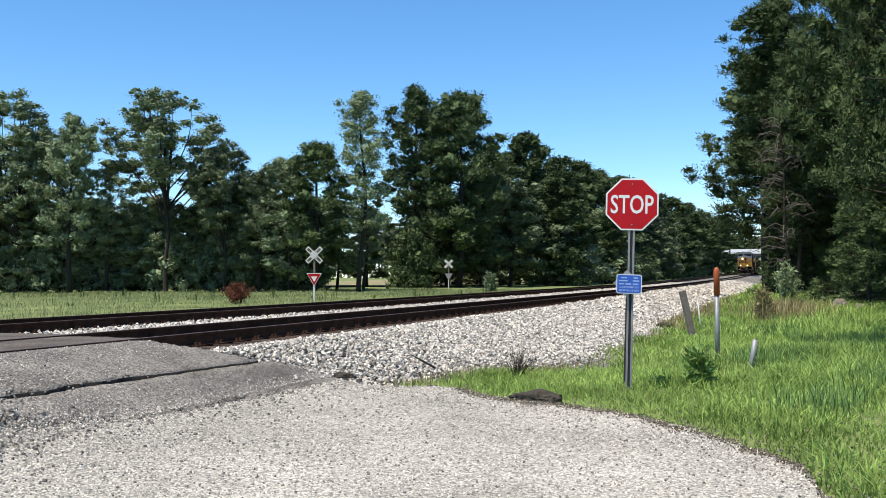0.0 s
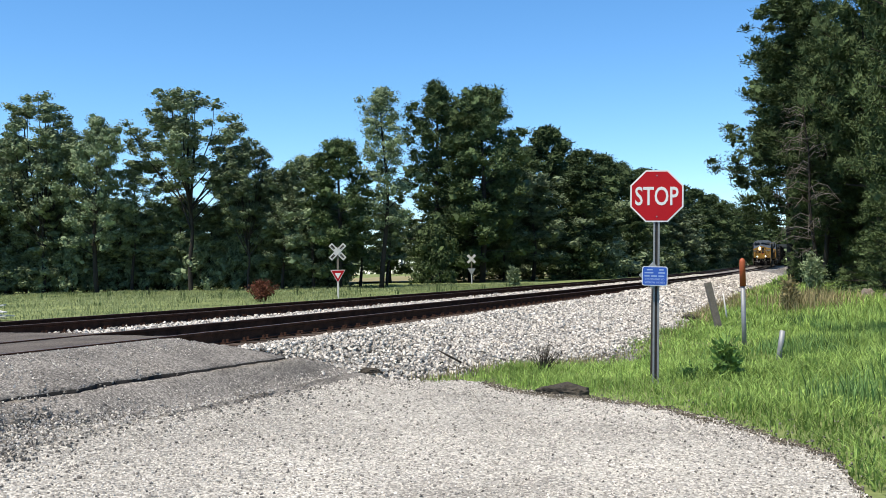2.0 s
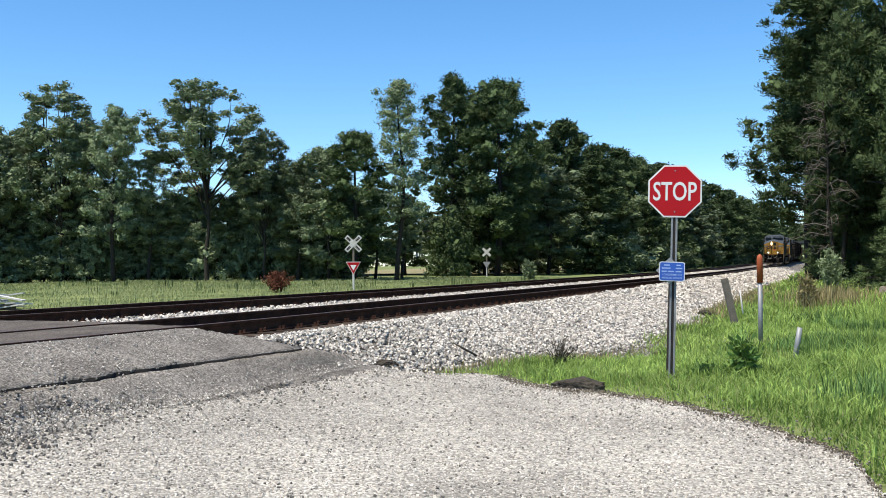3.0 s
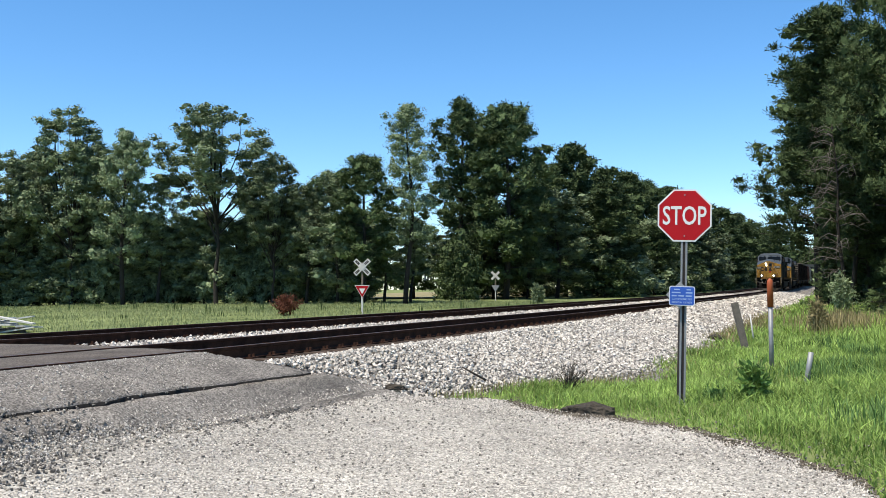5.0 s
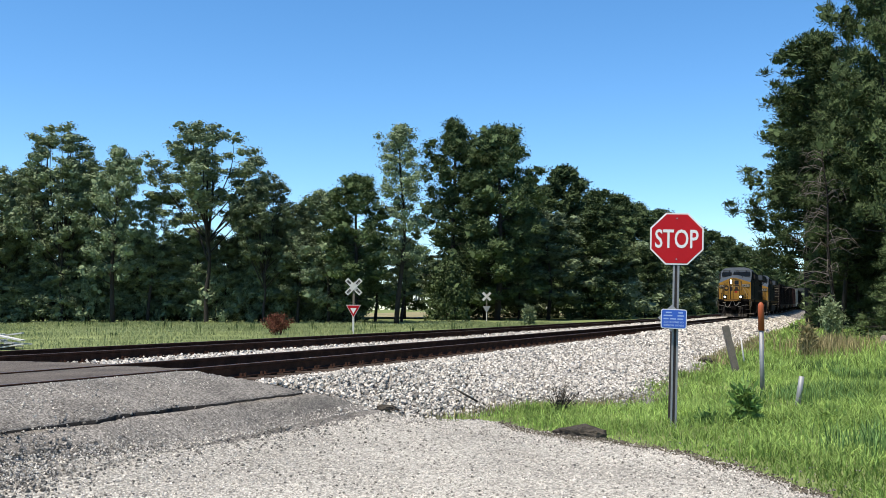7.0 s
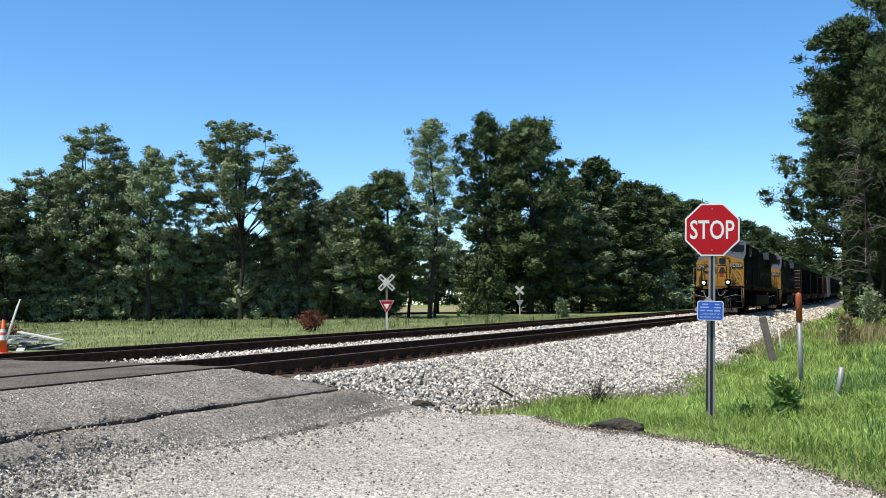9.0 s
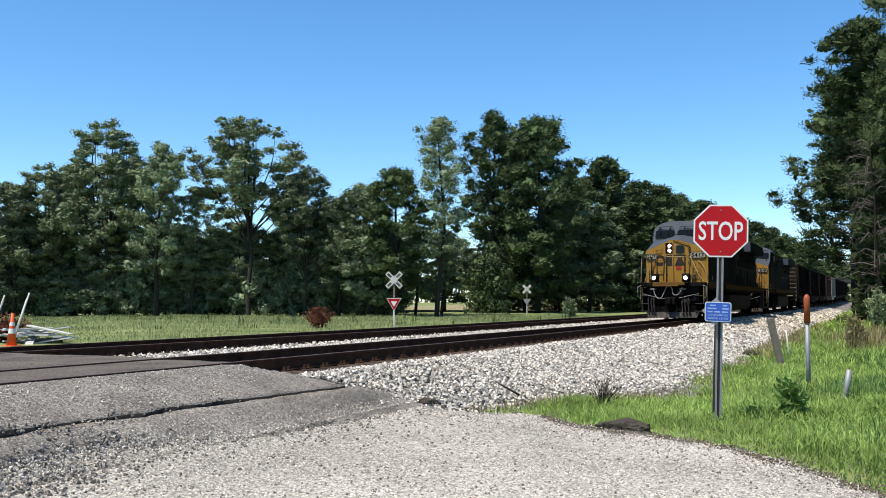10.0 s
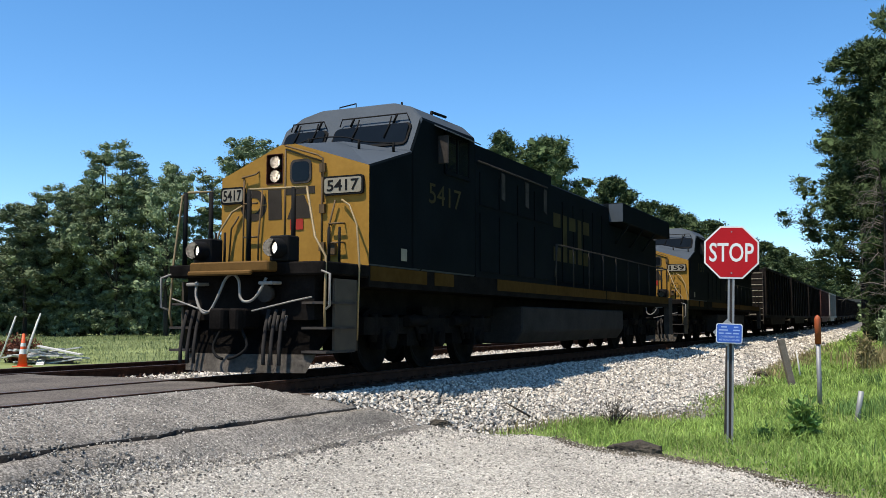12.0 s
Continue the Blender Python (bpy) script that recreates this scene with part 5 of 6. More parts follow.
    irons = [[(-0.95, 0, 3.18), (-0.95, -0.07, 3.18), (-0.68, -0.07, 3.22), (-0.66, 0, 3.28)], [(-0.92, -0.05, 3.2), (-0.92, -0.05, 1.8)], [(-0.55, -0.05, 3.0), (-0.62, -0.05, 2.2), (-0.62, -0.05, 1.8)],
             [(-0.14, -0.03, 3.66), (0.5, -0.05, 3.46), (0.6, -0.05, 3.40), (0.62, -0.05, 2.7)], [(-0.92, -0.06, 2.2), (-0.64, -0.06, 2.2)], [(-0.92, -0.06, 2.75), (-0.64, -0.06, 2.75)],
             [(0.74, 0, 2.35), (0.74, -0.09, 2.35), (0.98, -0.09, 2.35), (0.98, 0, 2.35)], [(0.74, 0, 2.05), (0.74, -0.09, 2.05), (0.98, -0.09, 2.05), (0.98, 0, 2.05)],
             [(0.70, -0.04, 1.72), (0.70, -0.05, 2.25), (0.84, -0.06, 2.72)], [(-1.22, -0.04, 1.75), (-1.16, -0.06, 2.35), (-1.02, -0.05, 2.55)]]
    for line in irons:
        bm = bmesh.new()
        tube(bm, line, 0.015, 5)
        part("nose_grab_iron", bm, "dim_yellow", t)
    # guard bar over the nose top, a latch box and a hatch, and the cable sockets on the pilot
    bm = bmesh.new()
    tube(bm, smooth_line([(-1.05, 1.28, 3.86), (-0.5, 1.2, 4.0), (0.2, 1.12, 3.98), (0.62, 1.02, 3.86), (0.72, 1.05, 3.84), (1.2, 1.2, 3.80)]), 0.012, 5)
    for x, y, z in ((0.62, 1.02, 3.72), (-0.5, 1.2, 3.86), (1.18, 1.2, 3.66)):
        tube(bm, [(x, y, z), (x, y, z + 0.16)], 0.025, 5)
    part("nose_guard_bar", bm, "rubber", t, "thin black guard bar over the nose")
    bm = bmesh.new()
    box(bm, 0.70, 0.84, -0.07, 0, 1.86, 2.06)
    part("latch_box", bevelled(bm, 0.012), "dim_yellow", t)
    bm = bmesh.new()
    tube(bm, [(0.36, -1.12, 1.24), (0.36, -1.22, 1.24)], 0.13, 14)
    part("socket_cover", bm, "dusty_steel", t, "round dusty socket cover")
    for x in (0.50, 0.64, 0.78):
        bm = bmesh.new()
        tube(bm, [(x, -1.25, 0.92), (x - 0.02, -1.27, 0.70)], 0.022, 5)
        part("hose_bracket", bm, "dusty_steel", t)
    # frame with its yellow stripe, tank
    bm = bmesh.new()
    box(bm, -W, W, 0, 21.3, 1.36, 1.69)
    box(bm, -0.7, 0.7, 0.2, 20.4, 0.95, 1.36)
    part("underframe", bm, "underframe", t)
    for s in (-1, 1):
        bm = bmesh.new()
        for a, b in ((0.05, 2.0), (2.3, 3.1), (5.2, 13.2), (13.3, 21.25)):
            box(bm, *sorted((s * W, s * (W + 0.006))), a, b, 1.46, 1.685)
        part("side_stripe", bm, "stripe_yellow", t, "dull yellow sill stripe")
    bm = bmesh.new()
    tank = [(-1.38, 1.16), (1.38, 1.16), (1.38, 0.62), (1.2, 0.36), (-1.2, 0.36), (-1.38, 0.62)]
    prism(bm, tank, 8.4, Matrix.Translation((0, 6.7, 0)))
    bmesh.ops.recalc_face_normals(bm, faces=bm.faces[:])
    part("fuel_tank", bevelled(bm, 0.03), "tank_grey", t, "grey fuel tank")
    # bodies behind the cab
    bm = bmesh.new()
    loft(bm, [[(-W, y, 1.69), (W, y, 1.69), (W, y, 4.26), (0.9, y, 4.44), (-0.9, y, 4.44), (-W, y, 4.26)] for y in (4.1, 8.6)], 0)
    part("equipment_body", bm, "loco_blue", t)
    for s in (-1, 1):
        for y in (4.3, 5.3, 6.35, 7.4):
            for z0, z1 in ((3.1, 3.75), (1.8, 2.95)):
                bm = bmesh.new()
                box(bm, *sorted((s * W, s * (W + 0.02))), y, y + 0.92, z0, z1)
                part("access_door", bm, "loco_blue", t)
    for s in (-1, 1):
        bm = bmesh.new()
        tube(bm, [(s * (W + 0.08), 4.05, 3.92), (s * (W + 0.08), 8.1, 3.92)], 0.02, 5)
        part("body_rail", bm, "dusty_steel", t)
        for y in (5.4, 6.8, 8.0):
            bm = bmesh.new()
            panel(bm, [(s * (W + 0.01), y, 3.35), (s * (W + 0.05), y + 0.1, 3.30), (s * (W + 0.05), y + 0.1, 3.85), (s * (W + 0.01), y, 3.88)], 0.02)
            part("vent_flap", bm, "dusty_steel", t)
    H = 1.02
    bm = bmesh.new()
    loft(bm, [[(-H, y, 1.69), (H, y, 1.69), (H, y, 4.22), (0.8, y, 4.34), (-0.8, y, 4.34), (-H, y, 4.22)] for y in (8.6, 15.0)], 0)
    part("long_hood", bm, "loco_blue", t)
    for s in (-1, 1):
        for k in range(7):
            bm = bmesh.new()
            box(bm, *sorted((s * H, s * (H + 0.025))), 8.75 + k * 0.9, 8.75 + k * 0.9 + 0.82, 1.85, 3.9)
            part("hood_door", bm, "loco_blue", t)
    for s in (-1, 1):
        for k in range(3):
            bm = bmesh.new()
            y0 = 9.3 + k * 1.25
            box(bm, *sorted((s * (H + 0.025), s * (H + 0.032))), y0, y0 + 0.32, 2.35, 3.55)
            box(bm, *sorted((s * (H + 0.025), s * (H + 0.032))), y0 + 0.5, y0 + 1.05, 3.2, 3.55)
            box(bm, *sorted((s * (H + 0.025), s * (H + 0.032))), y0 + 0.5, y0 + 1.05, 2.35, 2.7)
            part("hood_mark", bm, "faint_yellow", t, "dull yellow painted mark")
    bm = bmesh.new()
    loft(bm, [[(-H, y, 1.69), (H, y, 1.69), (H, y, 3.62), (H, y, 3.72), (-H, y, 3.72), (-H, y, 3.62)] for y in (15.0, 21.1)], 0)
    part("radiator_body", bm, "loco_blue", t)
    bm = bmesh.new()
    box(bm, -1.46, 1.46, 15.0, 21.4, 3.78, 4.36)
    for s in (-1, 1):
        for k in range(3):
            panel(bm, [(s * H, 15.6 + 1.7 * k, 3.2), (s * H, 15.7 + 1.7 * k, 3.2), (s * 1.44, 15.7 + 1.7 * k, 3.78), (s * 1.44, 15.6 + 1.7 * k, 3.78)], 0.05)
    bevelled(bm, 0.02)
    part("radiator", bm, "loco_blue", t, "overhanging radiator wings")
    # front plates lighter than the wings, painting the sun that falls there
    for s in (-1, 1):
        bm = bmesh.new()
        box(bm, *sorted((s * 1.03, s * 1.45)), 14.97, 14.997, 3.80, 4.34)
        part("radiator_front", bm, "loco_grey", t)
    # walkway rails
    for s in (-1, 1):
        bm = bmesh.new()
        tube(bm, [(s * 1.38, 8.9, 1.9), (s * 1.38, 9.1, 2.68), (s * 1.38, 21.2, 2.68)], 0.02, 6)
        part("side_handrail", bm, "dusty_steel", t)
        for k in range(10):
            bm = bmesh.new()
            tube(bm, [(s * 1.38, 9.0 + k * 1.35, 1.69), (s * 1.38, 9.0 + k * 1.35, 2.68)], 0.02, 6)
            part("handrail_post", bm, "dusty_steel", t)
        bm = bmesh.new()
        box(bm, *sorted((s * 1.25, s * 1.42)), 21.2, 21.8, 0.4, 1.69)
        part("rear_step", bm, "dusty_steel", t)
    bm = bmesh.new()
    box(bm, -1.3, 1.3, 21.3, 21.9, 1.45, 1.69)
    box(bm, -0.2, 0.2, 21.9, 22.9, 0.72, 1.02)
    part("rear_platform", bm, "underframe", t)
    # roof gear
    bm = bmesh.new()
    tube(bm, [(-0.55, 2.3, 4.68), (-0.55, 2.3, 4.80), (-0.2, 2.3, 4.84), (-0.2, 2.3, 4.70)], 0.014, 5)
    tube(bm, [(0.7, 2.4, 4.68), (0.7, 2.4, 4.80)], 0.02, 5)
    tube(bm, [(1.1, 2.8, 4.5), (1.1, 2.8, 4.66), (1.15, 3.3, 4.66)], 0.03, 6)
    part("antenna", bm, "rubber", t)
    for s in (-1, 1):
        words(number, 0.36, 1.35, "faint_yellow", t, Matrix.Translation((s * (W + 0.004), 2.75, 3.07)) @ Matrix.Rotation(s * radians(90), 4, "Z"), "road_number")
        bm = bmesh.new()
        box(bm, *sorted((s * W, s * (W + 0.006))), 1.05, 1.25, 1.82, 2.02)
        part("plate", bm, "board_white", t)
    wheels = []
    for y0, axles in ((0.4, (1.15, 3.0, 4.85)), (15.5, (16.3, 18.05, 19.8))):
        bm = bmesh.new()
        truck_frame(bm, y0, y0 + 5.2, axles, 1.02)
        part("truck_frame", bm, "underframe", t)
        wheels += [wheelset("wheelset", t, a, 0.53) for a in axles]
    return t, wheels


def build_car(name, label, mat, open_top=True):
    """A high-sided coal car: ribbed body, sloped belly, end ladder, two trucks. y 0 is its front end sheet."""
    t = thing(name, label, "railway car", group="cars of the train")
    L, W = 14.9, 1.52
    bm = bmesh.new()
    box(bm, -W, -W + 0.06, 0, L, 1.1, 4.05)
    box(bm, W - 0.06, W, 0, L, 1.1, 4.05)
    box(bm, -W + 0.06, W - 0.06, 0.0, 0.08, 1.4, 4.05)
    box(bm, -W + 0.06, W - 0.06, L - 0.08, L, 1.4, 4.05)
    box(bm, -W + 0.06, W - 0.06, 0.08, L - 0.08, 1.1, 1.2)
    body = part("body", bm, mat, t)
    bm = bmesh.new()
    for s in (-1, 1):
        belly = [(2.6, 1.12), (3.4, 0.62), (L - 3.4, 0.62), (L - 2.6, 1.12)]
        vs = [bm.verts.new((s * (W - 0.02), y, z)) for y, z in belly] + [bm.verts.new((s * 0.3, y, z)) for y, z in belly]
        for q in ((0, 1, 2, 3), (0, 4, 5, 1), (1, 5, 6, 2), (2, 6, 7, 3), (4, 7, 6, 5)):
            bm.faces.new([vs[i] for i in q])
    bmesh.ops.recalc_face_normals(bm, faces=bm.faces[:])
    part("belly", bm, mat, t)
    for s in (-1, 1):
        for k in range(10):
            bm = bmesh.new()
            y = 0.06 + k * (L - 0.2) / 9
            box(bm, *sorted((s * W, s * (W + 0.09))), y - 0.06, y + 0.08, 1.12, 4.0)
            part("rib", bm, mat, t)
        bm = bmesh.new()
        box(bm, *sorted((s * (W - 0.04), s * (W + 0.10))), -0.03, L + 0.03, 4.0, 4.14)
        part("top_rail", bm, mat, t)
        bm = bmesh.new()
        box(bm, *sorted((s * (W - 0.04), s * (W + 0.10))), -0.5, L + 0.5, 1.05, 1.22)
        part("side_sill", bm, mat, t)
    bm = bmesh.new()
    for x in (0.62, 1.42):
        box(bm, x - 0.025, x + 0.025, -0.16, -0.11, 0.7, 3.9)
    part("ladder_rails", bm, "dusty_steel", t)
    # end rungs are pale: the sun on them is put into the colour
    for k in range(9):
        bm = bmesh.new()
        tube(bm, [(0.62, -0.15, 0.9 + k * 0.36), (1.42, -0.15, 0.9 + k * 0.36)], 0.03, 5)
        part("ladder_rung", bm, "board_white", t, "ladder rung painted pale as sunlit")
    bm = bmesh.new()
    for k in range(9):
        tube(bm, [(W + 0.10, 0.15, 0.9 + k * 0.36), (W + 0.10, 0.6, 0.9 + k * 0.36)], 0.015, 5)
    part("side_ladder", bm, "dusty_steel", t)
    bm = bmesh.new()
    box(bm, -0.3, 0.3, -0.9, L + 0.9, 0.85, 1.12)
    box(bm, -1.2, 1.2, -0.5, 0, 1.05, 1.15)
    box(bm, -0.15, 0.15, -1.1, -0.9, 0.75, 1.0)
    box(bm, -0.15, 0.15, L + 0.9, L + 1.1, 0.75, 1.0)
    part("centre_sill", bm, "underframe", t)
    if open_top:
        xs, ys = np.linspace(-W + 0.07, W - 0.07, 9), np.linspace(0.1, L - 0.1, 40)
        gx, gy = np.meshgrid(xs, ys)
        z = 3.75 + 0.35 * np.cos(gx / W * 1.4) + 0.08 * np.sin(gy * 2.1 + gx * 3) - 0.3 * (np.abs(gy - L / 2) > L / 2 - 0.6)
        v = np.stack([gx, gy, z], -1).reshape(-1, 3)
        i = (np.arange(39)[:, None] * 9 + np.arange(8)).ravel()
        o = new("coal_load", raw_mesh("coal_load", v, np.stack([i, i + 1, i + 10, i + 9], -1), ["coal"], True))
        o.parent = t
    for y0, axles in ((0.75, (1.15, 2.9)), (L - 3.3, (L - 2.9, L - 1.15))):
        bm = bmesh.new()
        for s in (-1, 1):
            box(bm, *sorted((s * 0.96, s * 1.10)), y0, y0 + 2.55, 0.42, 0.66)
            box(bm, *sorted((s * 0.92, s * 1.14)), y0 + 0.9, y0 + 1.65, 0.3, 0.85)
            for a in axles:
                tube(bm, [(s * 1.0, a, 0.46), (s * 1.2, a, 0.46)], 0.12, 8)
        box(bm, -0.95, 0.95, y0 + 1.0, y0 + 1.5, 0.5, 0.86)
        part("truck_frame", bm, "underframe", t)
        for a in axles:
            wheelset("wheelset", t, a, 0.46)
    return t


lead, lead_wheels = build_locomotive("5417", "yellow-nosed dark blue diesel freight locomotive with lit headlights", True)
second, second_wheels = build_locomotive("159", "second dark blue diesel locomotive with a yellow nose", False)
CAR_PITCH = 16.4
cars = [build_car("coal_car", "black high-sided ribbed steel coal car", "car_black")]
rust_car = build_car("coal_car", "dull red-brown ribbed steel coal car", "car_rust")
pale_car = build_car("coal_car", "pale grey weathered ribbed steel coal car", "car_pale")
order = {3: rust_car, 4: pale_car}
for k in range(1, 14):
    cars.append(order[k] if k in order else copy_thing(cars[0], Matrix()))

# the noses' places along the line at 12 s, and the speed
FRONT, SPEED = 12.46, 15.84
UNITS = [(lead, 0.0, 20.0), (second, 25.0, 20.0)] + [(c, 48.2 + CAR_PITCH * k, 15.0) for k, c in enumerate(cars)]


def ride(t, offset, length):
    """The pose of a unit on the curve: its two ends on the centre line."""
    s = FRONT + SPEED * (12.0 - t) + offset
    a, b = track_pose(s).translation, track_pose(s + length).translation
    d = (b - a).normalized()
    return Matrix.Translation(a) @ Matrix.Rotation(math.atan2(-d.x, d.y), 4, "Z") @ Matrix.Rotation(math.asin(d.z), 4, "X")


def train_motion():
    for ob, off, length in UNITS:
        walk(ob, [(k * 0.5, ride(k * 0.5, off, length)) for k in range(25)])
    for axles in (lead_wheels, second_wheels):
        for w in axles:
            y = w.location.y
            walk(w, [(k / 30, Matrix.Translation((0, y, 0.53)) @ Matrix.Rotation(SPEED * k / 30 / 0.53, 4, "X")) for k in range(361)])


# ---- signs and posts by the crossing ----
M["sign_back"] = material("sign_back", (0.2706, 0.2788, 0.2788), 0.6, metal=0.4, vary=0.15, scale=4, bump=0.03)
M["bar_pale"] = material("bar_pale", (0.2788, 0.3772, 0.6068), 0.6, vary=0.1, scale=6, bump=0.0)
M["bar_white"] = material("bar_white", (0.5412, 0.5576, 0.5904), 0.6, vary=0.1, scale=6, bump=0.0)
M["weathered_white"] = material("weathered_white", (0.5084, 0.5002, 0.4674), 0.75, vary=0.2, scale=5, bump=0.1, fine=40)
M["cone_orange"] = material("cone_orange", (0.615, 0.082, 0.0123), 0.55, vary=0.1, scale=4, bump=0.03)
M["red_bush"] = material("red_bush", (0.1312, 0.0492, 0.0287), 0.8, vary=0.3, scale=2, bump=0, island=0.4, spec=0.2, through_light=0.2)
M["weed_leaf"] = material("weed_leaf", (0.17, 0.275, 0.07), 0.55, vary=0.25, scale=3, bump=0, island=0.4, spec=0.3, through_light=0.3)
M["rotten"] = material("rotten", (0.0287, 0.02378, 0.01722), 0.95, vary=0.5, scale=6, bump=1.0, fine=30, tint=(0.0492, 0.041, 0.02952), dist=0.03)
M["concrete"] = material("concrete", (0.1804, 0.1804, 0.1722), 0.9, vary=0.2, scale=1, bump=0.2, fine=20)
# the bridge's shaded near side, put into the colour
M["bridge_steel"] = material("bridge_steel", (0.0246, 0.0287, 0.0287), 0.8, vary=0.3, scale=0.6, bump=0.1)
M["bare_wood"] = material("bare_wood", (0.12, 0.105, 0.09), 0.9, vary=0.3, scale=4, bump=0.3)
# straw colour lowered to paint the shade over part of the field
M["straw_field"] = material("straw_field", (0.22, 0.19, 0.085), 0.95, vary=0.3, scale=0.4, bump=0.5, fine=6, dist=0.05)
M["pallid_panel"] = material("pallid_panel", (0.656, 0.656, 0.6478), 0.5, vary=0.05, scale=1, bump=0.02)


def octagon(r):
    return [(r / math.cos(math.pi / 8) * math.cos(math.pi / 8 + k * math.pi / 4), r / math.cos(math.pi / 8) * math.sin(math.pi / 8 + k * math.pi / 4)) for k in range(8)]


def channel_post(parent, length, mat="galvanised", holes=True):
    """A flanged U-channel sign post, its back towards -y."""
    bm = bmesh.new()
    prof = [(-0.045, 0.0), (-0.045, 0.004), (-0.022, 0.004), (-0.018, 0.034), (0.018, 0.034), (0.022, 0.004), (0.045, 0.004), (0.045, 0.0), (0.019, 0.0), (0.015, 0.030), (-0.015, 0.030), (-0.019, 0.0)]
    a = [bm.verts.new((x, y, -0.25)) for x, y in prof]
    b = [bm.verts.new((x, y, length)) for x, y in prof]
    for i in range(len(a)):
        j = (i + 1) % len(a)
        bm.faces.new((a[i], a[j], b[j], b[i]))
    bmesh.ops.recalc_face_normals(bm, faces=bm.faces[:])
    p = part("post", bm, mat, parent, "galvanised U-channel post")
    if holes:
        h = bmesh.new()
        n = int(length / 0.05)
        for k in range(n):
            box(h, -0.006, 0.006, -0.003, 0.001, 0.1 + k * 0.05, 0.1 + k * 0.05 + 0.014)
        tagged(part("post_holes", h, "rubber", p), kind="stuff")
    return p


def stop_sign():
    foot, top = Vector((-2.25, 13.58, -0.9)), Vector((-2.17, 13.51, 1.84))
    d = top - foot
    m = Matrix.Translation(foot) @ Matrix.Rotation(radians(10), 4, "Z") @ Matrix.Rotation(math.atan2(d.x, d.z), 4, "Y")
    t = thing("stop_sign", "red octagonal stop sign with white border on a galvanised post", "stop sign", m)
    L = d.length
    post = channel_post(t, L + 0.33, holes=False)
    # dark bar added to stand for the shade inside the channel
    bm = bmesh.new()
    for k in range(int(L / 0.05)):
        box(bm, -0.0135, 0.0135, 0.012, 0.018, 0.05 * k - 0.1, 0.05 * k - 0.065)
    box(bm, -0.0135, 0.0135, 0.018, 0.028, -0.1, L)
    part("inner_bar", bm, "steel_dark", post, "dark perforated bar added for the shade inside the channel")
    bm = bmesh.new()
    prism(bm, octagon(0.369), -0.004, Matrix.Translation((0, -0.004, L)))
    plate = part("sign_plate", bm, "sign_white", t, "octagonal white-edged plate")
    bm = bmesh.new()
    prism(bm, octagon(0.347), -0.002, Matrix.Translation((0, -0.0085, L)))
    part("red_field", bm, "sign_red", plate, "red octagonal field")
    words("STOP", 0.268, 0.598, "sign_white", plate, Matrix.Translation((0, -0.0125, L)), "lettering", 0.002, 0.012)
    for z in (0.29, -0.29):
        bm = bmesh.new()
        disc(bm, (0, -0.016, L + z), 0.011, 0.006, 8)
        part("bolt", bm, "galvanised", plate)
    bm = bmesh.new()
    for k in range(9):
        a = k * 0.7
        box(bm, -0.05 + 0.1 * math.cos(a), 0.02 + 0.1 * math.cos(a), 0.03 + 0.05 * math.sin(a), 0.09 + 0.05 * math.sin(a), -0.05, 0.04 + 0.03 * math.sin(k))
    part("footing", bm, "rotten", t, "dark clod of soil at the foot")


def notice_sign():
    t = thing("notice_sign", "small blue notice sign hung upside down on a thin dark post", "sign", Matrix.Translation((-2.365, 14.08, -0.9)) @ Matrix.Rotation(radians(9), 4, "Z") @ Matrix.Rotation(radians(2.2), 4, "Y"))
    channel_post(t, 1.62, "steel_dark", False)
    W, H, zc, yo, xo = 0.352, 0.272, 1.61, -0.60, 0.0
    bm = bmesh.new()
    prism(bm, rounded(-W / 2, W / 2, -H / 2, H / 2, 0.03), -0.004, Matrix.Translation((xo, yo, zc)))
    plate = part("sign_plate", bm, "bar_white", t, "rounded plate with a white rim")
    bm = bmesh.new()
    prism(bm, rounded(-W / 2 + 0.012, W / 2 - 0.012, -H / 2 + 0.012, H / 2 - 0.012, 0.024), -0.002, Matrix.Translation((xo, yo - 0.0045, zc)))
    part("blue_field", bm, "sign_blue", plate)
    bm = bmesh.new()
    for z, spans in ((0.088, ((-0.11, -0.03), (0.06, 0.12))), (0.045, ((-0.14, -0.02), (0.05, 0.14))), (0.0, ((-0.14, -0.07), (-0.05, 0.03), (0.05, 0.13)))):
        for a, b in spans:
            box(bm, xo + a, xo + b, yo - 0.0085, yo - 0.0066, zc + z - 0.009, zc + z + 0.009)
    part("text_bars", bm, "bar_pale", plate)
    for text, z in (("OR EMERGENCY", -0.045), ("REPORT PROBLEM", -0.09)):
        words(text, 0.026, 0.27, "bar_pale", plate, Matrix.Translation((xo, yo - 0.0075, zc + z)) @ Matrix.Rotation(math.pi, 4, "Y"), "lettering", 0.002, 0.01)
    bm = bmesh.new()
    prism(bm, [(0.0, 0.19), (-0.19, 0.0), (0.0, -0.19), (0.19, 0.0)], -0.003, Matrix.Translation((xo - 0.03, yo + 0.012, zc + 0.01)))
    part("diamond_plate", bm, "sign_back", t, "plain grey diamond plate behind the notice")
    bm = bmesh.new()
    tube(bm, [(0, 0, 1.58), (xo, yo + 0.012, 1.60)], 0.012, 5)
    part("bracket", bm, "galvanised", t)


stop_sign()
notice_sign()


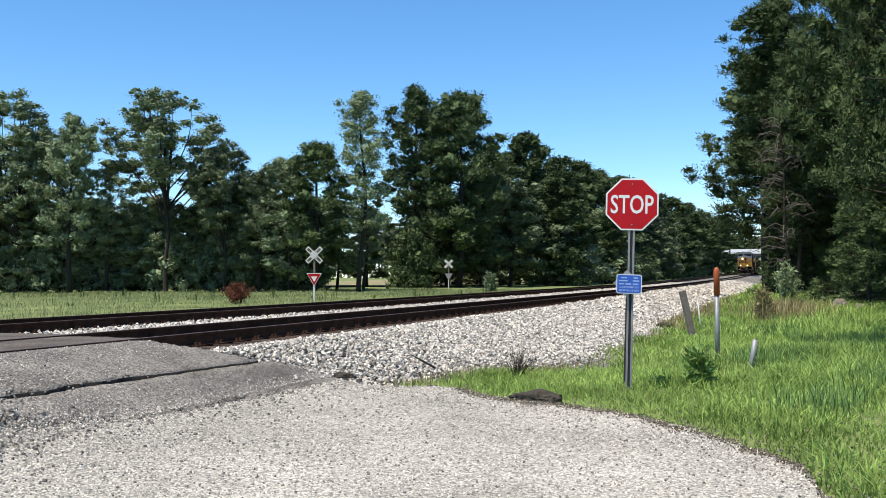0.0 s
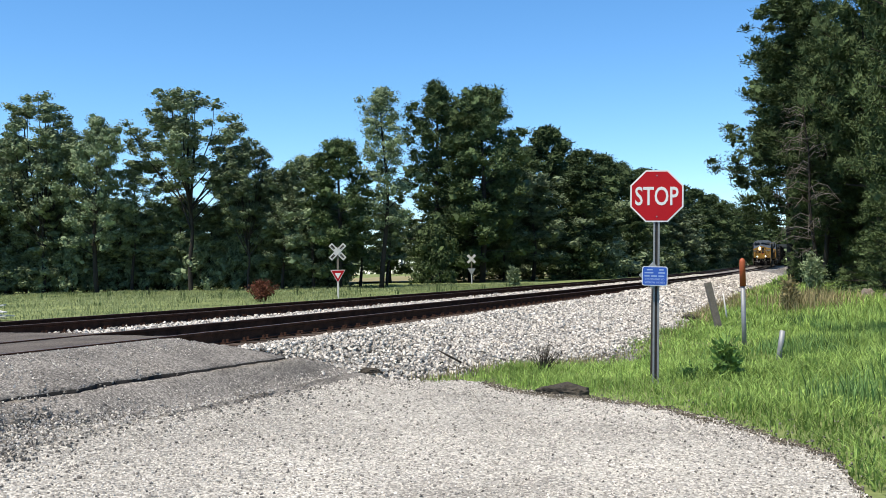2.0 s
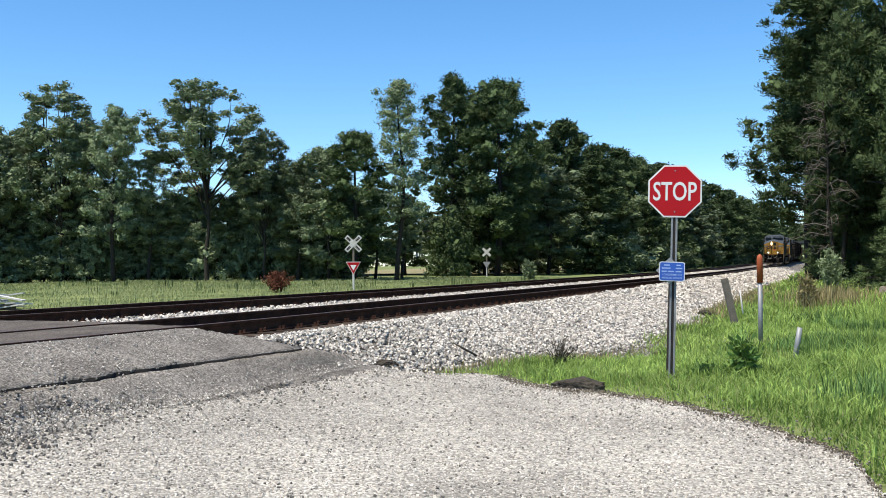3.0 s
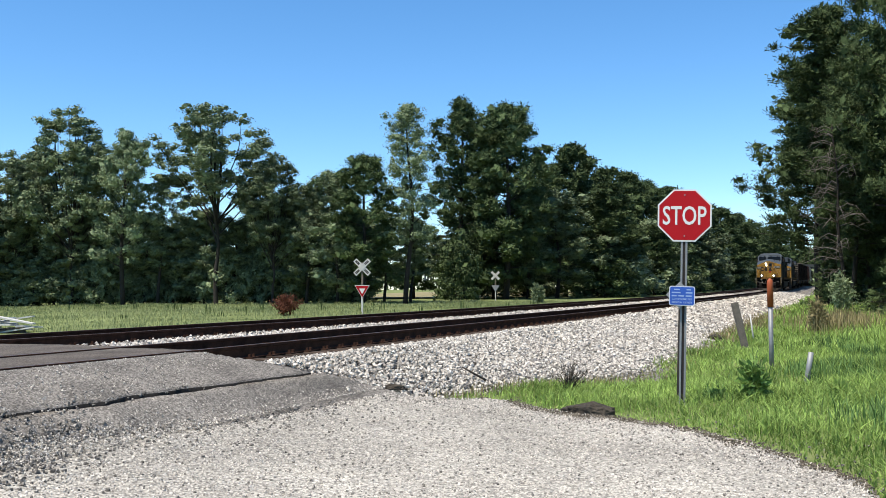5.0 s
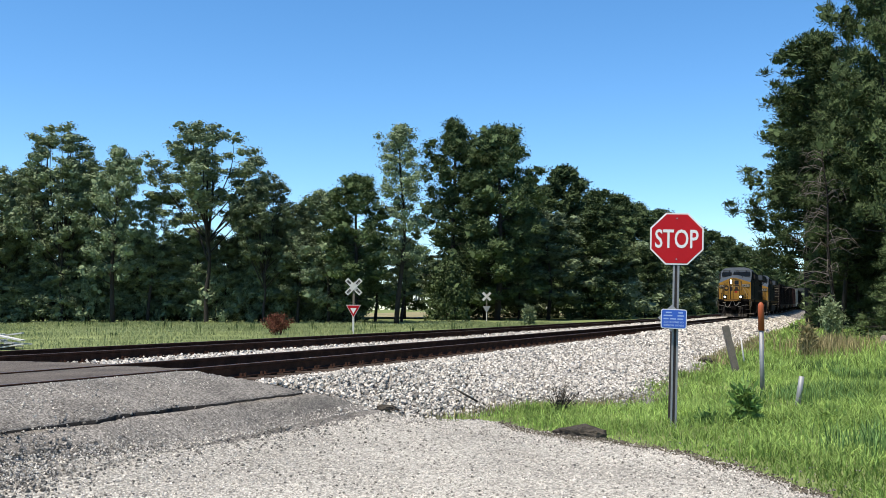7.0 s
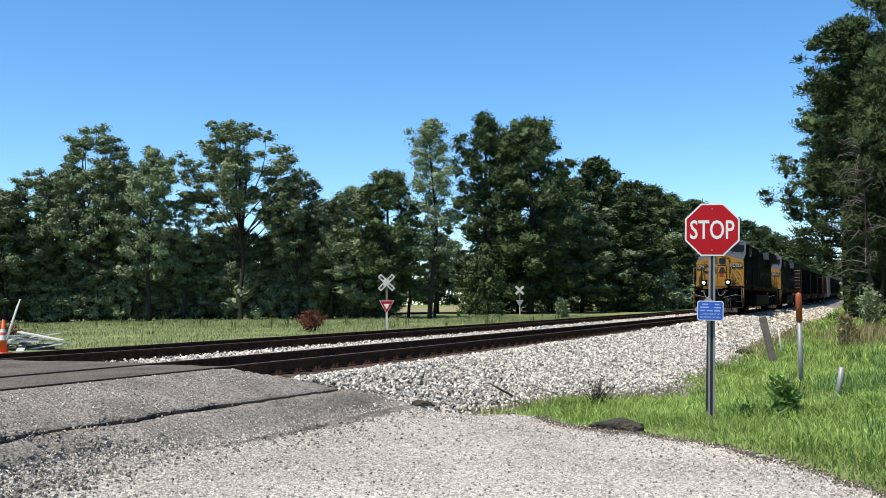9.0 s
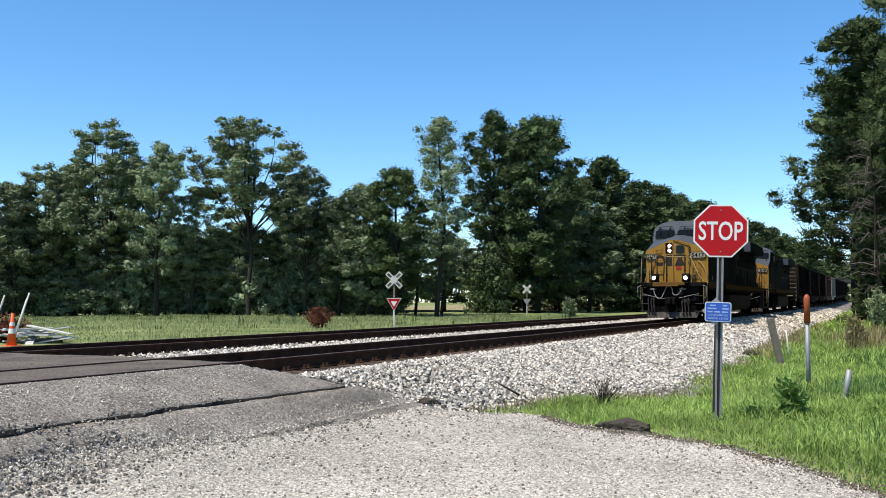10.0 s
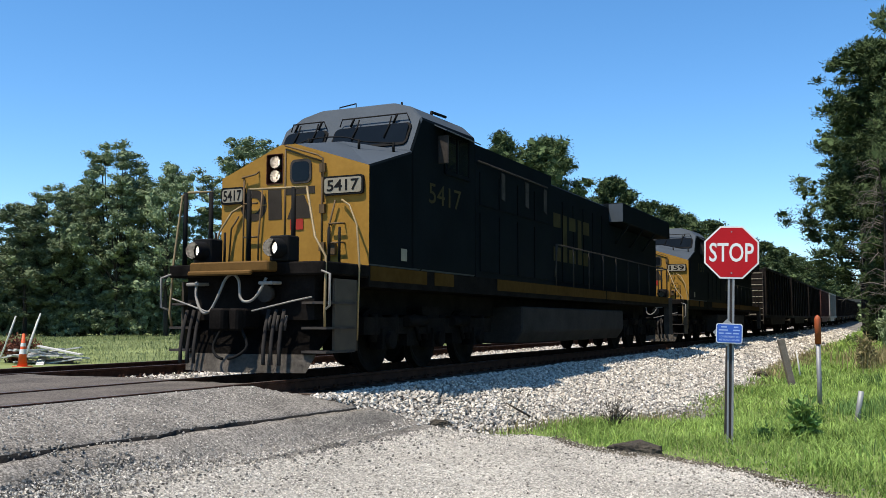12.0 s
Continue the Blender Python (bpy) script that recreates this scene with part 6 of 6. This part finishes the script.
def bar_between(name, a, b, r0, r1, mat, label, category, sides=10, square=False):
    a, b = Vector(a), Vector(b)
    t = thing(name, label, category, Matrix.Translation(a))
    bm = bmesh.new()
    d = b - a
    if square:
        box(bm, -r0, r0, -r0 * 0.7, r0 * 0.7, -0.3, d.length)
        bevelled(bm, 0.012)
        bm.transform(d.to_track_quat("Z", "X").to_matrix().to_4x4())
    else:
        tube(bm, [d * -0.15, d * 0.5, d], [r0, r0, r1], sides)
    part("shaft", bm, mat, t)
    return t


bar_between("wooden_post", (-2.58, 26.32, -0.95), (-2.87, 26.16, 0.48), 0.085, 0.085, "wood_grey", "weathered grey wooden post leaning in the grass", "post", square=True)
bar_between("stake", (-2.81, 31.03, -0.95), (-2.92, 30.95, 0.07), 0.025, 0.02, "weathered_white", "thin white survey stake beside the ballast", "stake")
bar_between("pipe_stub", (-0.82, 18.43, -0.98), (-0.72, 18.45, -0.34), 0.048, 0.048, "sign_back", "short grey metal pipe leaning in the grass", "pipe")


def marker_post():
    t = thing("marker_post", "grey pipeline marker post with an orange domed top", "marker post", Matrix.Translation((-1.68, 22.27, -0.98)))
    bm = bmesh.new()
    tube(bm, [(0, 0, -0.2), (0, 0, 1.42)], 0.052, 12)
    part("shaft", bm, "galvanised", t)
    bm = bmesh.new()
    tube(bm, [(0, 0, 1.40), (0, 0, 1.93), (0, 0, 1.98), (0, 0, 2.02), (0, 0, 2.035)], [0.068, 0.068, 0.06, 0.035, 0.008], 14)
    part("cap", bm, "orange", t, "faded orange plastic sleeve")


marker_post()


def crossbuck(x, y, z, turn, mat, face, label):
    t = thing("crossbuck_sign", label, "railway sign", Matrix.Translation((x, y, z)) @ Matrix.Rotation(turn, 4, "Z"), "crossing signs across the tracks")
    bm = bmesh.new()
    box(bm, -0.05, 0.05, 0.0, 0.1, -0.3, 1.15)
    part("post", bevelled(bm, 0.01), "weathered_white", t, "white post")
    bm = bmesh.new()
    box(bm, -0.048, 0.048, 0.003, 0.098, 1.15, 2.75)
    part("upper_post", bm, "wood_grey", t)
    for k, a in enumerate((45, -45)):
        bm = bmesh.new()
        box(bm, -0.52, 0.52, -0.022 - 0.02 * k, -0.003 - 0.02 * k, -0.115, 0.115)
        bm.transform(Matrix.Translation((0, 0, 2.5)) @ Matrix.Rotation(radians(a), 4, "Y"))
        blade = part("blade", bm, mat, t)
        if face:
            bm = bmesh.new()
            for a0, a1 in ((-0.45, -0.2), (0.2, 0.46)):
                for q in range(4):
                    s = a0 + (a1 - a0) * q / 4
                    box(bm, s, s + 0.05, -0.025 - 0.02 * k, -0.0225 - 0.02 * k, -0.06, 0.06)
            bm.transform(Matrix.Translation((0, 0, 2.5)) @ Matrix.Rotation(radians(a), 4, "Y"))
            tagged(part("text_bars", bm, "logo_dark", blade), kind="stuff")
    tri = [(-0.38, 0.33), (0.38, 0.33), (0.0, -0.33)]
    bm = bmesh.new()
    prism(bm, [(a * 1.0, b * 1.0) for a, b in tri], -0.006, Matrix.Translation((0, -0.005, 1.25)))
    yd = part("yield_plate", bm, "sign_white" if face else "sign_back", t, "white-edged triangular yield plate" if face else "grey back of a yield plate")
    if face:
        bm = bmesh.new()
        prism(bm, [(a * 0.9, b * 0.9) for a, b in tri], -0.003, Matrix.Translation((0, -0.0115, 1.255)))
        part("red_field", bm, "sign_red", yd)
        bm = bmesh.new()
        prism(bm, [(a * 0.42, b * 0.42) for a, b in tri], -0.003, Matrix.Translation((0, -0.015, 1.275)))
        part("white_field", bm, "sign_white", yd)
    return t


crossbuck(-22.83, 42.79, -0.40, radians(24), "weathered_white", True, "white crossbuck over a red and white yield sign")
crossbuck(-31.19, 85.57, -0.10, radians(20), "weathered_white", False, "farther crossbuck seen from behind with a grey yield back")


# ---- roadworks beyond the tracks ----
def traffic_cone():
    t = thing("traffic_cone", "orange traffic cone with two white bands", "traffic cone", Matrix.Translation((-22.98, 19.59, float(ground_z(-22.98, 19.59)) - 0.01)))
    bm = bmesh.new()
    box(bm, -0.2, 0.2, -0.2, 0.2, 0, 0.04)
    part("base", bevelled(bm, 0.01), "cone_orange", t)
    bm = bmesh.new()
    tube(bm, [(0, 0, 0.03), (0, 0, 0.97)], [0.14, 0.03], 16)
    part("body", bm, "cone_orange", t)
    for z0, z1 in ((0.38, 0.52), (0.60, 0.70)):
        bm = bmesh.new()
        r = lambda z: 0.14 - 0.11 * (z - 0.03) / 0.94 + 0.003
        tube(bm, [(0, 0, z0), (0, 0, z1)], [r(z0), r(z1)], 16, closed=False)
        part("band", bm, "pallid_panel", t, "white reflective band")


traffic_cone()
for a, b in (((-24.95, 20.35, -0.5), (-24.37, 20.48, 1.08)), ((-25.15, 20.5, -0.5), (-24.55, 20.6, 0.95)), ((-24.25, 20.68, -0.5), (-23.69, 20.8, 1.16)), ((-24.45, 20.8, -0.5), (-23.95, 20.95, 1.0))):
    tagged(bar_between("barrier_pole", a, b, 0.024, 0.024, "weathered_white", "leaning white tubular barrier pole", "pole"), group="barrier poles")


def board_pile():
    t = thing("board_pile", "collapsed heap of white barrier boards in the grass", "boards", Matrix.Translation((-24.3, 21.6, -0.42)))
    g = random.Random(9)
    for k in range(20):
        bm = bmesh.new()
        box(bm, -0.75, 0.75, -0.11, 0.11, -0.02, 0.02)
        bm.transform(Matrix.Translation((g.uniform(-0.9, 0.9), g.uniform(-0.4, 0.5), 0.05 + 0.022 * k)) @ Matrix.Rotation(g.choice((0.3, -0.6, 1.3)) + g.uniform(-0.3, 0.3), 4, "Z") @ Matrix.Rotation(g.uniform(-0.18, 0.18), 4, "Y"))
        part("board", bm, "weathered_white", t)
    bm = bmesh.new()
    tube(bm, [(-0.9, 0, 0.0), (0.9, 0.2, 0.05)], 0.12, 6)
    part("bearer", bm, "wood_grey", t)


board_pile()


# ---- plants ----
def leafy_plant(name, at, height, spread, stems, leaf, mat, label, category, seed, count=9, droop=0.3):
    g = random.Random(seed)
    t = thing(name, label, category, Matrix.Translation(at))
    bm = bmesh.new()
    cs, rs = [], []
    for k in range(stems):
        a = g.uniform(0, 6.28)
        lean = g.uniform(0.1, 1.0) * spread
        h = height * g.uniform(0.6, 1.0) * (1 - 0.35 * lean / spread)
        pts = [Vector((0.03 * math.cos(a), 0.03 * math.sin(a), -0.05)), Vector((lean * 0.45 * math.cos(a), lean * 0.45 * math.sin(a), h * 0.55)), Vector((lean * math.cos(a), lean * math.sin(a), h))]
        tube(bm, pts, [0.008 * height + 0.002, 0.006 * height, 0.002], 4)
        for q in range(5):
            u = 0.25 + 0.75 * q / 4
            cs.append(tuple(pts[0].lerp(pts[1], min(1, u * 2)) if u < 0.5 else pts[1].lerp(pts[2], u * 2 - 1)))
            rs.append(leaf * 0.9)
    part("stem", bm, mat, t)
    o = new("leaves", leaf_mesh("leaves", cs, rs, count, leaf, [mat], seed, 0.32, 0.8, True, droop))
    o.parent = t
    return t


leafy_plant("weed_plant", (-1.35, 14.39, -0.90), 0.72, 0.11, 17, 0.15, "weed_leaf", "bushy broad-leaved green weed standing in the grass", "plant", 3)
leafy_plant("weed_plant", (-0.26, 14.8, -0.95), 0.45, 0.16, 9, 0.11, "grass_blade", "thin pale green weed in the grass", "plant", 4)
leafy_plant("weed_plant", (-1.9, 14.3, -0.92), 0.32, 0.14, 7, 0.09, "weed_leaf", "low dark weed behind the sign post", "plant", 5)
leafy_plant("red_bush", (-25.9, 40.55, -0.42), 1.2, 0.8, 60, 0.16, "red_bush", "dry reddish brown bush in the meadow", "bush", 6)
leafy_plant("shrub", (-0.35, 48.95, -0.75), 2.6, 0.7, 50, 0.22, "broad_leaf", "pale green broad-leaved shrub below the pines", "shrub", 7)
leafy_plant("weed_plant", (-22.6, 71.6, -0.2), 1.6, 0.4, 30, 0.3, "broad_leaf", "tall green weed beside the far track", "plant", 8)
leafy_plant("dark_bush", (-25.6, 21.6, -0.5), 1.1, 0.7, 40, 0.16, "red_bush", "dark brownish bush behind the barrier poles", "bush", 18)
leafy_plant("dead_weed", (-1.15, 37, -0.85), 1.5, 0.3, 40, 0.2, "dry_blade", "tall withered brown weed stalks", "plant", 19, 4)
leafy_plant("dead_brush", (-4.26, 14.91, -0.88), 0.66, 0.42, 40, 0.05, "rotten", "dark dead brush at the foot of the ballast", "brush", 20, 2)


def dead_tree():
    t = thing("dead_tree", "bare dead pine with pale drooping branches", "tree", Matrix.Translation((-0.3, 57.2, -0.6)))
    g = random.Random(2)
    bm = bmesh.new()
    spine = [Vector((-0.04 * h + 0.08 * math.sin(h), 0.05 * math.sin(h * 1.3), h)) for h in range(0, 12)]
    tube(bm, spine, [0.13 - 0.01 * i for i in range(12)], 7)
    part("trunk", bm, "bark", t)
    bm = bmesh.new()
    for k in range(52):
        h = g.uniform(2.2, 10.8)
        i = int(h)
        s = spine[i].lerp(spine[min(i + 1, 11)], h - i)
        a = g.uniform(math.radians(120), math.radians(330)) if k % 4 else g.uniform(0, 6.28)
        L = g.uniform(1.2, 3.2) * (1.15 - h / 16)
        d = Vector((math.cos(a), math.sin(a), 0))
        pts = [s, s + d * L * 0.4 + Vector((0, 0, 0.25)), s + d * L * 0.75 + Vector((0, 0, 0.1 + g.uniform(-0.3, 0.3))), s + d * L + Vector((0, 0, g.uniform(-0.8, 0.3)))]
        tube(bm, pts, [0.035, 0.024, 0.015, 0.006], 4)
        for q in range(3):
            p = pts[1].lerp(pts[3], g.random())
            e = p + Vector((g.uniform(-0.7, 0.7), g.uniform(-0.7, 0.7), g.uniform(-0.4, 0.5)))
            tube(bm, [p, p.lerp(e, 0.5) + Vector((0, 0, 0.06)), e], [0.014, 0.009, 0.004], 3)
    part("limb", bm, "bare_wood", t)


dead_tree()


def lump(name, at, length, width, height, mat, label, category, turn, seed):
    bm = bmesh.new()
    bmesh.ops.create_icosphere(bm, subdivisions=4, radius=0.5)
    for v in bm.verts:
        n = noise.noise(v.co * 3 + Vector((seed, 0, 0))) * 0.30 + noise.noise(v.co * 8 + Vector((0, seed, 0))) * 0.24 + noise.noise(v.co * 19 + Vector((0, seed, 2))) * 0.12
        v.co = v.co * (1 + n)
        v.co = Vector((v.co.x * length, v.co.y * width, max(v.co.z, -0.25) * height))
    for f in bm.faces:
        f.smooth = True
    me = mesh_of(name, bm, mat)
    o = new(name, me)
    o.matrix_basis = Matrix.Translation(at) @ Matrix.Rotation(turn, 4, "Z")
    return tagged(o, label, category)


lump("rotten_log", (-3.12, 11.78, -0.765), 0.70, 0.27, 0.26, "rotten", "dark rotten log lying at the edge of the grass", "log", radians(10), 3)
lump("clod", (-4.9, 12.75, -0.80), 0.22, 0.14, 0.14, "rotten", "dark clod of broken asphalt among the stones", "clod", 0.5, 5)
lump("clod", (-6.05, 12.2, -0.58), 0.34, 0.12, 0.10, "rotten", "broken brown tie fragment at the asphalt's edge", "debris", 0.2, 6)
lump("clod", (-3.9, 30.3, -0.66), 0.4, 0.25, 0.2, "rotten", "dark clod on the ballast slope", "clod", 0.2, 7)
bar_between("stick", (-5.58, 14.52, -0.63), (-5.9, 14.4, -0.44), 0.018, 0.01, "rotten", "short dark stick on the ballast", "stick")
lump("culvert_end", (1.75, 44.2, -0.45), 0.7, 0.5, 0.7, "wood_grey", "round grey log end in the shade of the pines", "log", 0.2, 8)
lump("culvert_end", (2.5, 43.6, -0.5), 0.5, 0.5, 0.5, "wood_grey", "small grey log in the shade of the pines", "log", 0.2, 9)


# ---- grass ----
def blades(name, x, y, length, width, mat, label, seed, lean=0.45):
    g = np.random.default_rng(seed)
    n = len(x)
    z = ground_z(x, y) - 0.02
    a = g.uniform(0, math.tau, n)
    out = np.stack([np.cos(a), np.sin(a), np.zeros(n)], -1)
    side = np.stack([-np.sin(a), np.cos(a), np.zeros(n)], -1) * (width * 0.5)[:, None]
    p = np.stack([x, y, z], -1)
    tip = np.abs(g.normal(0, lean, n))[:, None] * length[:, None] * out
    mid = p + tip * 0.3 + np.stack([np.zeros(n), np.zeros(n), length * 0.55], -1)
    end = p + tip + np.stack([np.zeros(n), np.zeros(n), length * g.uniform(0.8, 1.0, n)], -1)
    v = np.stack([p, mid + side, end, mid - side], 1).reshape(-1, 3)
    o = new(name, raw_mesh(name, v, np.arange(n * 4).reshape(n, 4), [mat]))
    return tagged(o, label, "grass", kind="stuff")


def verge(x, y):
    u = x - track_x(y)
    return (u > toe(y) - 0.1) & (y > road_edge(x) + 0.05) & ((y < 47) | (x < 0.6))


def build_grass():
    xs, ys, ls, ws = [], [], [], []
    for x0, x1, y0, y1, dens, l, w in ((-5.6, 2.6, 7.5, 17, 640, 0.16, 0.015), (-5.0, 3.5, 17, 28, 280, 0.22, 0.022), (-4.6, 6, 28, 48, 110, 0.30, 0.032), (-4.6, 12, 48, 75, 30, 0.38, 0.06), (-4.2, 6, 75, 140, 7, 0.5, 0.12)):
        x, y = scatter(x0, x1, y0, y1, dens)
        patch = edge_noise(x, y, 0.55)
        keep = verge(x, y) & (rng.random(len(x)) < 0.8 + 0.5 * patch)
        x, y, patch = x[keep], y[keep], patch[keep]
        tall = 1 + 0.9 * smooth_step(-2.0, 2.0, x) * smooth_step(11, 17, y) + 0.6 * patch
        low = 0.35 + 0.65 * smooth_step(0.0, 1.5, y - road_edge(x))
        xs.append(x), ys.append(y), ls.append(l * tall * low * rng.uniform(0.5, 1.3, len(x))), ws.append(np.full(len(x), w) * rng.uniform(0.7, 1.3, len(x)))
    x, y, l, w = map(np.concatenate, (xs, ys, ls, ws))
    blades("verge_grass", x, y, l, w, "grass_blade", "bright green grass on the railway verge", 1, 0.8)
    # taller bluish clumps among it
    x, y = scatter(-2.6, 5.0, 11.5, 34, 230)
    patch = edge_noise(x + 20, y, 0.5)
    keep = verge(x, y) & (rng.random(len(x)) < 1.6 * smooth_step(0.05, 0.5, patch) * smooth_step(-2.4, 0.6, x))
    x, y = x[keep], y[keep]
    blades("tall_grass", x, y, rng.uniform(0.22, 0.5, len(x)), np.where(y > 20, 0.024, 0.016), "blue_blade", "taller bluish green grass clumps on the verge", 6, 0.4)
    # withered stalks along the ballast's foot and in a patch under the pines
    y = rng.uniform(12.5, 60, 10000)
    x = track_x(y) + toe(y) + rng.normal(0.05, 0.28, 10000)
    x2, y2 = rng.normal(-0.4, 0.75, 1500), rng.normal(40.0, 2.2, 1500)
    x, y = np.concatenate([x, x2]), np.concatenate([y, y2])
    l = rng.uniform(0.10, 0.3, len(x)) * np.where(y > 30, 1.6, 1.0)
    l[10000:] = rng.uniform(0.4, 1.05, 1500)
    blades("withered_grass", x, y, l, np.where(y > 30, 0.03, 0.012), "dry_blade", "withered straw-coloured grass", 2, 0.3)
    # the meadow across the tracks
    x, y = scatter(-75, -14, 14, 84, 30)
    u = x - track_x(y)
    keep = (u < -SPACING - 3.0) & ((y > 21.8) | (x < -26)) & (y < 62 + 0.55 * (x + 70))
    x, y = x[keep], y[keep]
    patch = edge_noise(x, y, 0.25)
    l = 0.16 * (1 + 1.0 * patch) * rng.uniform(0.35, 1.5, len(x))
    near = np.hypot(x, y)
    blades("meadow_grass", x, y, l, 0.00040 * near + 0.007, "meadow_blade", "tall pale green meadow grass with seed heads", 3, 0.65)
    x, y = scatter(-70, -14, 20, 75, 0.2)
    u = x - track_x(y)
    keep = (u < -SPACING - 3.0) & ((y > 21.8) | (x < -26)) & (y < 60 + 0.55 * (x + 70))
    x, y = x[keep], y[keep]
    keep = edge_noise(x, y, 0.12) > rng.uniform(-0.1, 0.7, len(x))
    x, y = x[keep], y[keep]
    x = np.repeat(x, 7) + rng.normal(0, 0.12, len(x) * 7)
    y = np.repeat(y, 7) + rng.normal(0, 0.12, len(y) * 7)
    blades("meadow_weeds", x, y, np.repeat(0.25 + 0.65 * rng.random(len(x) // 7) ** 2, 7) * rng.uniform(0.7, 1.1, len(x)), np.full(len(x), 0.045), "dock_blade", "dark upright weeds in the meadow", 4, 0.12)


M["meadow_blade"] = material("meadow_blade", (0.155, 0.235, 0.085), 0.8, vary=0.42, scale=0.16, bump=0, island=0.25, tint=(0.255, 0.275, 0.135), spec=0.2, through_light=0.3)
M["dock_blade"] = material("dock_blade", (0.075, 0.11, 0.04), 0.8, vary=0.3, scale=0.3, bump=0, island=0.4, spec=0.2, through_light=0.2)
build_grass()


# ---- distance ----
def far_field():
    xs, ys = np.linspace(-75, -36, 40), np.linspace(100, 180, 60)
    me = grid_mesh("far_field", xs, ys, lambda a, b: ground_z(a, b) + 0.15, ["straw_field"])
    tagged(new("far_field", me), "sunlit straw-coloured field behind the wood", "field", kind="structure")


far_field()


def overpass():
    t = thing("road_overpass", "concrete road bridge over the railway", "bridge", Matrix.Translation((-14, 390, 0)), kind="structure")
    bm = bmesh.new()
    box(bm, -300, 70, -4.6, 4.6, 9.2, 9.9)
    part("deck", bm, "bridge_steel", t, "bridge deck painted dark for its shaded side")
    for s in (-5, 4.7):
        bm = bmesh.new()
        box(bm, -300, 70, s, s + 0.3, 9.9, 10.9)
        part("parapet", bm, "bridge_steel", t)
    for x in (-280, -240, -200, -160, -120, -80, -40, -22, 17, 50):
        for y in (-3, 0, 3):
            bm = bmesh.new()
            tube(bm, [(x, y, 0), (x, y, 9.2)], 0.5, 10)
            part("pier", bm, "concrete", t)


def truck():
    t = thing("semi_truck", "white semi-trailer truck crossing the bridge", "truck")
    bm = bmesh.new()
    box(bm, 0, 14.5, -1.3, 1.3, 0.9, 2.9)
    part("trailer", bevelled(bm, 0.05), "pallid_panel", t, "plain white box trailer")
    bm = bmesh.new()
    loft(bm, [[(-3.6, -1.2, 0.6), (-3.6, 1.2, 0.6), (-3.6, 1.2, 1.6), (-3.6, -1.2, 1.6)], [(-2.6, -1.2, 0.6), (-2.6, 1.2, 0.6), (-2.4, 1.2, 2.4), (-2.4, -1.2, 2.4)], [(-0.6, -1.2, 0.6), (-0.6, 1.2, 0.6), (-0.6, 1.2, 2.7), (-0.6, -1.2, 2.7)]])
    part("tractor", bm, "pallid_panel", t)
    for x in (-2.8, -0.8, 0.6, 11.5, 12.8):
        bm = bmesh.new()
        tube(bm, [(x, -1.25, 0.5), (x, 1.25, 0.5)], 0.5, 14)
        part("wheels", bm, "rubber", t)
    return t


overpass()
lorry = truck()
bar_between("utility_pole", (-22.2, 312, 2.0), (-22.4, 311.5, 18.8), 0.16, 0.11, "wood_grey", "tall wooden utility pole behind the trees", "utility pole")


def lorry_motion():
    # it leaves the gap in the trees to the left within the first second
    walk(lorry, [(t, Matrix.Translation((-24.0 - 19.0 * (t - 0.0), 391, 9.9))) for t in (0.0, 1.0, 2.0, 3.0)] + [(12.0, Matrix.Translation((-24.0 - 19.0 * 12, 391, 9.9)))])


def motions():
    train_motion()
    lorry_motion()


motions()
